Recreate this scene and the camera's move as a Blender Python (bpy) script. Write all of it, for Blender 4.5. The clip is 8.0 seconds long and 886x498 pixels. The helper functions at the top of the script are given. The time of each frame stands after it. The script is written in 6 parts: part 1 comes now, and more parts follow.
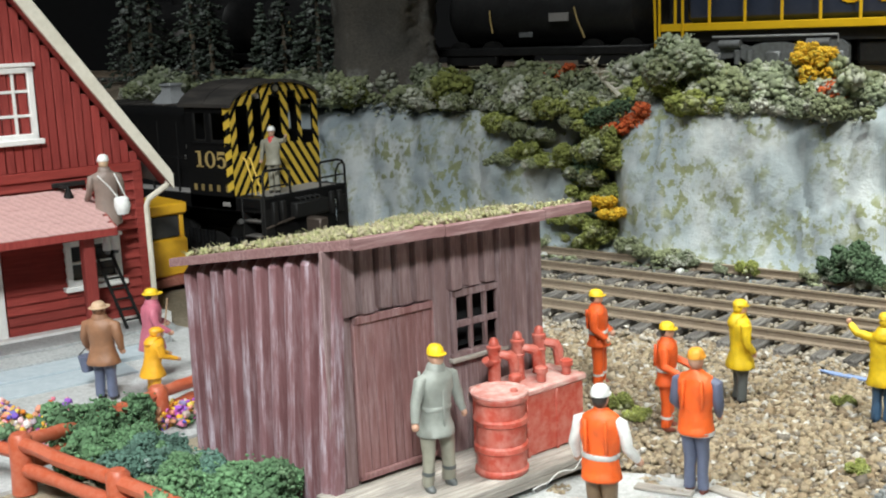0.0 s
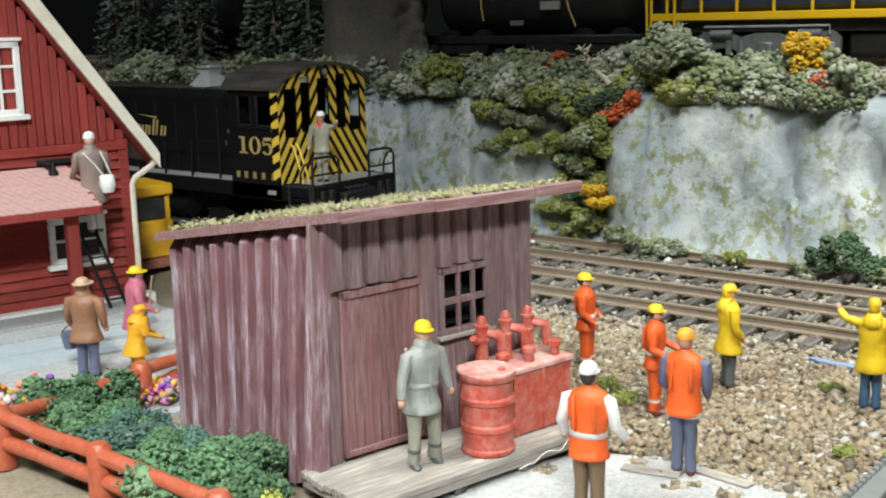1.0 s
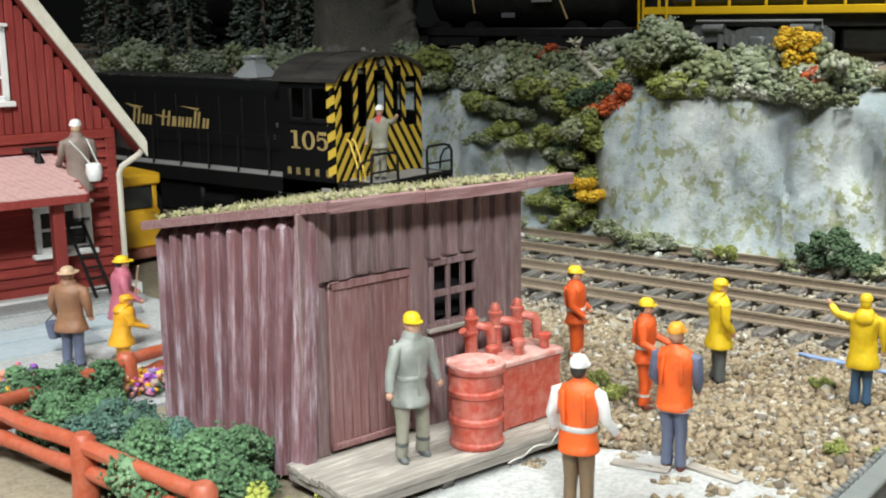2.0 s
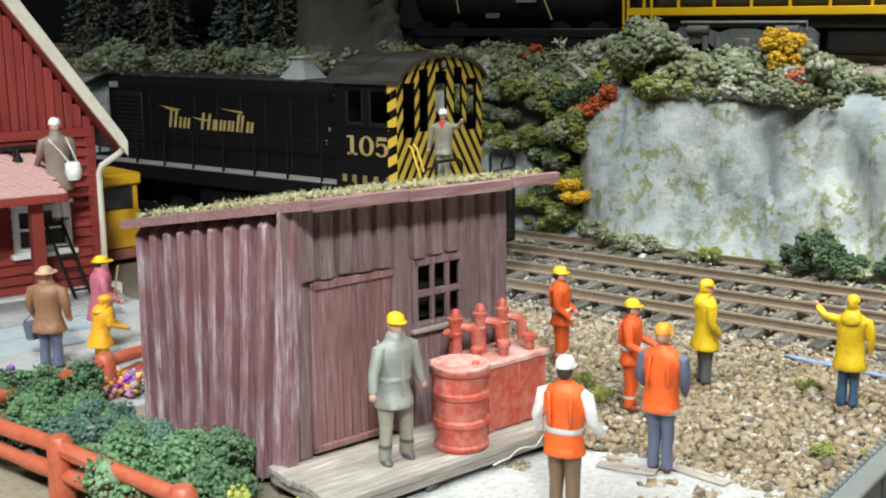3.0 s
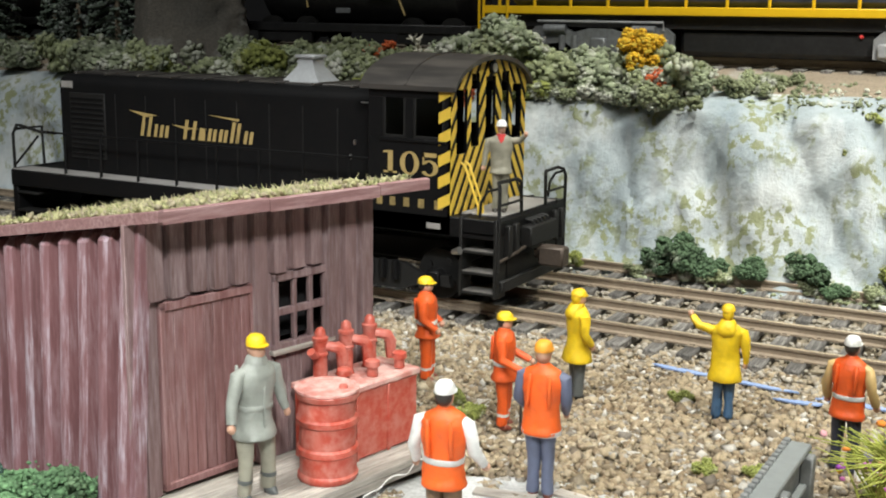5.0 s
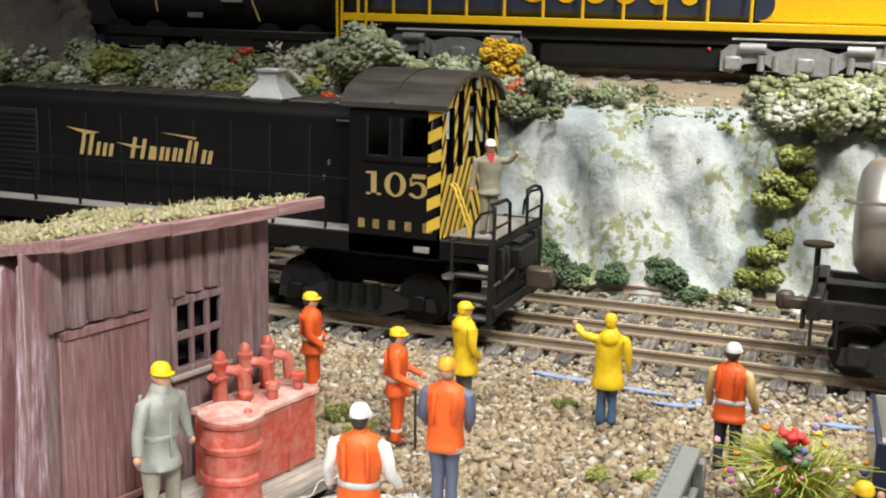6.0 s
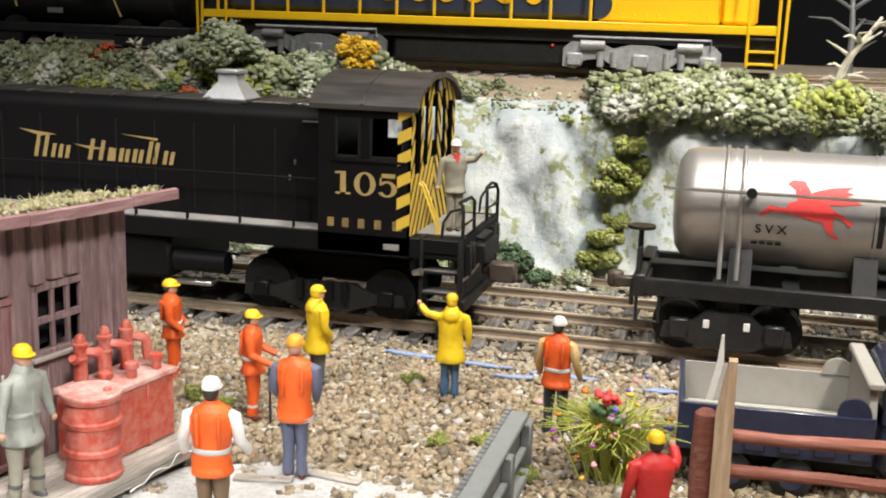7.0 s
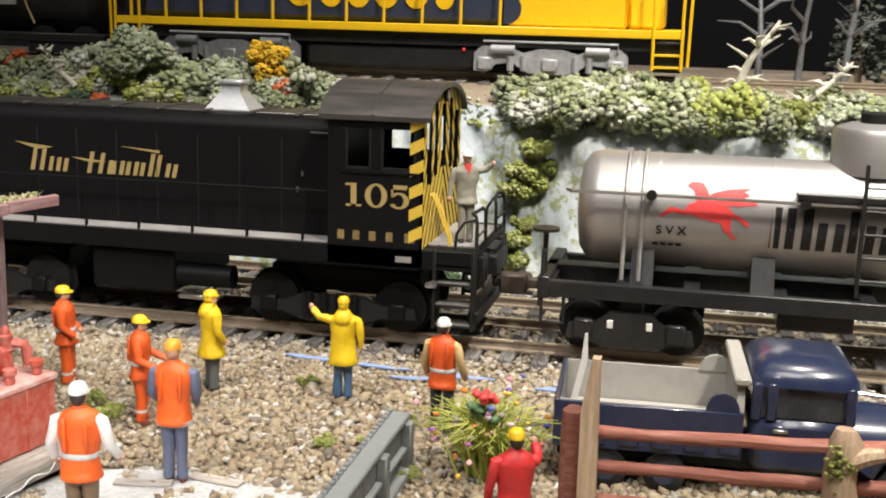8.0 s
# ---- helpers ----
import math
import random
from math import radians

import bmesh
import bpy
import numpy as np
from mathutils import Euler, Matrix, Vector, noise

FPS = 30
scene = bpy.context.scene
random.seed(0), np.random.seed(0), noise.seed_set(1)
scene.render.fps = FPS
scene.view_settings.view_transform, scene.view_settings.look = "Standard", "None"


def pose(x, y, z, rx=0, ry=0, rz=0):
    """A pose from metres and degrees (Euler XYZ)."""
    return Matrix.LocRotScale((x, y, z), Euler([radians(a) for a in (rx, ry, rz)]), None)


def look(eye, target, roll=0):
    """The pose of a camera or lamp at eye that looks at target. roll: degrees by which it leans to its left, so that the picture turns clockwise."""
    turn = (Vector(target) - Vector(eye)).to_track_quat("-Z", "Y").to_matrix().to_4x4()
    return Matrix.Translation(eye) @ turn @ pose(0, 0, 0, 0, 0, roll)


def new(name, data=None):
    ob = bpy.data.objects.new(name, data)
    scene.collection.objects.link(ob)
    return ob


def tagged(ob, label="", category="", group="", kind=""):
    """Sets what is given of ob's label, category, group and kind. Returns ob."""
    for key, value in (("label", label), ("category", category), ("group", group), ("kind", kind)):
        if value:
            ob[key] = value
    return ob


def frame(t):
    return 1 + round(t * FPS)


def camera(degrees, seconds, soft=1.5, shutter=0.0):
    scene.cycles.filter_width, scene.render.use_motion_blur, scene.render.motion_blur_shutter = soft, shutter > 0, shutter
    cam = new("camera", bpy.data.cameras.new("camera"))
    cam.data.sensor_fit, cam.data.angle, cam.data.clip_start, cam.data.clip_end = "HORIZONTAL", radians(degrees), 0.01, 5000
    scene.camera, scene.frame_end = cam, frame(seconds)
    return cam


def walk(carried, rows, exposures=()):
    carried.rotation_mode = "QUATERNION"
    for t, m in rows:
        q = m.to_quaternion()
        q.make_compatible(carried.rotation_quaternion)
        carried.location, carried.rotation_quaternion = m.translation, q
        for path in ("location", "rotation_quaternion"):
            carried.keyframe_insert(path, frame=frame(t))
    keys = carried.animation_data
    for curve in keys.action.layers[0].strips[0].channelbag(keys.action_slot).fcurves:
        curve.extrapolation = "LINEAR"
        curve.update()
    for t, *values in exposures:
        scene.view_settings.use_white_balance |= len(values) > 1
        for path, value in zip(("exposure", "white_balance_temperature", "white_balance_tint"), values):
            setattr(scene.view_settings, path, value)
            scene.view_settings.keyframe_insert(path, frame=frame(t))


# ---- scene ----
cam = camera(41.6, 8.0, soft=2.0)
METRES, EYE, TILT, LEAN, TURN = 0.13, 0.125, 0.0, 0.0, 4.0
PATH = [
    (0, (0.204, 0.038, 0.128), (-1.037, 1.559, -0.254), -2.4),
    (0.5, (0.203, 0.039, 0.125), (-1.028, 1.567, -0.259), -1.9),
    (1, (0.202, 0.039, 0.122), (-1.02, 1.574, -0.266), -1.4),
    (1.5, (0.201, 0.04, 0.121), (-1.012, 1.58, -0.276), -1.0),
    (3, (0.197, 0.044, 0.119), (-0.985, 1.608, -0.275), -0.5),
    (3.5, (0.194, 0.047, 0.117), (-0.964, 1.63, -0.278), -0.4),
    (4, (0.187, 0.053, 0.116), (-0.931, 1.664, -0.277), -0.4),
    (4.3, (0.187, 0.058, 0.117), (-0.899, 1.691, -0.274), -0.2),
    (4.5, (0.187, 0.06, 0.118), (-0.875, 1.71, -0.27), -0.2),
    (4.7, (0.185, 0.061, 0.117), (-0.84, 1.732, -0.277), 0.1),
    (5.8, (0.162, 0.054, 0.125), (-0.572, 1.87, -0.277), 1.5),
    (6, (0.162, 0.052, 0.124), (-0.526, 1.887, -0.277), 1.4),
    (6.2, (0.17, 0.046, 0.119), (-0.476, 1.899, -0.265), 1.5),
    (6.5, (0.175, 0.044, 0.125), (-0.392, 1.918, -0.283), 1.7),
    (7, (0.179, 0.03, 0.128), (-0.308, 1.925, -0.283), 1.7),
    (7.5, (0.195, 0.037, 0.129), (-0.243, 1.945, -0.281), 1.6),
    (8, (0.201, 0.031, 0.129), (-0.214, 1.946, -0.273), 1.5),
]
walk(cam, [(t, look(eye, target, roll)) for t, eye, target, roll in PATH], [(0.0, 0.0, 6150, 4), (4.5, 0.0, 6250, 5), (6.0, 0.05, 6600, 9), (8.0, 0.06, 6650, 13)])

# world: a dim hall, the layout lit by two display lamps hung in front of it and above
world = bpy.data.worlds.new("world")
scene.world = world
world.use_nodes = True
world.node_tree.nodes["Background"].inputs[0].default_value = (0.9, 0.95, 1.0, 1)
world.node_tree.nodes["Background"].inputs[1].default_value = 0.25
scene.view_settings.exposure = 0.0


def lamp(name, kind, energy, eye, target, color, size, spot=0, blend=0.5):
    data = bpy.data.lights.new(name, kind)
    data.energy, data.color = energy, color
    if kind == "AREA":
        data.shape, data.size = "DISK", size
    else:
        data.shadow_soft_size, data.spot_size, data.spot_blend = size, radians(spot), blend
    ob = new(name, data)
    ob.matrix_world = look(eye, target)
    return ob


lamp("display_lamp", "SPOT", 30.0, (0.27, 0.44, 1.0), (0.19, 0.45, 0.0), (1.0, 0.95, 0.86), 0.05, 46, 0.85)
lamp("display_lamp", "SPOT", 70.0, (0.56, 0.02, 0.95), (0.31, 0.55, 0.06), (1.0, 0.95, 0.86), 0.06, 46, 1.0)
lamp("display_lamp", "SPOT", 23.0, (-0.20, -0.38, 0.80), (-0.07, 0.19, 0.0), (1.0, 0.98, 0.95), 0.06, 36, 0.75)
lamp("display_lamp", "SPOT", 41.0, (0.50, -0.30, 0.66), (-0.11, 0.235, 0.03), (1.0, 0.98, 0.95), 0.06, 27, 0.6)
lamp("ceiling_lamp", "AREA", 13.0, (0.0, -0.5, 1.5), (0.0, 0.3, 0.0), (1.0, 0.97, 0.93), 0.7)

# ---- materials ----
MM = 0.001


def nodes_of(name):
    m = bpy.data.materials.new(name)
    m.use_nodes = True
    nt = m.node_tree
    return m, nt, nt.nodes["Principled BSDF"]


def ramp(nt, fac, stops):
    r = nt.nodes.new("ShaderNodeValToRGB")
    while len(r.color_ramp.elements) < len(stops):
        r.color_ramp.elements.new(0.5)
    for e, (p, c) in zip(r.color_ramp.elements, stops):
        e.position, e.color = p, (*c, 1) if len(c) == 3 else c
    nt.links.new(fac, r.inputs[0])
    return r.outputs[0]


def noise_tex(nt, scale, detail=4, rough=0.6, stretch=(1, 1, 1), seed=0.0):
    tc, mp, n = (nt.nodes.new("ShaderNode" + k) for k in ("TexCoord", "Mapping", "TexNoise"))
    mp.inputs["Scale"].default_value = stretch
    mp.inputs["Location"].default_value = (seed, seed * 0.7, seed * 1.3)
    n.inputs["Scale"].default_value, n.inputs["Detail"].default_value, n.inputs["Roughness"].default_value = scale, detail, rough
    nt.links.new(tc.outputs["Object"], mp.inputs[0])
    nt.links.new(mp.outputs[0], n.inputs["Vector"])
    return n.outputs["Fac"]


def mixed(nt, fac, a, b, mode="MIX"):
    m = nt.nodes.new("ShaderNodeMix")
    m.data_type, m.blend_type = "RGBA", mode
    for sock, v in ((m.inputs[0], fac), (m.inputs[6], a), (m.inputs[7], b)):
        if isinstance(v, (tuple, float)):
            sock.default_value = (*v, 1) if isinstance(v, tuple) else v
        else:
            nt.links.new(v, sock)
    return m.outputs[2]


def bumped(nt, bsdf, height, strength, dist):
    b = nt.nodes.new("ShaderNodeBump")
    b.inputs["Strength"].default_value, b.inputs["Distance"].default_value = strength, dist
    nt.links.new(height, b.inputs["Height"])
    nt.links.new(b.outputs[0], bsdf.inputs["Normal"])


def paint(name, c, c2=None, grain=900, rough=0.55, metal=0.0, bump=0.25, amount=0.35, stain=90, stretch=(1, 1, 1), spread=0.0, coat=0.0, spec=0.5):
    """A coloured surface: fine grain and larger stains, both towards c2; spread varies it from piece to piece."""
    m, nt, b = nodes_of(name)
    c2 = c2 or tuple(x * 0.6 for x in c)
    fine, wide = noise_tex(nt, grain, 5, 0.65, stretch), noise_tex(nt, stain, 3, 0.6, stretch, 3.0)
    f1 = ramp(nt, fine, [(0.42, (0, 0, 0)), (0.68, (amount,) * 3)])
    f2 = ramp(nt, wide, [(0.45, (0, 0, 0)), (0.75, (amount,) * 3)])
    col = mixed(nt, f2, mixed(nt, f1, c, c2), c2)
    if spread:
        oi, hs = nt.nodes.new("ShaderNodeObjectInfo"), nt.nodes.new("ShaderNodeHueSaturation")
        mr = nt.nodes.new("ShaderNodeMapRange")
        mr.inputs[3].default_value, mr.inputs[4].default_value = 1 - spread, 1 + spread
        nt.links.new(oi.outputs["Random"], mr.inputs[0])
        nt.links.new(mr.outputs[0], hs.inputs["Value"])
        nt.links.new(col, hs.inputs["Color"])
        col = hs.outputs[0]
    nt.links.new(col, b.inputs["Base Color"])
    b.inputs["Roughness"].default_value, b.inputs["Metallic"].default_value = rough, metal
    b.inputs["Coat Weight"].default_value = coat
    b.inputs["Specular IOR Level"].default_value = spec
    if bump:
        bumped(nt, b, fine, bump, 0.0004)
    return m


def island(name, stops, rough=0.85, grain=1500, bump=0.3, mottled=0.3):
    """Loose pieces whose colour varies from piece to piece."""
    m, nt, b = nodes_of(name)
    g = nt.nodes.new("ShaderNodeNewGeometry")
    col = ramp(nt, g.outputs["Random Per Island"], stops)
    fine = noise_tex(nt, grain, 4)
    dark = mixed(nt, mottled, col, (0.05, 0.045, 0.04), "MIX")
    col = mixed(nt, ramp(nt, fine, [(0.4, (0, 0, 0)), (0.7, (1, 1, 1))]), col, dark)
    nt.links.new(col, b.inputs["Base Color"])
    b.inputs["Roughness"].default_value = rough
    if bump:
        bumped(nt, b, fine, bump, 0.0003)
    return m


def wood(name, c, worn, rough=0.75, along=2, wear=0.5, spread=0.12):
    """Painted or bare boards: streaks along one axis, worn patches showing a paler tone."""
    m, nt, b = nodes_of(name)
    st = [1.0, 1.0, 1.0]
    st[along] = 0.08
    streak, patch = noise_tex(nt, 900, 6, 0.7, tuple(st)), noise_tex(nt, 120, 4, 0.65, tuple(0.4 if x < 1 else 1.0 for x in st), 5.0)
    mul = nt.nodes.new("ShaderNodeMath")
    mul.operation = "MULTIPLY"
    nt.links.new(ramp(nt, streak, [(0.42, (0, 0, 0)), (0.62, (1, 1, 1))]), mul.inputs[0])
    nt.links.new(ramp(nt, patch, [(0.4, (0.08,) * 3), (0.66, (wear,) * 3)]), mul.inputs[1])
    base = mixed(nt, ramp(nt, streak, [(0.3, (0, 0, 0)), (0.7, (1, 1, 1))]), tuple(x * 0.7 for x in c), c)
    col = mixed(nt, mul.outputs[0], base, worn)
    oi, hs, mr = (nt.nodes.new("ShaderNode" + k) for k in ("ObjectInfo", "HueSaturation", "MapRange"))
    mr.inputs[3].default_value, mr.inputs[4].default_value = 1 - spread, 1 + spread
    nt.links.new(oi.outputs["Random"], mr.inputs[0])
    nt.links.new(mr.outputs[0], hs.inputs["Value"])
    nt.links.new(col, hs.inputs["Color"])
    nt.links.new(hs.outputs[0], b.inputs["Base Color"])
    b.inputs["Roughness"].default_value = rough
    bumped(nt, b, streak, 0.5, 0.0004)
    return m


def rock_face(name):
    m, nt, b = nodes_of(name)
    wide, mid, fine = noise_tex(nt, 14, 4, 0.55, (1, 1, 0.6)), noise_tex(nt, 42, 5, 0.55, (1, 1, 0.45), 2.0), noise_tex(nt, 420, 5, 0.7)
    col = ramp(nt, mid, [(0.3, (0.28, 0.34, 0.375)), (0.5, (0.4, 0.455, 0.48)), (0.68, (0.55, 0.58, 0.58))])
    col = mixed(nt, ramp(nt, wide, [(0.5, (0, 0, 0)), (0.72, (0.6,) * 3)]), col, (0.3, 0.35, 0.39))
    moss = nt.nodes.new("ShaderNodeMath")
    moss.operation = "MULTIPLY"
    nt.links.new(ramp(nt, noise_tex(nt, 30, 4, 0.6, (1, 1, 1), 9.0), [(0.44, (0, 0, 0)), (0.55, (1, 1, 1))]), moss.inputs[0])
    nt.links.new(ramp(nt, noise_tex(nt, 230, 5, 0.62, (1, 1, 0.8), 4.0), [(0.5, (0, 0, 0)), (0.54, (0.85,) * 3)]), moss.inputs[1])
    col = mixed(nt, moss.outputs[0], col, (0.22, 0.24, 0.09))
    streak = ramp(nt, noise_tex(nt, 70, 4, 0.6, (1, 1, 0.15), 6.0), [(0.55, (0, 0, 0)), (0.7, (0.5,) * 3)])
    col = mixed(nt, streak, col, (0.66, 0.68, 0.68))
    nt.links.new(col, b.inputs["Base Color"])
    b.inputs["Roughness"].default_value = 0.75
    add = nt.nodes.new("ShaderNodeMath")
    add.operation = "MULTIPLY_ADD"
    nt.links.new(noise_tex(nt, 110, 6, 0.7, (1, 1, 0.7), 7.0), add.inputs[0])
    add.inputs[1].default_value = 2.5
    nt.links.new(fine, add.inputs[2])
    bumped(nt, b, add.outputs[0], 0.45, 0.0014)
    return m


def soil(name, c, c2, c3):
    m, nt, b = nodes_of(name)
    wide, fine = noise_tex(nt, 22, 5, 0.65), noise_tex(nt, 700, 5, 0.7)
    col = ramp(nt, wide, [(0.35, c), (0.55, c2), (0.7, c3)])
    col = mixed(nt, ramp(nt, fine, [(0.4, (0, 0, 0)), (0.65, (0.5,) * 3)]), col, tuple(x * 0.45 for x in c))
    nt.links.new(col, b.inputs["Base Color"])
    b.inputs["Roughness"].default_value = 0.9
    bumped(nt, b, fine, 0.7, 0.001)
    return m


MAT = {
    "gravel": island("gravel", [(0.0, (0.3, 0.235, 0.145)), (0.25, (0.39, 0.32, 0.21)), (0.42, (0.16, 0.12, 0.078)), (0.55, (0.26, 0.19, 0.112)), (0.72, (0.45, 0.385, 0.275)), (0.86, (0.12, 0.095, 0.07)), (0.93, (0.38, 0.36, 0.32)), (1.0, (0.62, 0.6, 0.55))]),
    "ballast": island("ballast", [(0.0, (0.3, 0.265, 0.21)), (0.4, (0.4, 0.365, 0.3)), (0.65, (0.23, 0.2, 0.165)), (0.85, (0.45, 0.415, 0.35)), (1.0, (0.55, 0.52, 0.46))]),
    "soil": soil("soil", (0.3, 0.25, 0.17), (0.4, 0.34, 0.25), (0.24, 0.2, 0.14)),
    "plaster": soil("plaster", (0.48, 0.49, 0.48), (0.58, 0.59, 0.59), (0.38, 0.4, 0.4)),
    "walk_grey": soil("walk_grey", (0.36, 0.38, 0.38), (0.5, 0.52, 0.52), (0.28, 0.29, 0.28)),
    "walk_blue": paint("walk_blue", (0.36, 0.42, 0.46), (0.55, 0.6, 0.62), 300, 0.8),
    "rock": rock_face("rock"),
    "brown_rock": soil("brown_rock", (0.27, 0.22, 0.16), (0.34, 0.28, 0.21), (0.52, 0.51, 0.47)),
    "spire_rock": soil("spire_rock", (0.1, 0.095, 0.085), (0.15, 0.135, 0.115), (0.42, 0.43, 0.42)),
    "shed_wood": wood("shed_wood", (0.23, 0.11, 0.12), (0.52, 0.47, 0.54), wear=0.95),
    # less worn, darker red that also paints the shade between the ribs
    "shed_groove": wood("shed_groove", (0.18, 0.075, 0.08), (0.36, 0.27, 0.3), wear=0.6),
    "shed_front": wood("shed_front", (0.22, 0.14, 0.138), (0.43, 0.36, 0.37), wear=0.6),
    "shed_door": wood("shed_door", (0.26, 0.125, 0.12), (0.44, 0.34, 0.35), wear=0.5),
    "roof_edge": wood("roof_edge", (0.3, 0.16, 0.16), (0.55, 0.42, 0.42), along=0, wear=0.5),
    "deck_wood": wood("deck_wood", (0.36, 0.33, 0.29), (0.62, 0.58, 0.52), along=0, wear=0.7),
    "moss": island("moss", [(0, (0.28, 0.29, 0.12)), (0.4, (0.4, 0.38, 0.2)), (0.75, (0.33, 0.28, 0.2)), (1, (0.2, 0.22, 0.08))]),
    "house_red": wood("house_red", (0.27, 0.028, 0.02), (0.4, 0.1, 0.08), along=1, wear=0.2),
    "house_red_up": wood("house_red_up", (0.3, 0.035, 0.028), (0.42, 0.12, 0.1), along=2, wear=0.2),
    "cream": paint("cream", (0.72, 0.68, 0.58), (0.5, 0.46, 0.36), 500, 0.6),
    "white": paint("white", (0.8, 0.8, 0.78), (0.6, 0.58, 0.54), 600, 0.5),
    "shingle": island("shingle", [(0, (0.46, 0.26, 0.24)), (0.5, (0.55, 0.34, 0.32)), (1, (0.6, 0.42, 0.4))], mottled=0.25, grain=700),
    "glass_dark": paint("glass_dark", (0.03, 0.035, 0.04), (0.06, 0.06, 0.06), 300, 0.08, bump=0),
    # near-black that paints the darkness inside the shed
    "shed_inside_shade": paint("shed_inside_shade", (0.004, 0.004, 0.005), None, 300, 0.9, bump=0),
    "orange_rail": paint("orange_rail", (0.42, 0.085, 0.035), (0.55, 0.22, 0.15), 500, 0.4, bump=0.3, amount=0.4),
    "rust_rail": wood("rust_rail", (0.33, 0.11, 0.075), (0.52, 0.28, 0.22), along=0, wear=0.6),
    "post_wood": wood("post_wood", (0.48, 0.34, 0.22), (0.66, 0.52, 0.38), along=2, wear=0.6),
    "tank_red": paint("tank_red", (0.42, 0.06, 0.035), (0.6, 0.3, 0.25), 380, 0.45, bump=0.4, amount=0.45, stain=120),
    "tank_worn": paint("tank_worn", (0.64, 0.44, 0.4), (0.46, 0.1, 0.07), 300, 0.5, bump=0.3, amount=0.7, stain=140),
    "loco_black": paint("loco_black", (0.005, 0.0052, 0.0058), (0.011, 0.010, 0.0095), 500, 0.5, bump=0.1, amount=0.3, spec=0.14),
    "roof_black": paint("roof_black", (0.03, 0.028, 0.027), (0.1, 0.09, 0.08), 250, 0.38, bump=0.1, amount=0.5, stretch=(0.15, 1, 1)),
    "dark_metal": paint("dark_metal", (0.01, 0.01, 0.01), (0.02, 0.019, 0.018), 700, 0.6, spec=0.25),
    "grey_coupler": paint("grey_coupler", (0.07, 0.055, 0.045), (0.13, 0.1, 0.08), 700, 0.55, metal=0.4),
    "step_worn": paint("step_worn", (0.1, 0.095, 0.09), (0.25, 0.23, 0.21), 500, 0.5, amount=0.6),
    "steel": paint("steel", (0.55, 0.54, 0.52), (0.3, 0.28, 0.26), 600, 0.3, metal=0.9),
    "walkway_grey": paint("walkway_grey", (0.3, 0.29, 0.28), (0.16, 0.15, 0.14), 600, 0.6),
    "stack_grey": paint("stack_grey", (0.5, 0.52, 0.54), (0.32, 0.33, 0.34), 500, 0.4, metal=0.4),
    "stripe_yellow": paint("stripe_yellow", (0.72, 0.5, 0.06), (0.5, 0.33, 0.04), 700, 0.5, amount=0.25),
    "gold_paint": paint("gold_paint", (0.42, 0.31, 0.12), (0.3, 0.21, 0.08), 700, 0.5, amount=0.3),
    "gold_dull": paint("gold_dull", (0.3, 0.22, 0.08), (0.12, 0.09, 0.04), 900, 0.55, amount=0.8, stain=400),
    "rail_side": paint("rail_side", (0.24, 0.19, 0.14), (0.38, 0.32, 0.24), 600, 0.6, metal=0.1),
    "rail_top": paint("rail_top", (0.58, 0.48, 0.34), (0.34, 0.26, 0.17), 300, 0.4, metal=0.65, stretch=(0.1, 1, 1)),
    "tie_wood": wood("tie_wood", (0.085, 0.08, 0.075), (0.42, 0.4, 0.37), along=1, wear=0.75, spread=0.35),
    "silver": paint("silver", (0.5, 0.49, 0.48), (0.4, 0.385, 0.375), 350, 0.4, metal=0.72, bump=0.05, amount=0.3),
    "car_black": paint("car_black", (0.012, 0.012, 0.013), (0.04, 0.04, 0.04), 500, 0.4, bump=0.1),
    "red_mark": paint("red_mark", (0.75, 0.06, 0.06), (0.6, 0.05, 0.05), 400, 0.5, bump=0),
    "black_mark": paint("black_mark", (0.01, 0.01, 0.01), None, 400, 0.5, bump=0),
    "sf_yellow": paint("sf_yellow", (0.8, 0.5, 0.012), (0.65, 0.38, 0.01), 300, 0.38, bump=0.03, amount=0.25),
    "sf_blue": paint("sf_blue", (0.02, 0.03, 0.06), (0.04, 0.05, 0.08), 300, 0.45, bump=0.03),
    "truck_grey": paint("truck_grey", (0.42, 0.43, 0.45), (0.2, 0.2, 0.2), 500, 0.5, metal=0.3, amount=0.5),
    # truck_grey again, with the shade put into the colour
    "dimmed_grey": paint("dimmed_grey", (0.2, 0.21, 0.22), (0.08, 0.08, 0.08), 500, 0.5, metal=0.3, amount=0.5),
    "navy": paint("navy", (0.014, 0.022, 0.058), (0.04, 0.048, 0.08), 300, 0.28, bump=0.05, coat=0.4),
    "bed_grey": paint("bed_grey", (0.37, 0.36, 0.33), (0.28, 0.27, 0.24), 350, 0.55, bump=0.05),
    "rubber": paint("rubber", (0.015, 0.015, 0.015), None, 400, 0.8),
    "panel_grey": paint("panel_grey", (0.13, 0.14, 0.14), (0.3, 0.31, 0.31), 300, 0.6, amount=0.5),
    "panel_top": paint("panel_top", (0.22, 0.24, 0.24), (0.18, 0.19, 0.19), 300, 0.6, amount=0.5),
    "blue_strip": paint("blue_strip", (0.22, 0.32, 0.58), (0.42, 0.5, 0.66), 200, 0.5),
    "yellow_tractor": paint("yellow_tractor", (0.75, 0.42, 0.02), (0.55, 0.3, 0.02), 400, 0.4),
    "bark_white": paint("bark_white", (0.62, 0.6, 0.52), (0.4, 0.37, 0.28), 600, 0.9, amount=0.5),
    "hall_dark": paint("hall_dark", (0.03, 0.03, 0.033), (0.02, 0.02, 0.02), 4, 0.9, bump=0),
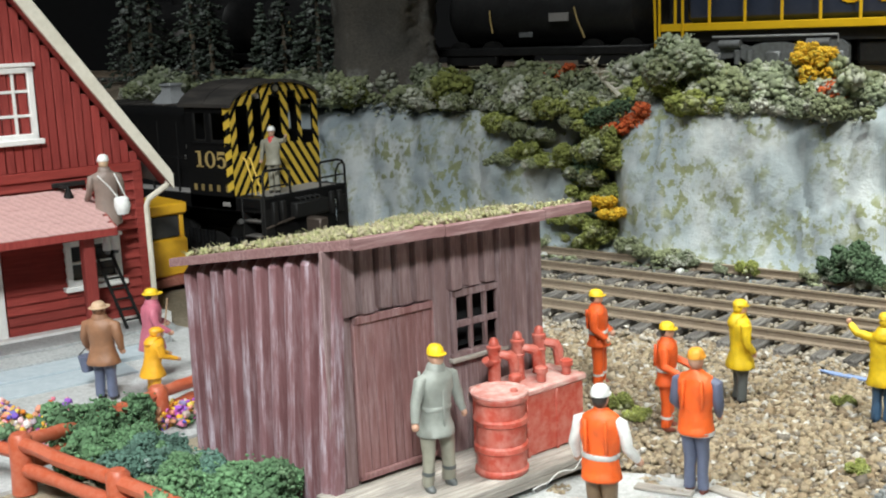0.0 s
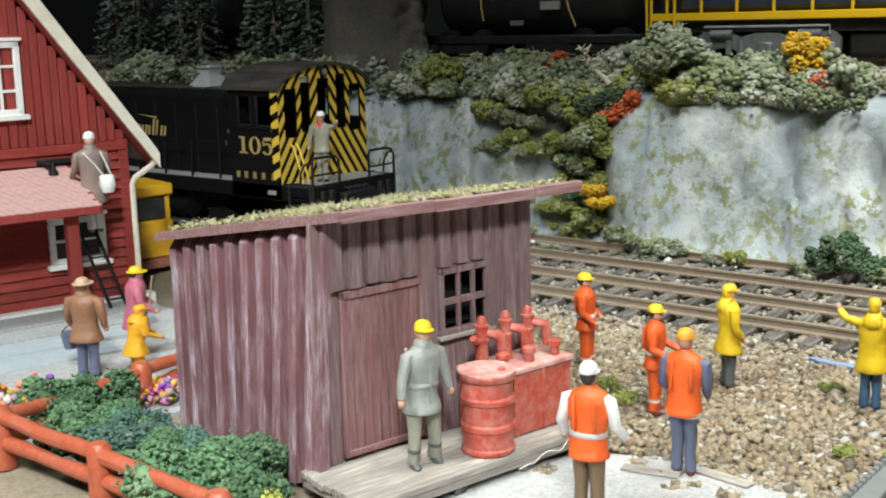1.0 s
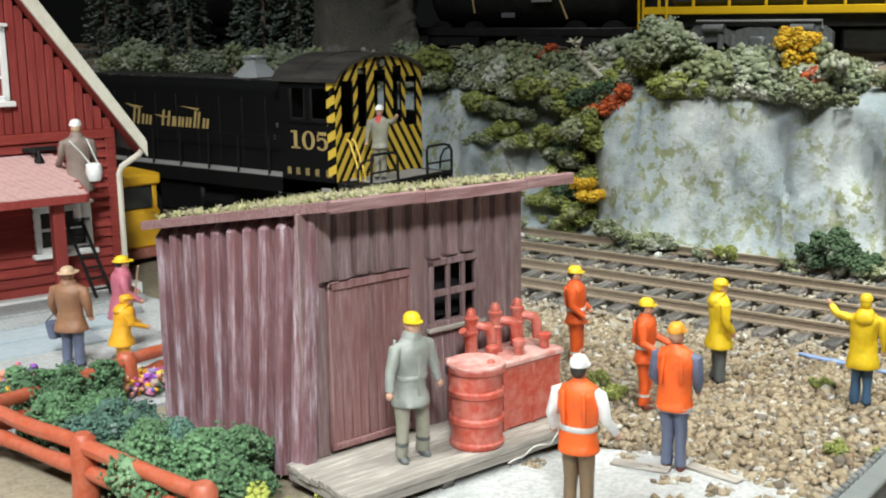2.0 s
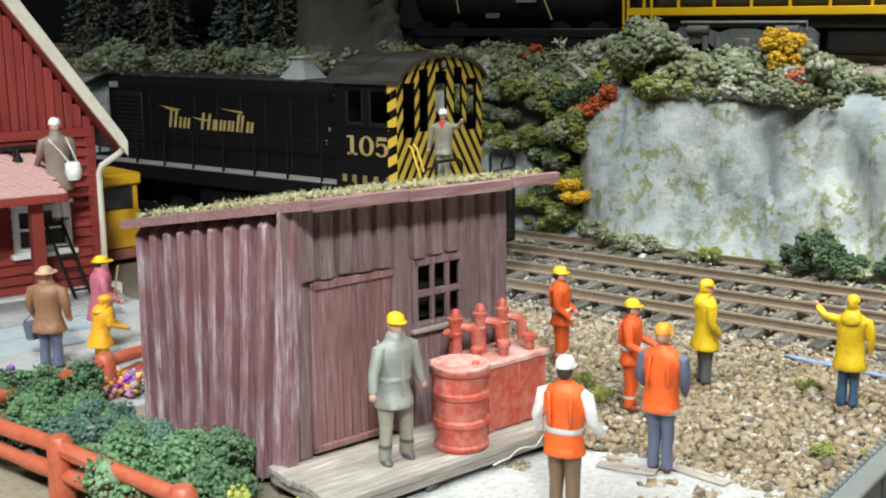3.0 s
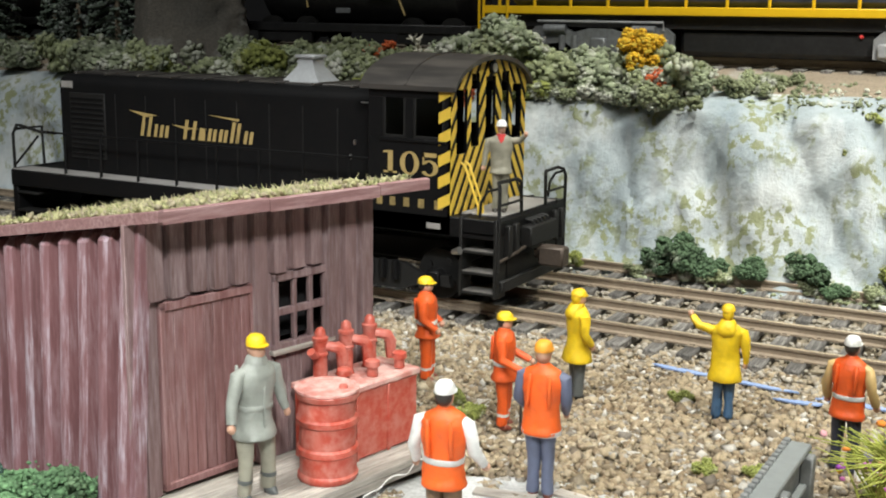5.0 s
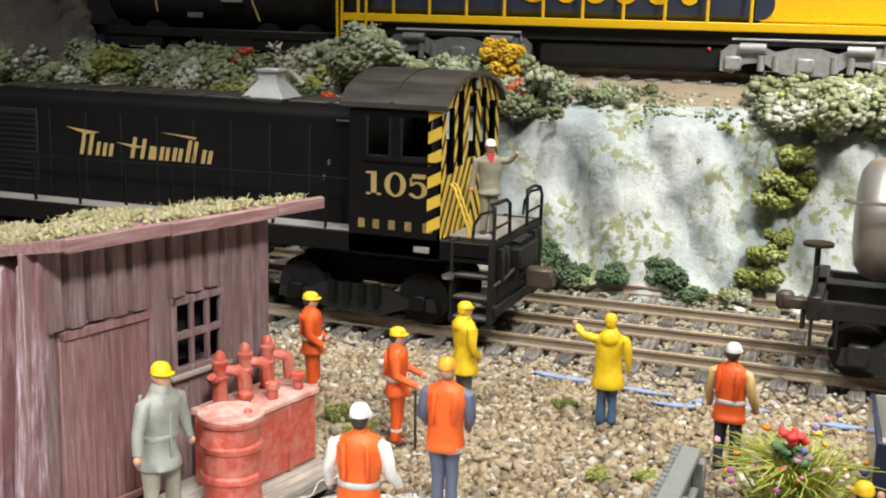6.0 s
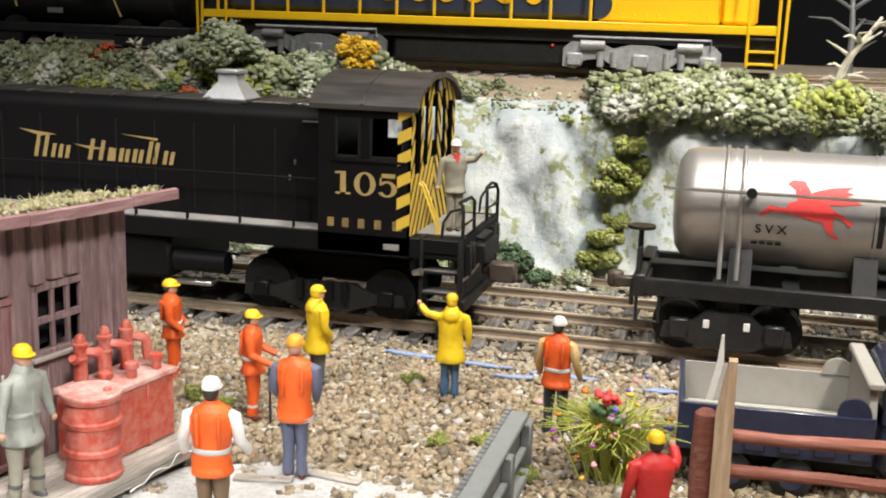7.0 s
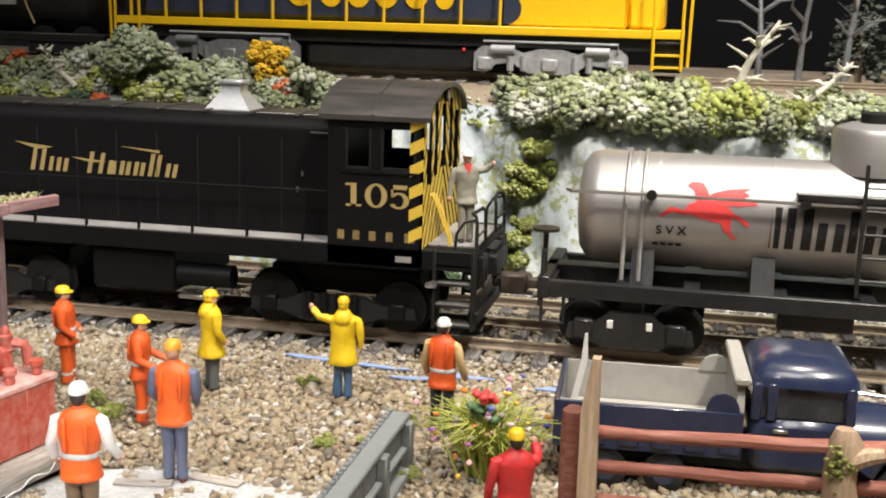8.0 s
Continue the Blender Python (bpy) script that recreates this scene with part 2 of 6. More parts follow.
    "hall_ceiling": paint("hall_ceiling", (0.3, 0.3, 0.3), (0.25, 0.25, 0.25), 4, 0.9, bump=0),
}
LEAF = {
    "sage": [(0, (0.12, 0.15, 0.08)), (0.35, (0.22, 0.25, 0.14)), (0.6, (0.36, 0.37, 0.26)), (0.85, (0.55, 0.55, 0.47)), (1, (0.74, 0.74, 0.7))],
    "frost": [(0, (0.14, 0.2, 0.13)), (0.3, (0.32, 0.37, 0.28)), (0.55, (0.58, 0.6, 0.54)), (1, (0.8, 0.8, 0.77))],
    "olive": [(0, (0.1, 0.12, 0.03)), (0.4, (0.2, 0.22, 0.06)), (0.75, (0.33, 0.34, 0.12)), (1, (0.6, 0.6, 0.48))],
    "deep": [(0, (0.03, 0.09, 0.05)), (0.5, (0.07, 0.17, 0.09)), (1, (0.14, 0.26, 0.13))],
    "garden": [(0, (0.06, 0.15, 0.07)), (0.5, (0.13, 0.27, 0.12)), (0.85, (0.2, 0.36, 0.17)), (1, (0.32, 0.44, 0.26))],
    "teal": [(0, (0.07, 0.17, 0.13)), (0.6, (0.15, 0.28, 0.22)), (1, (0.42, 0.52, 0.48))],
    "lime": [(0, (0.3, 0.36, 0.05)), (1, (0.5, 0.52, 0.12))],
    "yellow": [(0, (0.65, 0.36, 0.01)), (0.6, (0.8, 0.5, 0.02)), (1, (0.6, 0.45, 0.05))],
    "red": [(0, (0.5, 0.08, 0.02)), (0.6, (0.62, 0.13, 0.03)), (1, (0.4, 0.12, 0.05))],
    "spruce": [(0, (0.02, 0.04, 0.03)), (0.6, (0.045, 0.075, 0.055)), (1, (0.16, 0.19, 0.17))],
    "white": [(0, (0.6, 0.62, 0.6)), (1, (0.85, 0.86, 0.85))],
    "flower": [(0, (0.7, 0.05, 0.03)), (0.2, (0.75, 0.45, 0.02)), (0.4, (0.5, 0.08, 0.5)), (0.55, (0.1, 0.12, 0.55)), (0.7, (0.8, 0.6, 0.05)), (0.85, (0.75, 0.2, 0.3)), (1, (0.8, 0.75, 0.7))],
}
def foam(name, green, pale, share):
    """Ground foam: a green that varies a little from crumb to crumb, dusted pale in patches."""
    m, nt, b = nodes_of(name)
    g = nt.nodes.new("ShaderNodeNewGeometry")
    col = ramp(nt, g.outputs["Random Per Island"], [(0, tuple(x * 0.62 for x in green)), (0.6, green), (1, tuple(min(1, x * 1.35) for x in green))])
    patch = noise_tex(nt, 95, 4, 0.6)
    fac = ramp(nt, patch, [(0.62 - share * 0.3, (0, 0, 0)), (0.74 - share * 0.3, (0.85,) * 3)])
    oi = nt.nodes.new("ShaderNodeObjectInfo")
    hs, mr = nt.nodes.new("ShaderNodeHueSaturation"), nt.nodes.new("ShaderNodeMapRange")
    mr.inputs[3].default_value, mr.inputs[4].default_value = 0.75, 1.25
    nt.links.new(oi.outputs["Random"], mr.inputs[0])
    nt.links.new(mr.outputs[0], hs.inputs["Value"])
    nt.links.new(mixed(nt, fac, col, pale), hs.inputs["Color"])
    nt.links.new(hs.outputs[0], b.inputs["Base Color"])
    b.inputs["Roughness"].default_value = 0.95
    bumped(nt, b, noise_tex(nt, 1600, 4, 0.7), 0.6, 0.0005)
    return m


for key, stops in LEAF.items():
    MAT["leaf_" + key] = island("leaf_" + key, stops, rough=0.9, grain=2500, bump=0.4)
for key, green, pale, share in (("sage", (0.24, 0.27, 0.15), (0.58, 0.59, 0.52), 0.35), ("frost", (0.27, 0.31, 0.2), (0.6, 0.6, 0.54), 0.45), ("olive", (0.25, 0.28, 0.075), (0.48, 0.49, 0.33), 0.15), ("deep", (0.075, 0.125, 0.065), (0.33, 0.37, 0.28), 0.2), ("garden", (0.1, 0.19, 0.09), (0.2, 0.3, 0.17), 0.2), ("teal", (0.1, 0.19, 0.145), (0.36, 0.43, 0.4), 0.25), ("spruce", (0.1, 0.13, 0.1), (0.4, 0.43, 0.41), 0.35)):
    MAT["leaf_" + key] = foam("leaf_" + key, green, pale, share)


# ---- mesh tools, in millimetres ----
class Mesh:
    def __init__(self):
        self.v, self.f, self.m = [], [], []

    def add(self, verts, faces, mi=0):
        n = len(self.v)
        self.v += [tuple(p) for p in verts]
        self.f += [tuple(n + i for i in fc) for fc in faces]
        self.m += [mi] * len(faces)
        return self

    def box(self, x0, x1, y0, y1, z0, z1, c=0.25, mi=0):
        c = min(c, (x1 - x0) * 0.3, (y1 - y0) * 0.3, (z1 - z0) * 0.3)
        X, Y, Z = (x0, x1), (y0, y1), (z0, z1)
        vs, idx = [], {}
        for i in (0, 1):
            for j in (0, 1):
                for k in (0, 1):
                    sx, sy, sz = (c if i == 0 else -c), (c if j == 0 else -c), (c if k == 0 else -c)
                    for ax, p in ((0, (X[i], Y[j] + sy, Z[k] + sz)), (1, (X[i] + sx, Y[j], Z[k] + sz)), (2, (X[i] + sx, Y[j] + sy, Z[k]))):
                        idx[i, j, k, ax] = len(vs)
                        vs.append(p)
        fs = []
        for s in (0, 1):
            o = (lambda q: q) if s else (lambda q: q[::-1])
            fs.append(o([idx[s, 0, 0, 0], idx[s, 1, 0, 0], idx[s, 1, 1, 0], idx[s, 0, 1, 0]]))
            fs.append(o([idx[0, s, 0, 1], idx[0, s, 1, 1], idx[1, s, 1, 1], idx[1, s, 0, 1]]))
            fs.append(o([idx[0, 0, s, 2], idx[1, 0, s, 2], idx[1, 1, s, 2], idx[0, 1, s, 2]]))
        for a in (0, 1):
            for b in (0, 1):
                fs.append([idx[0, a, b, 1], idx[1, a, b, 1], idx[1, a, b, 2], idx[0, a, b, 2]])
                fs.append([idx[a, 0, b, 0], idx[a, 1, b, 0], idx[a, 1, b, 2], idx[a, 0, b, 2]])
                fs.append([idx[a, b, 0, 0], idx[a, b, 1, 0], idx[a, b, 1, 1], idx[a, b, 0, 1]])
        for i in (0, 1):
            for j in (0, 1):
                for k in (0, 1):
                    fs.append([idx[i, j, k, 0], idx[i, j, k, 1], idx[i, j, k, 2]])
        return self.add(vs, fs, mi)

    def loft(self, rings, mi=0, caps=True):
        n, vs, fs = len(rings[0]), [], []
        for r in rings:
            vs += [tuple(p) for p in r]
        for a in range(len(rings) - 1):
            for i in range(n):
                j = (i + 1) % n
                fs.append((a * n + i, a * n + j, (a + 1) * n + j, (a + 1) * n + i))
        if caps:
            fs += [tuple(range(n))[::-1], tuple(range((len(rings) - 1) * n, len(rings) * n))]
        return self.add(vs, fs, mi)

    def body(self, rows, mi=0, n=12):
        """Elliptic rings: (cx, cy, z, rx, ry)."""
        return self.loft([[(cx + rx * math.cos(2 * math.pi * i / n), cy + ry * math.sin(2 * math.pi * i / n), z) for i in range(n)] for cx, cy, z, rx, ry in rows], mi)

    def tube(self, pts, r, n=8, mi=0):
        pts = [Vector(p) for p in pts]
        rs = r if isinstance(r, (list, tuple)) else [r] * len(pts)
        rings = []
        for i, p in enumerate(pts):
            d = (pts[min(i + 1, len(pts) - 1)] - pts[max(i - 1, 0)]).normalized()
            a = d.orthogonal().normalized() if i == 0 else (a - d * a.dot(d)).normalized()
            b = d.cross(a)
            rings.append([p + (a * math.cos(2 * math.pi * k / n) + b * math.sin(2 * math.pi * k / n)) * rs[i] for k in range(n)])
        return self.loft(rings, mi)

    def ball(self, c, r, mi=0, nu=12, nv=8, z0=-90):
        r = (r, r, r) if not isinstance(r, (list, tuple)) else r
        rows = []
        for k in range(nv + 1):
            a = radians(z0 + (89.5 - z0) * k / nv)
            rows.append((c[0], c[1], c[2] + r[2] * math.sin(a), max(r[0] * math.cos(a), 0.01), max(r[1] * math.cos(a), 0.01)))
        return self.body(rows, mi, nu)

    def prism(self, poly, axis, a, b, mi=0):
        """A flat outline pushed from a to b along an axis; the outline's two coordinates are the other two axes in order."""
        def at(p, w):
            q = list(p)
            q.insert("xyz".index(axis), w)
            return tuple(q)
        return self.loft([[at(p, a) for p in poly], [at(p, b) for p in poly]], mi)

    def data(self, name, mats, smooth=40):
        me = bpy.data.meshes.new(name)
        me.from_pydata((np.array(self.v) * MM).tolist(), [], self.f)
        for m in mats:
            me.materials.append(MAT[m])
        me.polygons.foreach_set("material_index", self.m)
        bm = bmesh.new()
        bm.from_mesh(me)
        bmesh.ops.recalc_face_normals(bm, faces=bm.faces)
        bm.to_mesh(me)
        bm.free()
        if smooth:
            me.polygons.foreach_set("use_smooth", [True] * len(me.polygons))
            me.set_sharp_from_angle(angle=radians(smooth))
        return me


def at(x, y, z=0, rz=0, rx=0, ry=0):
    return pose(x * MM, y * MM, z * MM, rx, ry, rz)


def part(name, mesh, mats, parent, label="", m=None, smooth=40):
    """One mesh object under a thing or a part."""
    ob = new(name, mesh if isinstance(mesh, bpy.types.Mesh) else mesh.data(name, mats.split(), smooth))
    ob.parent = parent
    if m is not None:
        ob.matrix_basis = m
    if label:
        ob["label"] = label
    return ob


def thing(name, m, label, category, group="", kind="", mesh=None, mats="", smooth=40):
    ob = new(name, None if mesh is None else (mesh if isinstance(mesh, bpy.types.Mesh) else mesh.data(name, mats.split(), smooth)))
    ob.matrix_basis = m
    return tagged(ob, label, category, group, kind)


def lettering(body, size, mat, depth=0.15, bold=0.0):
    cu = bpy.data.curves.new("lettering", "FONT")
    cu.body, cu.size, cu.extrude, cu.offset = body, size * MM, depth * MM, bold * MM
    ob = new("lettering", cu)
    bpy.context.view_layer.update()
    me = bpy.data.meshes.new_from_object(ob.evaluated_get(bpy.context.evaluated_depsgraph_get()))
    bpy.data.objects.remove(ob)
    me.materials.clear()
    me.materials.append(MAT[mat])
    return me


ICO = bmesh.new()
bmesh.ops.create_icosphere(ICO, subdivisions=1, radius=1)
ICO_V = np.array([v.co[:] for v in ICO.verts])
ICO_F = np.array([[v.index for v in f.verts] for f in ICO.faces])
ICO.free()


OCT_V = np.array([(1, 0, 0), (-1, 0, 0), (0, 1, 0), (0, -1, 0), (0, 0, 1), (0, 0, -1)], float)
OCT_F = np.array([(0, 2, 4), (2, 1, 4), (1, 3, 4), (3, 0, 4), (2, 0, 5), (1, 2, 5), (3, 1, 5), (0, 3, 5)])


def lumps(name, centres, sizes, mat, rng, squash=0.75, jitter=0.28, crumb=False):
    """Many small irregular pieces in one mesh; crumb: simpler, more angular ones."""
    n = len(centres)
    VS, FS = (OCT_V, OCT_F) if crumb else (ICO_V, ICO_F)
    nv = len(VS)
    base = VS[None] * (1 + rng.uniform(-jitter, jitter, (n, nv, 1))) * rng.uniform(0.7, 1.25, (n, 1, 3))
    q = rng.normal(size=(n, 4))
    q /= np.linalg.norm(q, axis=1)[:, None]
    w, x, y, z = q.T
    R = np.stack([1 - 2 * (y * y + z * z), 2 * (x * y - z * w), 2 * (x * z + y * w), 2 * (x * y + z * w), 1 - 2 * (x * x + z * z), 2 * (y * z - x * w), 2 * (x * z - y * w), 2 * (y * z + x * w), 1 - 2 * (x * x + y * y)], 1).reshape(n, 3, 3)
    v = np.einsum("nij,nkj->nki", R, base)
    v[:, :, 2] *= squash
    v = v * np.asarray(sizes)[:, None, None] + np.asarray(centres)[:, None, :]
    me = bpy.data.meshes.new(name)
    f = (FS[None] + nv * np.arange(n)[:, None, None]).reshape(-1, 3)
    me.vertices.add(n * nv)
    me.vertices.foreach_set("co", (v.reshape(-1) * MM).astype(np.float32))
    me.loops.add(f.size)
    me.loops.foreach_set("vertex_index", f.reshape(-1).astype(np.int32))
    me.polygons.add(len(f))
    me.polygons.foreach_set("loop_start", np.arange(0, f.size, 3).astype(np.int32))
    me.update(calc_edges=True)
    me.materials.append(MAT[mat])
    return me

RNG = np.random.default_rng(7)

# ---- the hall and the large structure ----
thing("floor", at(0, 0), "dark floor of the dim exhibition hall", "floor", kind="structure", mesh=Mesh().box(-1600, 1600, -1400, 1400, -750, -700), mats="hall_dark")
for nm, a in (("wall_north", (-1600, 1600, 1400, 1450)), ("wall_south", (-1600, 1600, -1450, -1400)), ("wall_east", (1600, 1650, -1450, 1450)), ("wall_west", (-1650, -1600, -1450, 1450))):
    thing(nm, at(0, 0), "dark wall of the exhibition hall", "wall", kind="structure", mesh=Mesh().box(*a, -700, 1800), mats="hall_dark")
thing("ceiling", at(0, 0), "grey ceiling of the exhibition hall", "ceiling", kind="structure", mesh=Mesh().box(-1650, 1650, -1450, 1450, 1800, 1850), mats="hall_ceiling")


def n3(x, y, z, s, seed=0.0):
    return noise.noise(Vector((x * s + seed, y * s + seed * 2, z * s - seed)))


def ground_mesh():
    m, xs, ys = Mesh(), np.linspace(-900, 900, 181), np.linspace(-60, 900, 97)
    vs = [(x, y, -0.6 + 1.0 * n3(x, y, 0, 0.02)) for x in xs for y in ys]
    k = len(ys)
    m.add(vs, [(i * k + j, (i + 1) * k + j, (i + 1) * k + j + 1, i * k + j + 1) for i in range(len(xs) - 1) for j in range(k - 1)])
    # the table's skirt
    m.box(-900, 900, -60, 900, -700, -4)
    return m


thing("ground", at(0, 0), "brown earth-coloured scenery base of the layout", "ground", kind="structure", mesh=ground_mesh(), mats="soil")


def facets(x, z, scale, seed):
    """Tilted planes that meet in edges, in the range of about -1 to 1."""
    p = Vector((x * scale + 3 * seed, z * scale * 0.8 + seed, seed))
    q = noise.voronoi(p)[1][0]
    a, b, c = (math.sin(q.x * k + q.y * 7.3 * k + seed) for k in (12.9, 31.7, 53.1))
    return 0.1 * a + 1.1 * b * (p.x - q.x) + 1.1 * c * (p.y - q.y)


def cliff_mesh():
    prof = [(540, -2, 0.2), (549, 2, 0.5), (555, 9, 1), (558, 18, 1), (560, 27, 1), (562, 36, 1), (564, 45, 1), (566, 54, 1), (568, 62, 1), (570, 69, 1), (573, 75, 0.9), (578, 79.5, 0.7), (585, 82, 0.5), (594, 85, 0.4), (604, 88, 0.3), (616, 91, 0.2), (630, 92.5, 0.1), (660, 93, 0), (700, 93, 0), (780, 93, 0), (900, 93, 0)]
    fine = []
    for a, b in zip(prof, prof[1:]):
        for k in range(3 if a[0] < 620 else 1):
            w = k / (3 if a[0] < 620 else 1)
            fine.append(tuple(p * (1 - w) + q * w for p, q in zip(a, b)))
    fine.append(prof[-1])
    xs = np.concatenate([np.arange(-900, -400, 6.0), np.arange(-400, 360, 2.0), np.arange(360, 901, 6.0)])
    vs = []
    for x in xs:
        gully = math.exp(-((x + 122) / 16) ** 2) * 14 + math.exp(-((x - 128) / 9) ** 2) * 8
        for y, z, w in fine:
            facet = abs(n3(x + 0.4 * z, 0, z * 0.25, 0.02, 1)) * 15 - 4 + 1.7 * facets(x, z, 0.03, 2) + 0.9 * facets(x, z, 0.09, 5) + 3.2 * n3(x, 0, z * 0.35, 0.05, 6)
            d = facet + 2.0 * n3(x, z * 0.5, y, 0.11, 3) + 0.9 * n3(x, z, y, 0.3, 8)
            low = 4.5 * math.exp(-((x + 230) / 150) ** 2) - 4.0 * math.exp(-((x - 150) / 40) ** 2)
            vs.append((x + 2 * w * n3(x, z, 1, 0.1, 4), y - w * d + gully * w * (0.4 + z / 90), z + (low * 0 - 0.06 * max(0, -x - 60) * 0.4) * (1 if z > 40 else 0) * min(1, (z - 40) / 30 if z > 40 else 0) * (w + 0.3) + w * 1.5 * n3(x, y, z, 0.09, 2)))
    k = len(fine)
    m = Mesh()
    m.add(vs, [(i * k + j, (i + 1) * k + j, (i + 1) * k + j + 1, i * k + j + 1) for i in range(len(xs) - 1) for j in range(k - 1)])
    m.m = [0 if fine[j][0] < 590 else 1 for i in range(len(xs) - 1) for j in range(k - 1)]
    return m


thing("rock_wall", at(0, 0), "grey-white plaster rock cliff with mossy specks behind the tracks", "cliff", kind="structure", mesh=cliff_mesh(), mats="rock brown_rock", smooth=50)


def top_z(x, y):
    """Height of the cliff's shelf."""
    return float(np.interp(y, [548, 555, 562, 570, 578, 594, 616, 640], [2, 9, 36, 69, 79.5, 85, 91, 93]))


def slab(name, label, pts, z0, z1, mat, category="pavement", bev=0):
    return thing(name, at(0, 0), label, category, kind="structure", mesh=Mesh().prism(pts, "z", z0, z1), mats=mat)


slab("pavement", "pale grey-white plaster pad beside the shed", [(24, 180), (128, 180), (128, 296), (112, 312), (95, 318), (66, 322), (36, 306), (24, 280)], -2, 0.5, "plaster")
slab("pavement", "pale plaster yard in front of the red house", [(-262, 150), (-108, 150), (-90, 230), (-84, 300), (-150, 352), (-262, 352)], -2, 0.7, "plaster")
HOUSE = at(-223.6, 346, 0, -15.7)
ob = thing("pavement", HOUSE, "stepped grey boardwalk along the red house", "pavement", kind="structure")
part("kerb", Mesh().box(0, 6, -140, 12, 0, 5.4), "white", ob)
part("slab", Mesh().box(6, 24, -140, 6, 0, 4.2), "walk_grey", ob)
part("slab", Mesh().box(24, 40, -140, -2, 0, 3.2), "walk_grey", ob)
part("slab", Mesh().box(40, 56, -140, -16, 0, 2.4), "walk_blue", ob)
part("slab", Mesh().box(56, 74, -140, -30, 0, 1.6), "walk_blue", ob)

# ---- tracks ----


def rail_section(y, top):
    z = top - 4.0
    return [(y - 2.0, z), (y + 2.0, z), (y + 2.0, z + 0.6), (y + 0.5, z + 1.1), (y + 0.5, z + 2.8), (y + 1.0, z + 3.1), (y + 1.0, z + 3.9), (y - 1.0, z + 3.9), (y - 1.0, z + 3.1), (y - 0.5, z + 2.8), (y - 0.5, z + 1.1), (y - 2.0, z + 0.6)]


def track(label, y, top, x0, x1, step, half=30.0, seed=1):
    t = thing("railway_track", at(0, 0), label, "railway track", kind="structure")
    for r in (y - 16, y + 16):
        m = Mesh().prism(rail_section(r, top), "x", x0, x1)
        m.box(x0, x1, r - 0.85, r + 0.85, top - 0.2, top, 0.05, mi=1)
        part("rail", m, "rail_side rail_top", t)
    rnd = random.Random(seed)
    ties = [Mesh().box(-2.6 - 0.15 * k, 2.6 + 0.1 * k, -half, half, -3.2, 0, 0.5).data("tie", ["tie_wood"]) for k in range(3)]
    pm = Mesh()
    for r in (-16, 16):
        pm.box(-1.8, 1.8, r - 3.6, r + 3.6, 0, 0.5, 0.1)
        for s in (-2.7, 2.7):
            pm.box(-0.9, 0.9, r + s - 0.6, r + s + 0.6, 0.5, 1.2, 0.2)
    plate = pm.data("tie_plate", ["rail_side"])
    n = int((x1 - x0) / step)
    for i in range(n):
        tie = part("tie", ties[i % 3], "", t, m=at(x0 + (i + 0.5) * step + rnd.uniform(-0.6, 0.6), y + rnd.uniform(-1, 1), top - 4.0 - 0.02, rnd.uniform(-1.2, 1.2)))
        part("tie_plate", plate, "", tie)
    return t


track("rusty two-rail model railway track on dark wooden ties", 466, 8.0, -700, 700, 12.4, 29, 1)
track("second rusty railway track along the foot of the cliff", 534, 7.6, -700, 700, 12.8, 27, 2)
track("upper-level railway track behind the bushes on the ledge", 653, 97.5, -760, 760, 13, 29, 3)


def scatter(n, x0, x1, y0, y1, lo, hi, keep, zf, rng):
    p = np.stack([rng.uniform(x0, x1, n), rng.uniform(y0, y1, n)], 1)
    s = rng.uniform(lo, hi, n) * np.where(rng.random(n) < 0.06, 1.5, 1)
    ok = np.array([keep(x, y) for x, y in p])
    p, s = p[ok], s[ok]
    z = np.array([zf(x, y) for x, y in p]) + s * 0.25
    return np.column_stack([p, z]), s


def in_yard(x, y):
    if x < 28 and y < 320 - (28 - x) * 0.1 and x > -90:
        return False
    if 24 < x < 128 and y < 318 - abs(x - 66) * 0.25 + 5 * n3(x, y, 0, 0.08):
        return n3(x, y, 0, 0.15) > 0.28 and y > 285
    return y > 262 and not (x < -84 and y < 352)


c, s = scatter(42000, -90, 330, 262, 440, 0.7, 1.75, in_yard, lambda x, y: 0.6 * n3(x, y, 0, 0.03) + max(0, (y - 428) * 0.1), RNG)
thing("gravel", at(0, 0), "loose beige and cream gravel covering the yard", "gravel", kind="stuff", mesh=lumps("gravel", c, s, "gravel", RNG, 0.8, 0.42, crumb=True))


def on_ballast(x, y):
    return all(abs(y - r) > 2.6 for r in (450, 482, 518, 550))


c, s = scatter(22000, -420, 420, 424, 556, 0.6, 1.15, on_ballast, lambda x, y: (1.7 if 432 < y < 560 else 0.5), RNG)
thing("ballast", at(0, 0), "grey-brown ballast stones between rails and ties", "ballast", kind="stuff", mesh=lumps("ballast", c, s, "ballast", RNG))
for i, (x, y, w, d, r) in enumerate(((66, 427, 20, 4, -6), (92, 424, 22, 3, -4), (122, 421, 24, 4, 0), (158, 416, 12, 3, 6), (172, 405, 6, 4, 10), (108, 414, 14, 3, 4))):
    thing("puddle", at(x, y, 1.1, r), "narrow pale-blue puddle strip in the gravel", "puddle", group="puddles by the track", kind="structure",
          mesh=Mesh().prism([(w / 2 * math.cos(a) * (1 + 0.25 * math.sin(3 * a + i)), d / 2 * math.sin(a) * (1 + 0.3 * math.cos(2 * a + i))) for a in np.linspace(0, 2 * math.pi, 18, endpoint=False)], "z", 0, 0.5), mats="blue_strip")

# ---- the shed ----
SHED = at(-3.5, 242, 0, 78)


def build_shed():
    t = thing("shed", SHED, "weathered purple-red wooden lean-to shed with a mossy roof", "shed")
    zf = lambda y: 73.2 - 0.172 * y  # roof underside over depth
    # side wall facing the bushes: heavy ribbed boards
    n, w = 13, 73.0 / 13
    D = 77.0
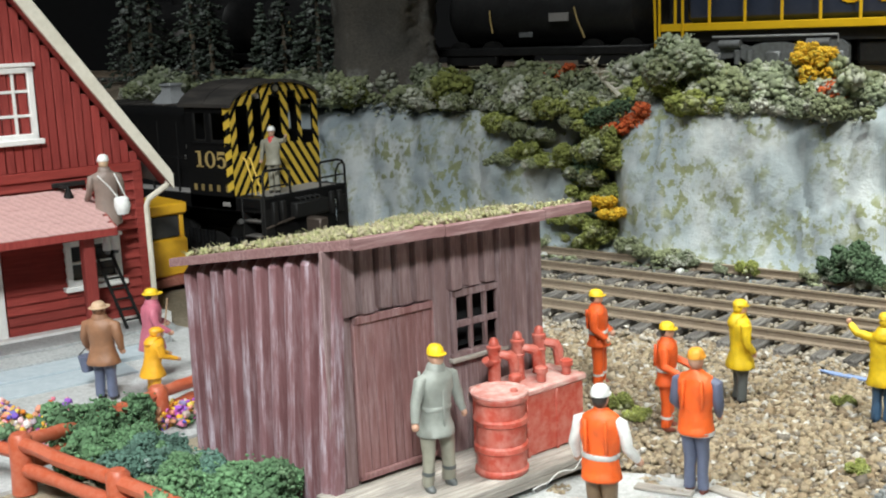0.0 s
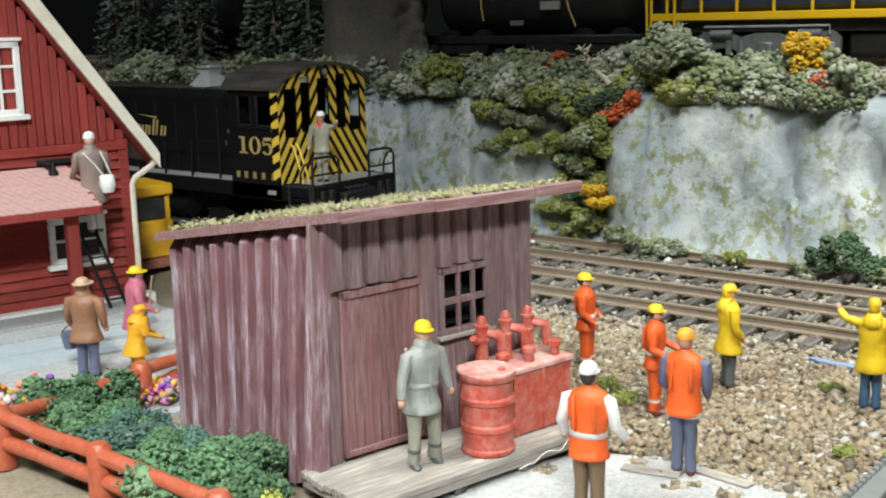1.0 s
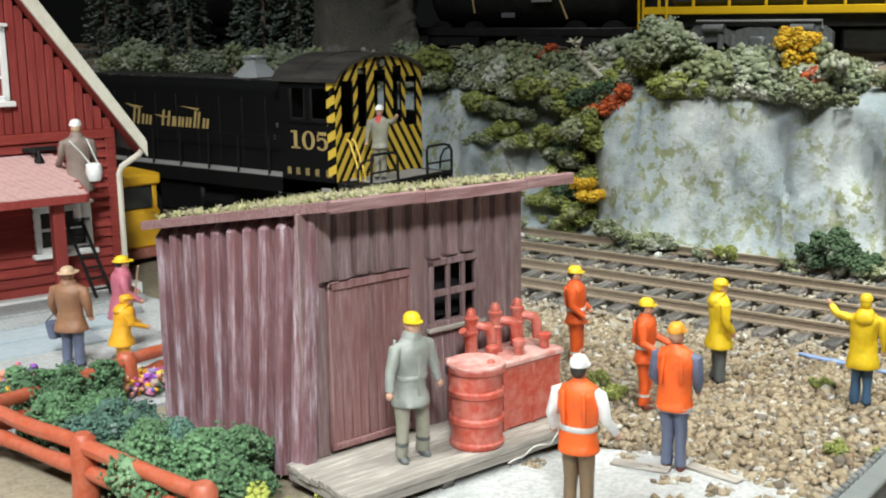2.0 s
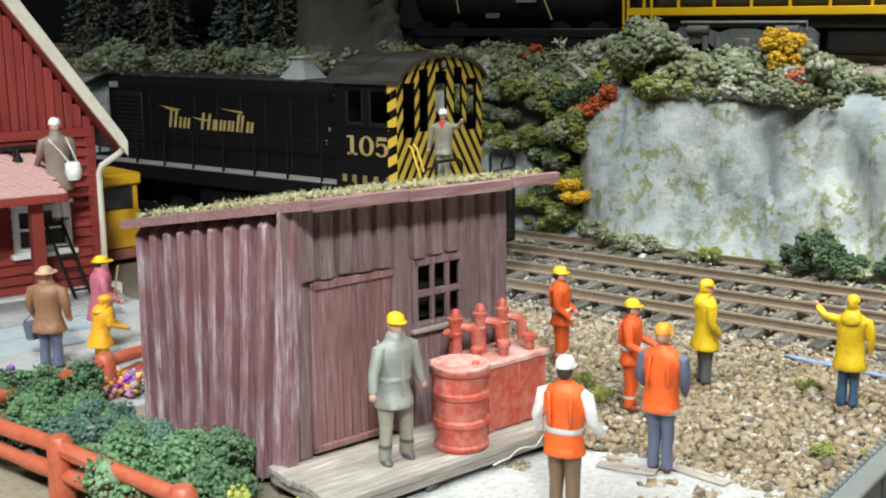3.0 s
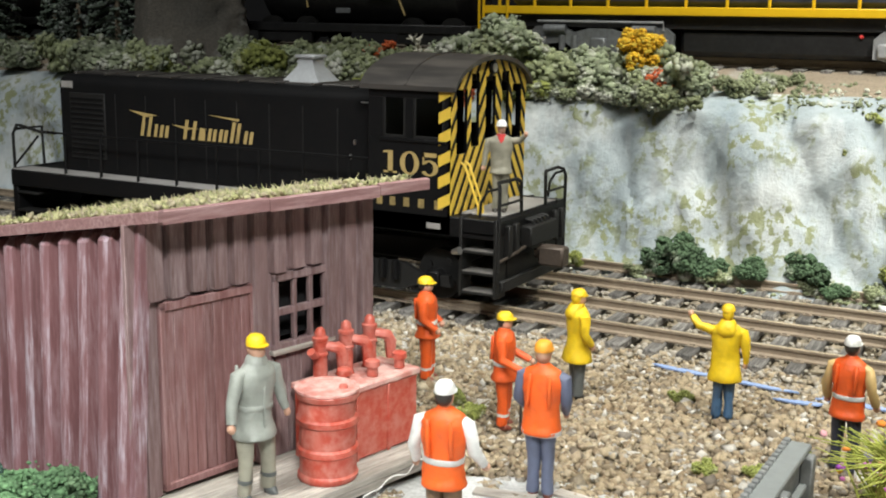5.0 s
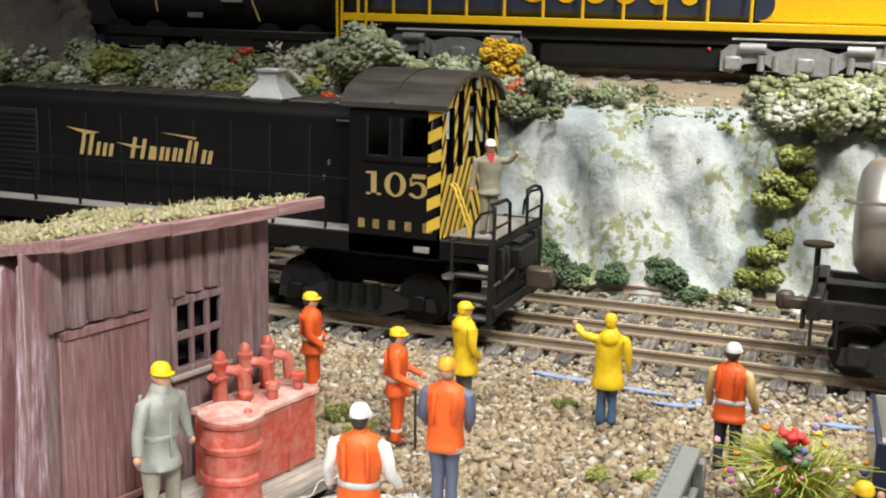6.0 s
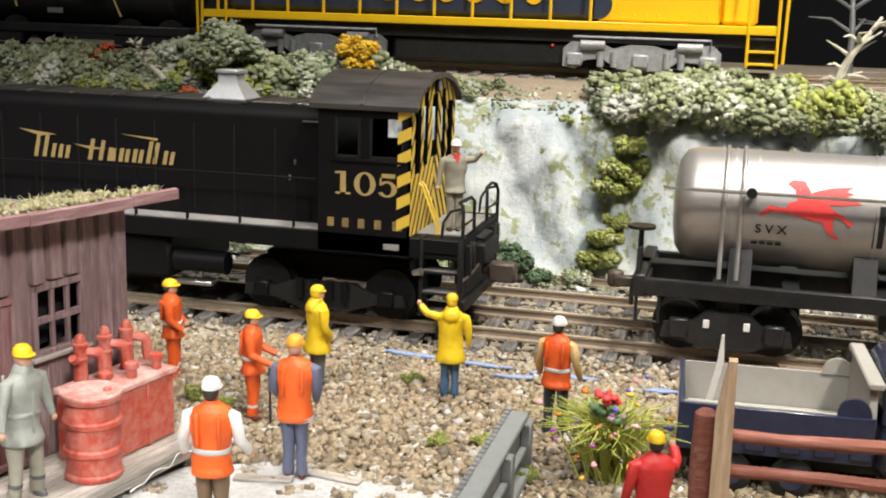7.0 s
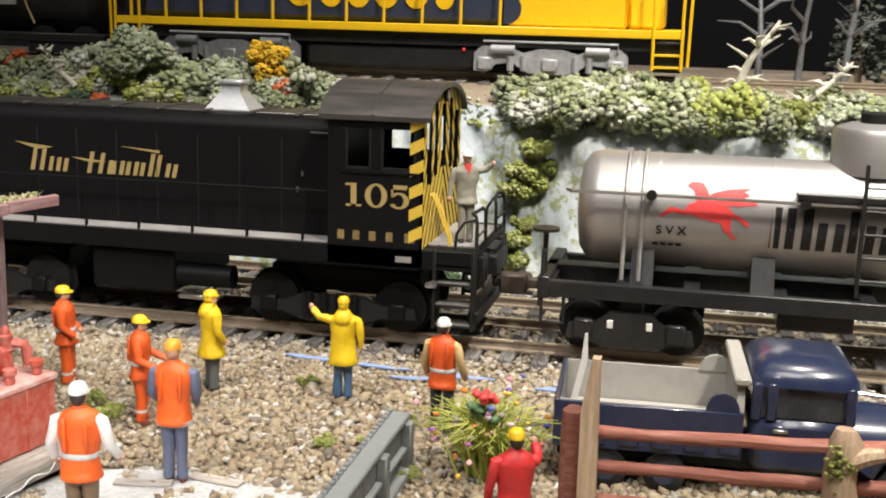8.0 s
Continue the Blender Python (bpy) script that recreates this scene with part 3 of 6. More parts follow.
    lean = lambda y, z: 4.2 * (1 - y / D) * max(0.0, z - 4) / 66 + 0.4  # the wall leans in towards the front corner
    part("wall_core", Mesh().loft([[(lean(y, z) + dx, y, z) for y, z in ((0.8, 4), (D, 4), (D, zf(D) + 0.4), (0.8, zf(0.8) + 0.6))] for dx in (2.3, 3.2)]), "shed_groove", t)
    n, w = 10, D / 10
    for i in range(n):
        y0 = i * w
        z1 = zf(y0 + w / 2) - 1.2
        rows = []
        for z in (1.0 + 0.5 * math.sin(i * 7), 12, 24, 36, 48, z1 - 3, z1 - 0.8, z1):
            bulge = 1.0 if z < z1 - 1 else 0.55 if z < z1 else 0.1
            jog = 0.22 * math.sin(z * 0.35 + i * 2.1)
            sec = [(0.0, 0.1), (-1.5, 0.35), (-3.6, 1.2), (-4.1, 2.0), (-4.3, w * 0.42), (-4.1, w - 3.6), (-3.4, w - 2.9), (-1.5, w - 2.5), (0.0, w - 2.3)]
            rows.append([(lean(y0 + v, z) + 2.4 + u * bulge, y0 + v + jog, z) for u, v in sec] + [(lean(y0 + w, z) + 2.8, y0 + w - 2.3, z), (lean(y0, z) + 2.8, y0 + 0.1, z)])
        m = Mesh().loft(rows)
        k = len(rows[0])
        # flanks: less worn red, darkened so that groove shade is in the colour
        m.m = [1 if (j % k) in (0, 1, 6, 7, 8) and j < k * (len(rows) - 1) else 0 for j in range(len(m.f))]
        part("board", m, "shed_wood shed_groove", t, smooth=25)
    # front wall: backing, boards and battens round door and window
    def plain(u0, u1, z0, z1):
        k = max(1, round((u1 - u0) / 4.6))
        for i in range(k):
            a, b = u0 + (u1 - u0) * i / k, u0 + (u1 - u0) * (i + 1) / k
            part("board", Mesh().box(a + 0.08, b - 0.08, 0.2, 1.4, z0, z1, 0.2), "shed_front", t)
    plain(1, 9, 7, 72)
    plain(9, 37, 53.5, 72)
    plain(37, 43, 7, 72)
    plain(43, 61, 7, 36)
    plain(43, 61, 54, 72)
    plain(61, 76, 7, 72)
    # wide raised boards with deep gaps; their feet taper above the door and the window
    for i in range(12):
        u = 7.6 + i * 6.05
        lo = (54.2 if u < 36.5 else 7.5 if u > 62 or u < 42 else 55.2) + 0.3 * math.sin(i * 4)
        e, top = 0.18 * math.sin(i * 3.1), 72.6 - 0.012 * u
        taper = 0.7 if lo > 20 else 0.2
        part("batten", Mesh().loft([[(u + e - k, -1.7, z), (u + e + k, -1.7, z), (u + k + 0.55, 0.2, z), (u - k - 0.55, 0.2, z)] for k, z in ((1.5 if lo > 20 else 1.9, lo), (1.9, lo + taper), (1.95, 64), (1.85, top))]), "shed_front", t)
    part("corner_post", Mesh().loft([[(lean(0, z) - 0.6, -1.4, z), (lean(0, z) + 2.4, -1.4, z), (lean(0, z) + 2.4, 1.4, z), (lean(0, z) - 0.6, 1.4, z)] for z in (2, 20, 45, 72)]), "shed_wood", t)
    part("corner_post", Mesh().box(74.6, 77.0, -1.0, 1.4, 2, 70.8, 0.4), "shed_front", t)
    part("wall_back", Mesh().box(1, 76, 71.8, 73, 3, zf(73)), "shed_front", t)
    part("wall_end", Mesh().prism([(1.4, 3), (72, 3), (72, zf(72)), (1.4, 70)], "x", 75, 76.2), "shed_front", t)
    # door
    d = part("door", Mesh().box(9, 37, 0.6, 1.6, 8.5, 53), "shed_door", t, "plank door in the same faded purple-red")
    for i in range(9):
        a = 10.4 + i * 2.8
        part("plank", Mesh().box(a + 0.06, a + 2.74, -0.05, 0.7, 10, 51.5, 0.15), "shed_door", d)
    for b in ((9, 37, 51.2, 53.4), (9, 10.6, 8.6, 53.3), (35.2, 37, 8.6, 53.3), (9, 37, 8.2, 10.0)):
        part("door_trim", Mesh().box(b[0], b[1], -0.9, 0.6, b[2], b[3], 0.25), "shed_door", d)
    # window with six open lights
    wn = part("window", Mesh().box(42.8, 61.2, 1.6, 2.0, 36, 54), "shed_front", t)
    # a flat black sheet stands in for the shed's unlit interior
    wn.data = Mesh().box(43, 61, 6.0, 6.4, 36, 54).data("window", ["shed_inside_shade"])
    for b in ((42.4, 61.6, 52.4, 54.6), (42.0, 62.0, 34.6, 36.6), (42.4, 44.2, 36, 54), (59.8, 61.6, 36, 54)):
        part("window_frame", Mesh().box(b[0], b[1], -0.8, 1.4, b[2], b[3], 0.25), "shed_front", wn)
    part("sill", Mesh().box(41.4, 62.4, -1.8, 1.0, 34.0, 35.2, 0.2), "deck_wood", wn)
    for u in (49.2, 54.6):
        part("glazing_bar", Mesh().box(u, u + 1.3, -0.3, 1.0, 36.4, 52.6, 0.2), "shed_front", wn)
    part("glazing_bar", Mesh().box(44, 60, -0.4, 1.1, 43.6, 45.4, 0.2), "shed_front", wn)
    # roof: a slightly skewed sheet, fascia boards with chipped joints, dry moss
    def roof_at(u, y):
        k = (y + 9) / 84.0
        left = 4.0 - 7.0 * k
        w = (u - left) / (88.5 - left)
        return (75.4 - 14.6 * k) * (1 - w) + (74.0 - 13.6 * k) * w
    P4 = [(4.0, -9.0), (88.5, -9.0), (88.0, 75.0), (-3.0, 75.0)]
    r = part("roof", Mesh().loft([[(u, y, roof_at(u, y) + dz) for u, y in P4] for dz in (-1.2, 0.2)]), "roof_edge", t)
    for a, b, dz in ((4.0, 33.5, 0.0), (33.8, 70, -0.25), (70.3, 88.9, 0.15)):
        part("fascia", Mesh().loft([[(u, -10.3, roof_at(u, -9) - 2.3 + dz), (u, -9.0, roof_at(u, -9) - 2.3 + dz), (u, -9.0, roof_at(u, -9) + 0.8 + dz), (u, -10.3, roof_at(u, -9) + 0.5 + dz)] for u in (a, (a + b) / 2, b)]), "roof_edge", r)
    part("fascia", Mesh().loft([[(4.0 - 7.0 * (y + 9) / 84 - dx, y, roof_at(4.0 - 7.0 * (y + 9) / 84, y) + dz) for dx, dz in ((1.3, -1.9), (0, -1.9), (0, 0.7), (1.3, 0.5))] for y in (-10.3, 15, 45, 76)]), "roof_edge", r)
    rng = np.random.default_rng(4)
    k = 9000
    u, y = rng.uniform(-2, 86, k), rng.uniform(-8, 74, k)
    edge = np.minimum(y + 9, 10) / 10
    ok = np.array([n3(a, b, 0, 0.07, 2) + 0.5 * n3(a, b, 0, 0.25) > 0.02 - 0.25 * (1 - e) + 0.3 * max(0.0, (a - 62) / 26) + 0.15 * max(0.0, (10 - a) / 12) and a > 5.0 - 7.0 * (b + 9) / 84 for a, b, e in zip(u, y, edge)])
    u, y = u[ok], y[ok]
    s_ = rng.uniform(0.35, 1.1, len(u))
    zz = np.array([roof_at(a, b) for a, b in zip(u, y)])
    tagged(part("moss", lumps("moss", np.column_stack([u, y, zz + 0.2 + s_ * rng.uniform(0.2, 1.7, len(u))]), s_, "moss", rng, 0.9, 0.5, crumb=True), "", r, "dry yellow-green moss tufts"), kind="stuff")
    tuft = Mesh()
    for a, b in zip(u[::9], y[::9]):
        for _ in range(3):
            d = rng.normal(size=2) * 1.6
            z0 = roof_at(a, b)
            tuft.tube([(a, b, z0), (a + d[0], b + d[1], z0 + rng.uniform(1.2, 3.4))], [0.22, 0.06], 3)
    tagged(part("dry_grass", tuft, "moss", r, "dry grass blades"), kind="stuff")
    # deck on skids
    dk = part("deck", Mesh().box(-2.6, 77, -26, 3, 2.6, 5.0), "deck_wood", t, "grey plank deck")
    nb = 10
    for i in range(nb):
        a = -26.5 + i * 3.0
        part("plank", Mesh().box(-3.4 + 0.5 * math.sin(i * 5), 77.5 + 0.8 * math.sin(i * 3), a + 0.1, a + 2.9, 5.0, 7.0, 0.25), "deck_wood", dk)
    for u in (2, 26, 50, 72):
        part("skid", Mesh().box(u, u + 4, -25, 70, 0, 2.6), "tie_wood", t)
    return t


build_shed()


thing("wire", SHED, "thin white wire curling along the deck's front edge", "wire", mesh=Mesh().tube([(46 + i * 0.75, -28 - 0.7 * math.sin(i * 0.41), 3.2 + 0.11 * i + 0.5 * math.sin(i * 0.53)) for i in range(37)], 0.16, 6), mats="white")


def build_pump_tank():
    t = thing("fuel_tank", SHED @ at(59, -9.5, 7), "red-painted box fuel tank with hand pumps on the deck", "fuel tank")
    part("body", Mesh().box(-13, 18, -8, 6, 0, 18.4, 0.6), "tank_red", t)
    part("top_plate", Mesh().box(-13.6, 18.6, -8.6, 6.6, 18.0, 19.8, 0.4), "tank_worn", t)
    for u in (-4.5, 6.8):
        part("seam", Mesh().box(u - 0.5, u + 0.5, -8.5, -7.8, 0, 18.5, 0.2), "tank_red", t)
    for i, u in enumerate((-7.5, 1.5, 10.0)):
        p = part("pump", Mesh().body([(u, 2, 19.6, 2.2, 2.2), (u, 2, 20.4, 1.9, 1.9), (u, 2, 26.4, 1.8, 1.8), (u, 2, 26.6, 2.1, 2.1), (u, 2, 27.2, 2.1, 2.1), (u, 2, 27.4, 1.8, 1.8), (u, 2, 30.2, 1.8, 1.8), (u, 2, 30.4, 2.1, 2.1), (u, 2, 31.2, 2.1, 2.1), (u, 2, 31.5, 1.5, 1.5), (u, 2, 33, 1.3, 1.3), (u, 2, 33.7, 0.6, 0.6)]), "tank_red", t)
        part("spout", Mesh().tube([(u, 2, 28.9), (u + 2.0, 0.4, 28.6), (u + 3.8, -1.0, 28.0), (u + 4.3, -1.4, 26.6), (u + 4.4, -1.5, 22.0)], [1.2, 1.3, 1.5, 1.6, 1.3], 9), "tank_red", p)
        part("crank", Mesh().tube([(u, 2, 26.6), (u - 3.2, 0.8, 27.0), (u - 4.6, 0.4, 28.6)], [0.9, 0.9, 1.1], 8), "tank_red", p)
    for u in (-6, 4, 14):
        part("cap", Mesh().body([(u, -5, 20, 1.4, 1.4), (u, -5, 22.5, 1.4, 1.4), (u, -5, 22.6, 2.0, 2.0), (u, -5, 24, 1.9, 1.9), (u, -5, 24.4, 1.2, 1.2)]), "tank_red", t)
    return t


build_pump_tank()


def build_barrel():
    t = thing("barrel", SHED @ at(43, -19, 7), "red-painted steel barrel with ribs at the deck's edge", "barrel")
    rows = []
    for z, r in ((0, 6.9), (0.6, 7.4), (1.5, 7.4), (2.0, 6.9), (6.5, 6.9), (7, 7.5), (8.2, 7.5), (8.7, 6.9), (14, 6.9), (14.5, 7.5), (15.7, 7.5), (16.2, 6.9), (20.4, 6.9), (20.8, 7.6), (22.0, 7.7), (22.4, 7.4)):
        rows.append((0.25 * math.sin(z), 0.2 * math.cos(z * 0.7), z, r, r))
    part("shell", Mesh().body(rows, 0, 24), "tank_red", t)
    part("lid", Mesh().body([(0, 0, 21.6, 6.8, 6.8), (0, 0, 22.5, 7.9, 7.9), (0, 0, 23.0, 7.8, 7.8), (0, 0, 23.1, 7.0, 7.0), (0, 0, 22.7, 6.6, 6.6)], 0, 24), "tank_worn", t, "lid worn to pale pink")
    part("bung", Mesh().body([(2.5, -3, 22.5, 1.1, 1.1), (2.5, -3, 23.4, 1.0, 1.0)]), "tank_red", t)
    return t


build_barrel()

# ---- the red house ----


def build_house():
    t = thing("house", HOUSE, "red wooden gable house with cream trim and a porch", "house")
    L, R, Y0 = -125.0, 5.0, -60.0
    rake = lambda y: 70 + (14 - Y0 - abs(y - Y0)) * 1.41
    part("wall", Mesh().prism([(L, 4), (R, 4), (R, 72), (Y0, rake(Y0) - 8), (L, 72)], "x", -6, -1.4), "house_red", t)
    part("wall_side", Mesh().box(-110, -6, R - 4, R, 4, 76), "house_red", t)
    part("wall_side", Mesh().box(-110, -6, L, L + 4, 4, 76), "house_red", t)
    part("wall_back", Mesh().box(-114, -110, L, R, 4, 76), "house_red", t)
    # lap siding below the band
    k = 15
    for i in range(k):
        z = 5.5 + i * 4.3
        for a, b in ((-92.0, -57.6), (-57.2, -31.5), (-31.5, -6.5), (-6.5, R)):
            if a == -31.5 and 21 < z + 2 < 43:
                continue
            part("siding_board", Mesh().prism([(-1.4, z), (1.3, z), (1.2, z + 0.4), (-0.5, z + 4.3), (-1.4, z + 4.3)], "y", a, b), "house_red", t)
    # upright boards above it, cut to the gable
    n = 26
    for i in range(n):
        y = -92 + i * 3.73
        zt = min(rake(y), rake(y + 3.5)) - 5
        if zt > 76:
            part("gable_board", Mesh().box(-1.4, -0.1 + 0.5 * (i % 2), y + 0.15, y + 3.6, 73.5, zt, 0.25), "house_red_up", t)
    part("band", Mesh().box(-1.4, 1.6, -92, R, 69.5, 73.5, 0.3), "house_red", t)
    part("corner_board", Mesh().box(-1.4, 1.2, R - 3.4, R + 1, 4, 74, 0.3), "house_red", t)
    # roof and rake
    a = Mesh()
    for s in (1, -1):
        y1 = 15 if s > 0 else 2 * Y0 - 15
        a.prism([(y1, 68), (Y0, rake(Y0)), (Y0, rake(Y0) - 5), (y1, 63)], "x", -118, 11)
    part("roof", a, "walk_grey", t)
    for x0, x1, dz, h, mt in ((11, 13.2, 0.4, 6.4, "cream"), (8, 11.4, 1.8, 2.0, "cream")):
        part("rake_board", Mesh().prism([(15.5, 67.4 + dz), (Y0, rake(Y0) + dz), (Y0, rake(Y0) + dz - h * 1.5), (15.5, 67.4 + dz - h)], "x", x0, x1), mt, t, "cream-painted rake board")
    part("soffit", Mesh().prism([(15, 63.2), (Y0, rake(Y0) - 6), (Y0, rake(Y0) - 7), (15, 62.2)], "x", -1.4, 11), "house_red_up", t)
    # downspout
    part("downspout", Mesh().tube([(10, 14, 64), (9, 13.5, 62.5), (4, 7, 57), (2.6, 6.2, 54), (2.6, 6.2, 30), (2.6, 6.2, 5)], 1.3, 8), "cream", t, "cream downspout")
    # upper window
    def window(y0, y1, z0, z1, rows, cols, mt):
        w = part("window", Mesh().box(-1.3, -0.7, y0 + 1, y1 - 1, z0 + 1, z1 - 1), "glass_dark", t, "white-framed sash window")
        for b in ((y0, y1, z1 - 2.6, z1), (y0, y1, z0, z0 + 2.6), (y0, y0 + 2.6, z0, z1), (y1 - 2.6, y1, z0, z1)):
            part("frame", Mesh().box(-0.7, 2.2, *b, 0.35), mt, w)
        for i in range(1, cols):
            y = y0 + (y1 - y0) * i / cols
            part("muntin", Mesh().box(-0.7, 1.2, y - 0.6, y + 0.6, z0 + 2, z1 - 2, 0.2), mt, w)
        for i in range(1, rows):
            z = z0 + (z1 - z0) * i / rows
            part("muntin", Mesh().box(-0.7, 1.1, y0 + 2, y1 - 2, z - 0.6, z + 0.6, 0.2), mt, w)
        part("sill", Mesh().box(-0.7, 4, y0 - 1.6, y1 + 1.6, z0 - 1.8, z0 + 0.4, 0.3), mt, w)
        part("head", Mesh().box(-0.7, 3, y0 - 1, y1 + 1, z1, z1 + 1.6, 0.3), mt, w)
    window(-62, -36.8, 87, 117, 3, 3, "white")
    window(-31.4, -7, 22.5, 42.5, 2, 2, "white")
    part("door_frame", Mesh().box(-1.4, 1.4, -62.5, -58, 5, 60, 0.3), "white", t, "white door casing")
    # porch roof with small shingles
    pr = part("porch_roof", Mesh().prism([(0.5, 64), (34, 51), (34, 49), (0.5, 61)], "y", -120, -20), "house_red", t)
    rng = random.Random(3)
    kinds = [Mesh().box(-2.2, 2.2, -1.7, 1.7, 0, 0.5, 0.12).data("shingle", ["shingle"]) for _ in range(2)]
    for i in range(12):
        for j in range(22):
            if j * 3.4 - 94 > -21:
                continue
            x = 2.5 + i * 2.75
            part("shingle", kinds[(i + j) % 2], "", pr, m=at(x, -93.5 + j * 3.4 + (i % 2) * 1.7 - 0.9, 64.0 - (x - 0.5) * 0.388 + 0.25 + rng.uniform(0, 0.25), rng.uniform(-3, 3), 0, 20 + rng.uniform(-1, 1)))
    part("fascia", Mesh().box(33.6, 35, -120, -19, 48, 51.4, 0.3), "house_red_up", pr)
    part("fascia", Mesh().prism([(0.5, 64.4), (35, 51.4), (35, 48.6), (0.5, 61.0)], "y", -20.4, -19.2), "house_red_up", pr)
    part("porch_post", Mesh().box(23.5, 28.5, -32, -27, 3, 52, 0.5), "house_red_up", t, "square red porch post")
    return t


build_house()


def build_ladder():
    t = thing("ladder", HOUSE, "dark grey ladder leaning against the house", "ladder")
    for y0, y1 in ((-9, -18.5), (-16, -25)):
        part("stile", Mesh().tube([(18, y0 + 3, 4.2), (3.2, y1 + 3, 46)], 0.8, 6), "dark_metal", t)
    for i in range(9):
        w = (i + 0.8) / 9.4
        x, z = 18 + (3.2 - 18) * w, 4.2 + 41.8 * w
        part("rung", Mesh().tube([(x, -6 - 9.5 * w, z), (x, -13 - 9 * w, z)], 0.5, 6), "dark_metal", t)


build_ladder()
wl = thing("wall_lantern", HOUSE @ at(1, -32, 58), "dark grey bracket lamp on the red siding", "wall lamp")
part("bracket", Mesh().box(0, 2, -2, 12, 8, 10, 0.3).box(0, 9, 0, 1.6, 8, 9.4, 0.3), "dark_metal", wl)
part("lantern", Mesh().body([(6, 3, -1, 1.6, 1.6), (6, 3, 4, 2.4, 2.4), (6, 3, 7, 1.2, 1.2), (6, 3, 9, 0.5, 0.5)], 0, 8), "dark_metal", wl)


def build_tractor():
    t = thing("tractor", at(-283, 400, -1.5, -12), "yellow track maintenance tractor parked behind the house", "tractor")
    part("body", Mesh().box(-16, 16, -14, 12, 9, 28, 1), "yellow_tractor", t)
    part("cab", Mesh().box(-13, 13, -12, 10, 28, 40, 0.8), "glass_dark", t)
    for x in (-13, 11.5):
        for y in (-12.6, 9):
            part("pillar", Mesh().box(x, x + 2.4, y, y + 2.4, 27, 41, 0.3), "yellow_tractor", t)
    part("roof", Mesh().box(-16, 16, -15, 13, 40, 46, 1), "yellow_tractor", t)
    for i in range(8):
        part("louvre", Mesh().box(-14 + i * 3.5, -12.6 + i * 3.5, -15.5, -14.8, 41, 45, 0.2), "rust_rail", t)
    part("chassis", Mesh().box(-18, 18, -13, 12, 4, 9, 0.8), "rust_rail", t, "rusty chassis")
    part("number_plate", Mesh().box(-6, 4, -14.6, -13.9, 14, 18, 0.2), "black_mark", t)
    for x in (-11, 11):
        part("wheel", Mesh().tube([(x, -15, 5.5), (x, -12, 5.5)], 5.5, 16), "rubber", t)
        part("wheel", Mesh().tube([(x, 10, 5.5), (x, 13, 5.5)], 5.5, 16), "rubber", t)


build_tractor()

# ---- the black switcher ----
LOCO_ROWS = [(0.0, -256.6), (0.5, -234.0), (1.0, -213.0), (1.5, -191.0), (3.0, -122.4), (3.5, -98.8), (4.0, -76.0), (4.5, -51.6), (6.0, 17.3), (6.5, 39.8), (7.0, 62.2), (7.5, 85.0), (8.0, 105.8)]


def flat_box(x0, x1, z0, z1, y, mat, parent, name="stripe", slant=0.0, d=0.15):
    """A thin painted patch on a wall facing -y."""
    return part(name, Mesh().prism([(x0, z0), (x1, z0), (x1 + slant, z1), (x0 + slant, z1)], "y", y - d, y), mat, parent)


def clip_poly(poly, inside, cross):
    out = []
    for a, b in zip(poly, poly[1:] + poly[:1]):
        if inside(a):
            out.append(a)
        if inside(a) != inside(b):
            out.append(cross(a, b))
    return out


def half_plane(poly, ax, ay, c):
    f = lambda p: ax * p[0] + ay * p[1] - c
    return clip_poly(poly, lambda p: f(p) <= 0, lambda a, b: tuple(a[i] + (b[i] - a[i]) * f(a) / (f(a) - f(b)) for i in (0, 1)))


def build_loco():
    t = thing("locomotive", at(LOCO_ROWS[0][1], 466, 0), "black diesel switcher locomotive with yellow-striped cab end", "locomotive")
    W = 31.5
    # frame and walkway
    f = part("frame", Mesh().box(-235, 19, -W, W, 36, 43.5, 0.4), "loco_black", t)
    part("walkway", Mesh().box(-234, -36, -W + 0.6, -20.5, 43.5, 44.0, 0.1).box(-234, -36, 20.5, W - 0.6, 43.5, 44.0, 0.1), "walkway_grey", f, "worn pale grey walkway")
    part("platform", Mesh().box(0.5, 18.5, -W + 8, W - 8, 43.5, 44.2, 0.1), "walkway_grey", f)
    # hood with rounded shoulders
    def hood(x0, x1, top):
        sec = [(-20, 43.5), (-20, top - 5)] + [(-20 + 5 - 5 * math.cos(a), top - 5 + 5 * math.sin(a)) for a in np.linspace(0.2, math.pi / 2, 5)]
        sec = sec + [(-y, z) for y, z in sec[::-1]]
        return Mesh().prism(sec, "x", x0, x1)
    h = part("hood", hood(-212, -36, 88), "loco_black", t)
    part("hood_top", Mesh().box(-210, -37, -11, 11, 87.6, 88.7, 0.3), "roof_black", h)
    for x in (-196, -178, -160, -143, -126, -109, -92, -75, -58):
        part("door_seam", Mesh().box(x - 0.25, x + 0.25, -20.25, -19.8, 46, 80, 0.05), "dark_metal", h)
    part("louvre_panel", Mesh().box(-206, -184, -20.6, -19.8, 50, 80, 0.3), "dark_metal", h)
    for i in range(12):
        part("louvre", Mesh().box(-205, -185, -21.0, -20.5, 51.5 + i * 2.3, 52.6 + i * 2.3, 0.1), "loco_black", h)
    for i in range(9):
        part("hood_rib", Mesh().box(-206 + i * 19, -204.6 + i * 19, -17, 17, 88.0, 89.2, 0.2), "roof_black", h)
    for x in (-52, -50):
        part("latch", Mesh().box(x, x + 0.8, -20.8, -19.9, 60 + (x + 52) * 3, 62 + (x + 52) * 3, 0.1), "steel", h)
    part("grab_iron", Mesh().tube([(-46, -20.2, 83), (-46, -21.4, 83), (-39, -21.4, 83), (-39, -20.2, 83)], 0.3, 6), "steel", h)
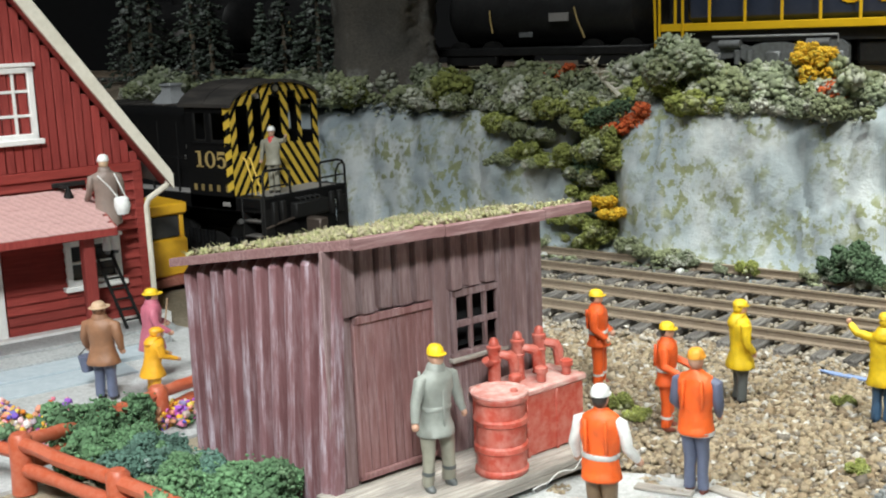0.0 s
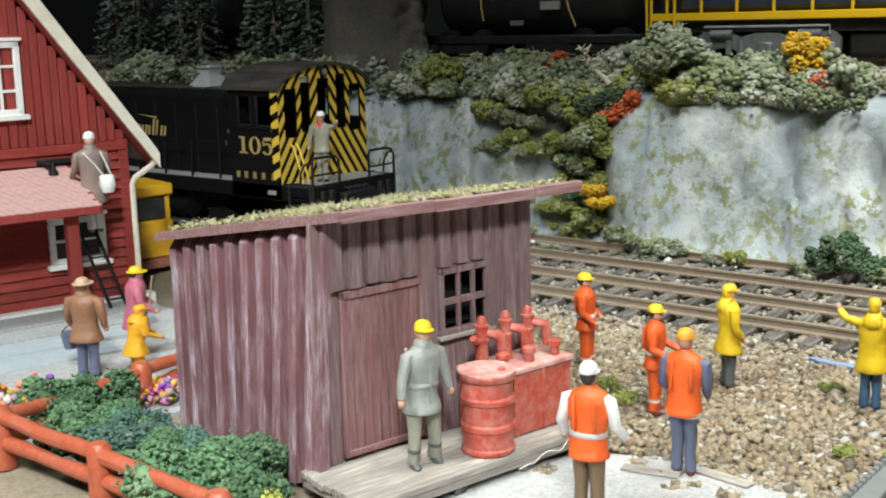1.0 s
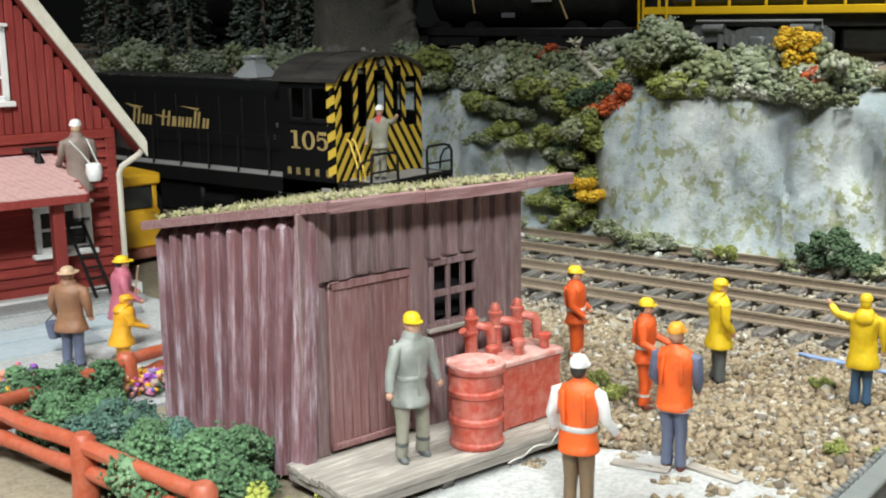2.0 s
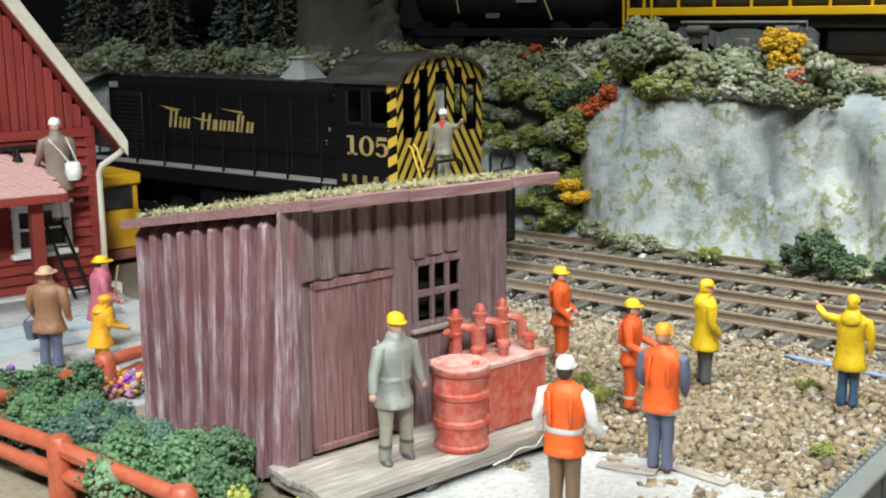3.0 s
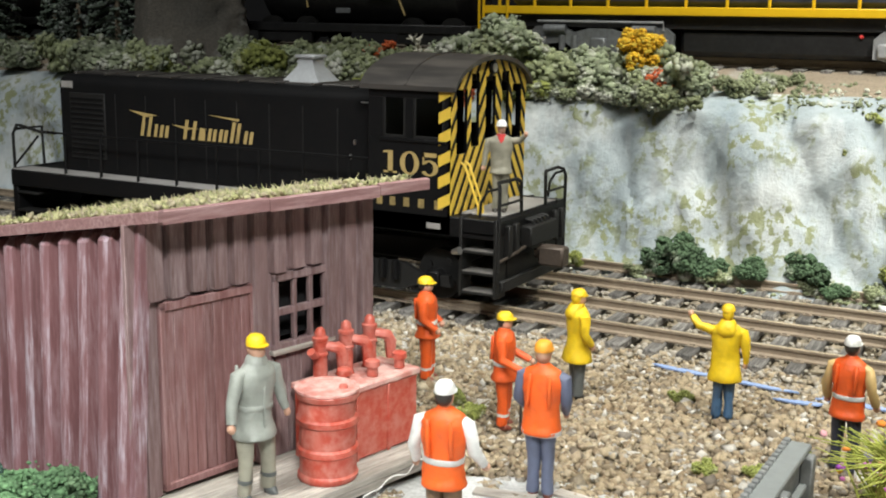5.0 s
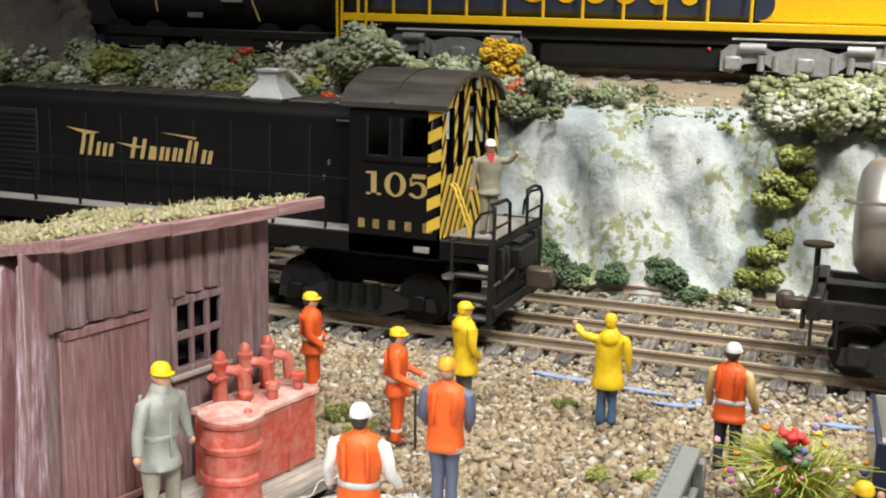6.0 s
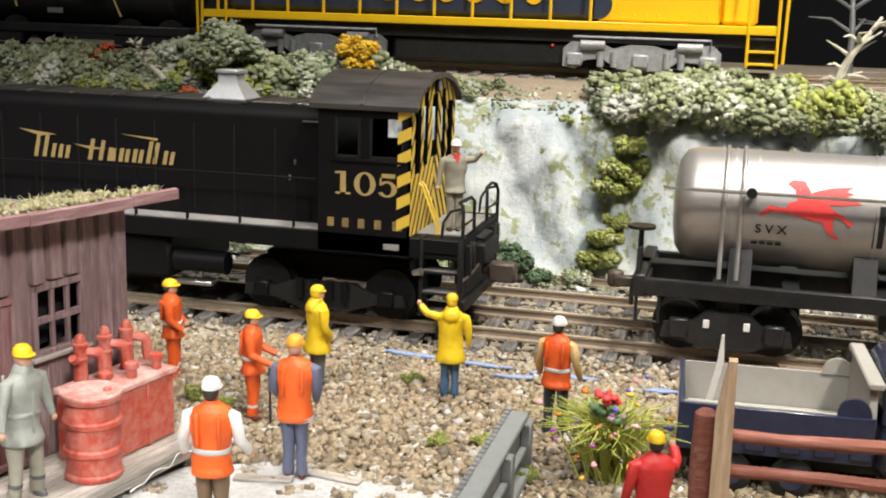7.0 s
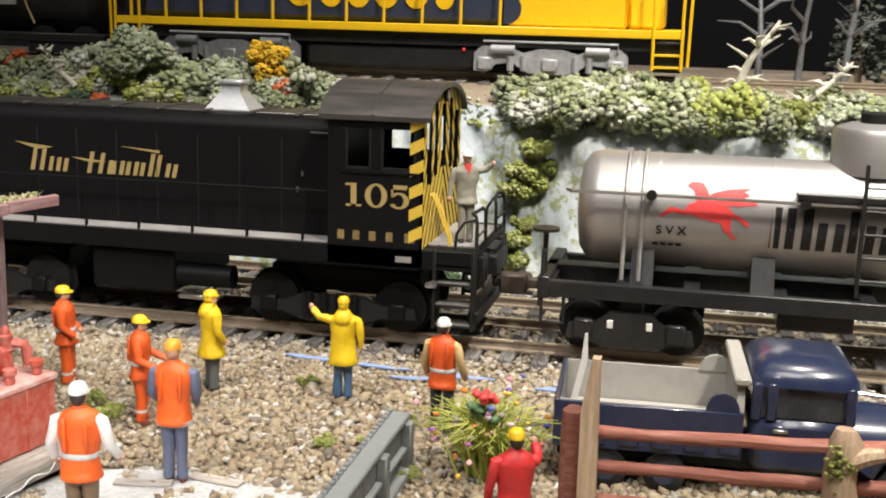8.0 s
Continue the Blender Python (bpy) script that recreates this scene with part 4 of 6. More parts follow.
    part("number_board", Mesh().box(-211, -204, -20.4, -19.8, 82, 85, 0.1), "walkway_grey", h)
    st = part("chimney", Mesh().loft([[(sx * 9.5, sy * 8, 88.4) for sx, sy in ((-1, -1), (1, -1), (1, 1), (-1, 1))], [(sx * 4, sy * 4, 95.2) for sx, sy in ((-1, -1), (1, -1), (1, 1), (-1, 1))], [(sx * 4, sy * 4, 99) for sx, sy in ((-1, -1), (1, -1), (1, 1), (-1, 1))]]), "stack_grey", t, "bare silver-grey conical stack", m=at(-85, 0))
    part("rim", Mesh().box(-4.9, 4.9, -4.9, 4.9, 98.4, 99.8, 0.3), "stack_grey", st)
    # painted name on the hood: flashes and slanted blocks
    nm = part("name_mark", Mesh().prism([(-169.5, 73.6), (-153, 72.0), (-160, 71.0)], "y", -20.3, -20.0), "gold_paint", h, "gold painted railroad name as plain blocks")
    def slant(poly, x, z):
        return [(x + u + 0.22 * v, z + v) for u, v in poly]
    def bar(x, z, w, h):
        part("block", Mesh().prism(slant([(0, 0), (w, 0), (w, h), (0, h)], x, z), "y", -20.25, -20.0), "gold_paint", nm)
    for x, w, h in ((-163.4, 5.6, 9.0), (-155.6, 1.6, 5.6), (-152.4, 4.8, 5.4), (-138.8, 6.4, 8.4), (-130.2, 3.4, 5.4), (-125.2, 4.4, 5.4), (-119.2, 4.4, 5.4), (-113.0, 4.6, 8.8), (-105.8, 4.6, 5.4)):
        bar(x, 62.6, min(w, 1.7), h)
        if w > 2:
            bar(x + w - 1.7, 62.6, 1.7, h * 0.96)
    part("block", Mesh().prism([(-145, 68.6), (-130, 67.4), (-137, 66.8)], "y", -20.35, -20.1), "gold_paint", nm)
    part("block", Mesh().prism([(-124, 73.8), (-107.5, 72.8), (-108, 71.8)], "y", -20.35, -20.1), "gold_paint", nm)
    # cab: side walls with windows, striped end, arched roof
    c = part("cab", Mesh().box(-36, -35, -W + 1, W - 1, 44, 90, 0.2), "loco_black", t)
    arch = lambda y: 89.0 + 12.6 * math.sqrt(max(0.0, 1 - (y / 33.5) ** 2)) ** 1.15
    for s in (-1, 1):
        w = Mesh()
        ya, yb = (-W, -W + 1.2) if s < 0 else (W - 1.2, W)
        for b in ((-36, 0, 36.2, 71.5), (-36, 0, 86.5, 90), (-36, -29.5, 71.5, 86.5), (-19.6, -16.2, 71.5, 86.5), (-3, 0, 71.5, 86.5)):
            w.box(b[0], b[1], ya, yb, b[2], b[3], 0.1)
        sd = part("cab_side", w, "loco_black", c)
        for a, b in ((-29.5, -19.6), (-16.2, -3)):
            part("window_frame", Mesh().box(a, b, ya + 0.2, yb - 0.2, 71.5, 72.6, 0.1).box(a, a + 1, ya + 0.2, yb - 0.2, 72, 86.5, 0.1).box(b - 1, b, ya + 0.2, yb - 0.2, 72, 86.5, 0.1), "dark_metal", sd)
        part("sill", Mesh().box(-31, -2, ya - 0.6, ya + 0.1, 70.2, 71.2, 0.1) if s < 0 else Mesh().box(-31, -2, yb - 0.1, yb + 0.6, 70.2, 71.2, 0.1), "loco_black", sd)
    roof = Mesh()
    ys = np.linspace(-33, 33, 25)
    roof.prism([(y, arch(y) + 0.6) for y in ys] + [(y, arch(y) - 1.2) for y in ys[::-1]], "x", -39, 2.5)
    part("cab_roof", roof, "roof_black", c, "satin black arched roof")
    part("cab_roof_rib", Mesh().prism([(y, arch(y) + 1.1) for y in ys] + [(y, arch(y) + 0.4) for y in ys[::-1]], "x", -19.5, -18.3), "roof_black", c)
    # end wall with five openings
    wins = [(-27.5, -19, 66, 90), (-16, -9.5, 68, 95.5), (-4.2, 4.2, 70, 94), (9.5, 16, 68, 95.5), (19, 27.5, 66, 90)]
    cells, edge = [], [-W] + [e for w in wins for e in w[:2]] + [W]
    for i in range(len(edge) - 1):
        a, b = edge[i], edge[i + 1]
        win = next((w for w in wins if abs(w[0] - a) < 0.01), None)
        tops = [(y, arch(y) - 1.0) for y in np.linspace(b, a, 4)]
        if win is None:
            cells.append([(a, 37), (b, 37)] + tops)
        else:
            cells.append([(a, 37), (b, 37), (b, win[2]), (a, win[2])])
            cells.append([(a, win[3]), (b, win[3])] + tops)
    e = part("cab_end", Mesh().prism(cells[0], "x", -1.2, 0), "loco_black", c, "black end wall with yellow chevron stripes")
    for cl in cells[1:]:
        part("end_panel", Mesh().prism(cl, "x", -1.2, 0), "loco_black", c)
    for s in (-1, 1):
        k = -9
        while k < 14:
            lo, hi = 8.6 * k, 8.6 * k + 4.6
            m, any_ = Mesh(), False
            for cl in cells:
                p = half_plane([tuple(q) for q in cl], s * -1, 0, 0.0)
                # stripes fall outwards from the middle
                if len(p) > 2:
                    p = half_plane(p, s * 1.45, 1, 37 + hi)
                if len(p) > 2:
                    p = half_plane(p, s * -1.45, -1, -(37 + lo))
                if len(p) > 2:
                    p = half_plane(p, 0, -1, -43.8)
                if len(p) > 2:
                    m.prism(p, "x", 0.0, 0.18)
                    any_ = True
            if any_:
                part("stripe", m, "stripe_yellow", e)
            k += 1
        # slanting bars on the side posts
    for i in range(6):
        z = 45.5 + i * 8
        part("stripe", Mesh().prism([(-5.2, z), (-0.1, z + 2.6), (-0.1, z + 6.8), (-5.2, z + 4.2)], "y", -W - 0.15, -W), "stripe_yellow", c)
    part("headlight", Mesh().tube([(0, 0, 97.3), (1.6, 0, 97.3)], [2.4, 2.6], 14), "dark_metal", e)
    part("lens", Mesh().tube([(1.5, 0, 97.3), (2.0, 0, 97.3)], [1.7, 1.7], 14), "steel", e)
    # numbers and initials on the cab side
    def band_poly(cx, cz, rx, rz, t_side, t_top, a0=0, a1=360, n=36):
        """A curved stroke, thicker at its sides than at top and bottom."""
        an = [radians(a0 + (a1 - a0) * i / n) for i in range(n + 1)]
        return [(cx + rx * math.cos(q), cz + rz * math.sin(q)) for q in an], [(cx + (rx - t_side) * math.cos(q), cz + (rz - t_top) * math.sin(q)) for q in an]
    def stroke(out, inn, m):
        for i in range(len(out) - 1):
            m.prism([out[i], out[i + 1], inn[i + 1], inn[i]], "y", -W - 0.14, -W - 0.01)
    z0, k_ = 58.0, 0.79
    for name_, build in (("one", 0), ("zero", 1), ("five", 2)):
        m = Mesh()
        q = lambda poly: m.prism(poly, "y", -W - 0.14, -W - 0.01)
        if build == 0:
            x0 = -31.0
            q([(x0 + 2.2, z0), (x0 + 4.8, z0), (x0 + 4.8, z0 + 10.8), (x0 + 2.2, z0 + 10.8)])
            q([(x0, z0), (x0 + 7, z0), (x0 + 7, z0 + 1.0), (x0, z0 + 1.0)])
            q([(x0 - 0.2, z0 + 9.6), (x0 + 2.2, z0 + 9.8), (x0 + 2.2, z0 + 10.8), (x0 - 0.2, z0 + 10.6)])
        elif build == 1:
            stroke(*band_poly(-17.4, z0 + 5.4, 5.0, 5.6, 2.5, 0.9), m)
        else:
            x0 = -10.6
            stroke(*band_poly(x0 + 3.4, z0 + 3.6, 4.6, 3.8, 2.4, 0.9, -150, 140), m)
            q([(x0, z0 + 5.2), (x0 + 0.9, z0 + 5.2), (x0 + 0.9, z0 + 10.8), (x0, z0 + 10.8)])
            q([(x0, z0 + 8.8), (x0 + 7, z0 + 8.8), (x0 + 7.2, z0 + 10.8), (x0, z0 + 10.8)])
        m.v = [(-29.0 + (x_ + 31.0) * k_ * 1.06, y_, z0 + (z_ - z0) * k_) for x_, y_, z_ in m.v]
        part("numeral", m, "gold_paint", c, "gold slab-serif numeral")
    for x, w in ((-32.6, 3.4), (-26.8, 3.4), (-20.6, 3.4), (-14.2, 3.4), (-7.2, 4.6)):
        m = Mesh()
        m.prism([(x + 0.5, 45.6), (x + w - 0.4, 45.6), (x + w - 0.4, 49.0), (x + 0.5, 49.0)], "y", -W - 0.14, -W - 0.01)
        part("initial_block", m, "gold_dull", c)
    part("builder_plate", Mesh().box(-10, -4, -W - 0.3, -W, 38.2, 40.4, 0.1), "walkway_grey", c)
    # front pilot, steps and rails
    p = part("pilot", Mesh().box(16.5, 19.5, -W + 9, W - 9, 20, 44, 0.5), "loco_black", t)
    part("pilot_beam", Mesh().box(16, 20, -W + 1, W - 1, 37.5, 43.4, 0.5), "loco_black", p)
    part("pilot_foot", Mesh().box(17, 21, -W + 3, W - 3, 16, 20.5, 0.5), "dark_metal", p)
    part("pilot_box", Mesh().box(19.5, 24.5, -12, 12, 31, 39, 0.6), "dark_metal", p)
    for y in (-24, -18, 18, 24):
        part("beam_bracket", Mesh().box(19.5, 22, y - 1.6, y + 1.6, 29, 41, 0.4), "dark_metal", p)
    for y in (-7, -3.5, 0, 3.5, 7):
        part("hose", Mesh().tube([(19.5, y - 1, 41), (22.4, y, 40.4), (23.4, y + 0.4, 37.8), (23, y + 0.5, 33)], 0.7, 6), "dark_metal", p)
    for s in (-1, 1):
        sy = s * (W - 4)
        for z in (15.0, 22.5, 30.5, 37.5):
            st_ = part("step", Mesh().box(5, 18.4, sy - 4, sy + 4, z, z + 1.0, 0.2), "dark_metal", p)
            part("tread", Mesh().box(5.3, 18.0, sy - 3.8, sy + 3.8, z + 1.0, z + 1.25, 0.05), "step_worn", st_)
        for x in (4.0, 18.4):
            part("step_side", Mesh().box(x, x + 1.2, sy - 4.2, sy + 4.2, 14.0, 44, 0.2), "dark_metal", p)
        # looped end rail with a lower bar
        rl = part("handrail", Mesh().tube([(19.6, s * 30, 24), (19.8, s * 30, 53.5), (19.2, s * 29, 56.2), (17.6, s * 27, 57), (18.6, s * 13, 57), (19.4, s * 11, 55.5), (19.6, s * 11, 44)], 0.7, 7), "dark_metal", p)
        part("brace", Mesh().tube([(19.8, s * 29.6, 49), (19.8, s * 11.4, 49)], 0.5, 6), "dark_metal", rl)
        part("handrail", Mesh().tube([(19.4, s * 29.4, 55.4), (15, s * 30.4, 54), (12.5, s * 30.6, 50), (12, s * 30.6, 44)], 0.55, 6), "dark_metal", p)
    # slanted yellow grab rails beside the end door
    for y in (-25, -21.5):
        part("grab_rail", Mesh().tube([(1.0, y, 63), (2.6, y, 62), (8.5, y, 47), (8.5, y, 44)], 0.5, 6), "stripe_yellow", p)
    part("uncoupling_lever", Mesh().tube([(20, -30, 28), (22, -22, 30), (22, -6, 32), (24, 0, 30)], 0.6, 6), "grey_coupler", p)
    part("drain_cock", Mesh().tube([(2.0, -32.5, 30.5), (5.5, -33.5, 31.5)], [1.0, 1.5], 8), "steel", p)
    # the far end
    q = part("pilot", Mesh().box(-235.5, -232, -W + 1, W - 1, 19, 44, 0.5), "loco_black", t)
    for s in (-1, 1):
        part("handrail", Mesh().tube([(-234.5, s * 29, 16), (-234.8, s * 29, 60), (-233, s * 28, 64), (-229, s * 29, 64), (-216, s * 30, 62), (-212, s * 24, 61)], 0.75, 7), "dark_metal", q)
        part("handrail", Mesh().tube([(-234, s * 12, 44), (-234.5, s * 12, 62), (-234.5, s * 28, 62)], 0.7, 7), "dark_metal", q)
        part("brace", Mesh().tube([(-233, s * 29.5, 46), (-217, s * 30, 60)], 0.55, 6), "dark_metal", q)
        for z in (15.5, 24, 32.5):
            part("step", Mesh().box(-232, -218, s * 27.5 - 3.8, s * 27.5 + 3.8, z, z + 1, 0.2), "dark_metal", q)
    # long handrails with posts beside the hood
    for s in (-1, 1):
        r = part("side_rail", Mesh().tube([(-212, s * 30, 62), (-37, s * 30, 62.5)], 0.5, 6), "loco_black", t)
        for x in (-200, -178, -156, -134, -112, -90, -68, -46):
            part("stanchion", Mesh().tube([(x, s * 30.6, 36), (x, s * 30, 62.4)], 0.65, 6), "loco_black", r)
    # underbody
    part("fuel_tank", Mesh().box(-134, -99, -28, 28, 18.5, 36, 1.5), "loco_black", t)
    part("air_tank", Mesh().tube([(-98, -24, 26), (-76, -24, 26)], 4.5, 14), "loco_black", t)
    part("bell_cord_bracket", Mesh().box(-98, -82, -27, -20, 16.5, 18.2, 0.3), "steel", t, "bare metal pickup bracket")
    for cx in (-36, -184):
        tk = part("bogie", Mesh().box(cx - 30, cx + 30, -10, 10, 20, 30, 1), "dark_metal", t)
        for s in (-1, 1):
            fr = Mesh()
            poly = [(cx - 33, 14.5), (cx - 32, 19), (cx - 20, 18.6), (cx - 12, 22), (cx + 12, 22), (cx + 20, 18.6), (cx + 32, 19), (cx + 33, 14.5), (cx + 20, 14.5), (cx + 11, 11.5), (cx - 11, 11.5), (cx - 20, 14.5)]
            fr.prism(poly, "y", s * 23.5 - 1.2, s * 23.5 + 1.2)
            sf = part("side_frame", fr, "dark_metal", tk)
            for dx in (-25.4, 25.4):
                part("journal_box", Mesh().box(cx + dx - 3, cx + dx + 3, s * 25 - 1.4, s * 25 + 1.4, 14.5, 20.5, 0.6), "loco_black", sf)
            for dx in (-9, -3, 3, 9):
                part("spring", Mesh().tube([(cx + dx, s * 26, 15.5), (cx + dx, s * 26, 23)], 1.6, 8), "loco_black", sf)
    for x, d in ((29, 1), (-242, -1)):
        cp = part("coupler", Mesh().box(x - 8, x + 3, -2.2, 2.2, 25.0, 29.0, 0.6), "grey_coupler", t)
        part("knuckle", Mesh().box(x + d * 2 - 4 if d < 0 else x - 4.5, x + d * 2 + 0 if d < 0 else x + 6, -6.0, 0.6, 23.2, 30.8, 0.8), "grey_coupler", cp)
    sets = []
    for x in (-10.6, -61.4, -158.6, -209.4):
        m = Mesh()
        m.tube([(0, -24, 0), (0, 24, 0)], 2.2, 10)
        for s in (-1, 1):
            m.tube([(0, s * 14.6, 0), (0, s * 15.8, 0)], 11.3, 28)
            m.tube([(0, s * 15.6, 0), (0, s * 17, 0), (0, s * 17.2, 0), (0, s * 19, 0)], [10.2, 10.1, 10.1, 9.9], 28)
            for a in range(4):
                an = a * math.pi / 2
                m.tube([(6 * math.cos(an), s * 19, 6 * math.sin(an)), (6 * math.cos(an), s * 19.5, 6 * math.sin(an))], 1.6, 8)
        sets.append((x, part("wheelset", m, "dark_metal", t, "dark steel wheelset", m=at(x, 0, 18.1))))
    return t, sets


LOCO, WHEELSETS = build_loco()

# ---- rolling stock standing still ----


def build_silver_car():
    t = thing("tank_car", at(258.5, 466, 0), "silver single-dome tank car with red horse emblem", "tank car")
    tk = part("tank", Mesh().tube([(-103.2, 0, 58.8), (-103, 0, 58.8), (-102, 0, 58.8), (-99.5, 0, 58.8), (-95, 0, 58.8), (95, 0, 58.8), (99.5, 0, 58.8), (102, 0, 58.8), (103, 0, 58.8)], [4, 10, 16, 19.6, 20.8, 20.8, 19.6, 16, 10], 48), "silver", t, smooth=60)
    for x in (-82, -74, -34, 34, 74, 82):
        part("band", Mesh().tube([(x - 0.5, 0, 58.8), (x + 0.5, 0, 58.8)], 21.1, 48), "silver", tk)
    part("seam", Mesh().box(-94, 94, -18.4, -17.6, 49.6, 50.4, 0.1), "silver", tk)
    for x in (-85.0, -79.0):
        part("strap", Mesh().tube([(x, -24, 36), (x, -22.4, 44)] + [(x, -21.5 * math.cos(q), 58.8 + 21.5 * math.sin(q)) for q in np.linspace(-0.4, 1.55, 12)], 0.8, 8), "silver", tk)
    dome = part("dome", Mesh().body([(0, 0, 76, 15, 15), (0, 0, 90, 15, 15), (0, 0, 92, 14, 14), (0, 0, 93.5, 10, 10), (0, 0, 94, 3, 3)], 0, 28), "silver", tk)
    part("hatch", Mesh().body([(0, 0, 93.5, 6, 6), (0, 0, 97, 6, 6), (0, 0, 97.6, 4, 4)], 0, 16), "dark_metal", dome)
    part("running_board", Mesh().box(-27, 27, -25, -15, 68.5, 70.5, 0.3), "car_black", tk)
    part("ladder", Mesh().box(-6, -4.6, -27, -25.6, 36, 82, 0.2).box(4.6, 6, -27, -25.6, 36, 82, 0.2), "car_black", tk)
    for z in (42, 50, 58, 66, 74):
        part("rung", Mesh().tube([(-5.3, -26.3, z), (5.3, -26.3, z)], 0.55, 6), "car_black", tk)
    for y in (-1,):
        hr = part("handrail", Mesh().tube([(-106, y * 20, 67), (-104, y * 24.2, 67.2), (104, y * 24.2, 67.2), (106, y * 20, 67)], 0.6, 7), "steel", tk)
        for x in (-76, -24, 24, 76):
            part("rail_bracket", Mesh().tube([(x, y * 20, 67.2), (x, y * 25, 67.2)], [1.5, 1.9], 10), "dark_metal", hr)
    # emblem as plain red shapes lying on the shell
    def shell_patch(name, poly, mat, lift=0.25, label=""):
        m, r = Mesh(), 20.8 + lift
        cx, cz = sum(p[0] for p in poly) / len(poly), sum(p[1] for p in poly) / len(poly)
        def put(x, z, rr):
            a = (z - 58.8) / 20.8
            return (x, -rr * math.cos(a), 58.8 + rr * math.sin(a))
        poly = [(a[0] + (b[0] - a[0]) * k / 6, a[1] + (b[1] - a[1]) * k / 6) for a, b in zip(poly, poly[1:] + poly[:1]) for k in range(6)]
        rings = []
        for w in (1.0, 0.66, 0.33, 0.05):
            rings.append([put(cx + (x - cx) * w, cz + (z - cz) * w, r) for x, z in poly])
        m.loft(rings, caps=False)
        return part(name, m, mat, tk, label)
    E0 = -67.5
    shell_patch("emblem_body", [(E0 + 4, 64), (E0 + 9, 66), (E0 + 15, 66), (E0 + 20, 62), (E0 + 19, 58), (E0 + 13, 58.5), (E0 + 7, 60), (E0 + 3, 61)], "red_mark", 0.2, "plain red winged emblem shape")
    shell_patch("emblem_head", [(E0 + 7, 65), (E0 + 6, 69), (E0 + 3.4, 71), (E0 + 5, 72.6), (E0 + 9, 72.4), (E0 + 11, 69), (E0 + 12, 65.5)], "red_mark", 0.24)
    shell_patch("emblem_wing", [(E0 + 9, 65.5), (E0 + 12.5, 68.6), (E0 + 18, 70.4), (E0 + 25.6, 71.2), (E0 + 22.6, 69.6), (E0 + 25.4, 68.6), (E0 + 23, 67.6), (E0 + 28.4, 65.2), (E0 + 22, 64.4), (E0 + 15, 64.2)], "red_mark", 0.28)
    shell_patch("emblem_leg", [(E0 + 4, 62), (E0 - 2, 63), (E0 - 5.6, 59.6), (E0 - 5, 59.2), (E0 - 1.6, 61.4), (E0 + 4, 60.4)], "red_mark", 0.22)
    shell_patch("emblem_leg", [(E0 + 15, 59.5), (E0 + 17, 55.6), (E0 + 20, 52.6), (E0 + 22, 52.2), (E0 + 19.4, 55), (E0 + 19, 59.5)], "red_mark", 0.22)
    shell_patch("emblem_leg", [(E0 + 18, 61), (E0 + 22, 59.5), (E0 + 25, 57), (E0 + 25.6, 58.4), (E0 + 22, 61), (E0 + 19, 62)], "red_mark", 0.26)
    # the name as plain black bars
    for x, w, z1 in ((-35, 3.4, 65), (-29.8, 3.0, 65), (-24.4, 3.4, 65), (-19.4, 3.2, 60.4), (-13.8, 3.2, 60.4), (-9.0, 3.0, 65), (-3.6, 3.2, 60.4), (1.6, 3.0, 60), (6.2, 3.0, 65)):
        shell_patch("name_bar", [(x, 50), (x + w, 50), (x + w + 0.5, z1), (x + 0.5, z1)], "black_mark", 0.25, "plain black bar")
    part("reporting_mark", lettering("S V X", 4.6, "black_mark", 0.05, 0.08), "", tk, "small black letters S V X", m=at(-74.0, -20.3, 53.0, 0, 90 + 14))
    for i in range(4):
        shell_patch("number_bar", [(-75 + i * 2.7, 48.4), (-72.9 + i * 2.7, 48.4), (-72.9 + i * 2.7, 49.6), (-75 + i * 2.7, 49.6)], "black_mark", 0.5)
    # frame
    f = part("frame", Mesh().box(-114.5, 114.5, -27, -23, 28.5, 34.5, 0.4).box(-114.5, 114.5, 23, 27, 28.5, 34.5, 0.4).box(-114.5, 114.5, -5, 5, 28, 36, 0.4), "car_black", t)
    for x in (-112, -84, -60, -30, 0, 30, 60, 84, 112):
        part("cross_member", Mesh().box(x - 3, x + 3, -25, 25, 29, 34, 0.3), "car_black", f)
    for x in (-78, -36, 36, 78):
        part("saddle", Mesh().prism([(-22, 34), (22, 34), (16, 48), (8, 42.5), (0, 40.6), (-8, 42.5), (-16, 48)], "x", x - 4, x + 4), "car_black", f)
    part("end_sill", Mesh().box(-114.6, -110, -27.5, 27.5, 28, 36, 0.4), "car_black", f)
    for y in (-26, 26):
        part("step_iron", Mesh().tube([(-113, y, 30), (-113, y, 19), (-105, y, 19), (-105, y, 30)], 0.7, 6), "car_black", f)
    bw = part("brake_wheel", Mesh().tube([(-113, -20, 51.5), (-113, -20, 52.6)], [5, 5], 18), "car_black", f)
    part("brake_staff", Mesh().tube([(-113, -20, 34), (-113, -20, 52)], 1.0, 8), "car_black", bw)
    part("end_rail", Mesh().tube([(-113, -26, 35), (-113, -26, 41), (-113, -25, 45), (-112, -24, 45)], 0.8, 6), "car_black", f)
    part("underbox", Mesh().box(-30, -4, -20, -8, 21, 29, 1), "car_black", f)
    for cx in (-81, 81):
        tr = part("bogie", Mesh().box(cx - 4, cx + 4, -22, 22, 17, 29, 0.8), "car_black", t)
        for s in (-1, 1):
            sf = part("side_frame", Mesh().prism([(cx - 23, 13.5), (cx - 22, 18.5), (cx - 12, 20), (cx - 7, 24), (cx + 7, 24), (cx + 12, 20), (cx + 22, 18.5), (cx + 23, 13.5), (cx + 14, 12.5), (cx + 8, 10.5), (cx - 8, 10.5), (cx - 14, 12.5)], "y", s * 23 - 1.6, s * 23 + 1.6), "car_black", tr)
            for dx in (-16.5, 16.5):
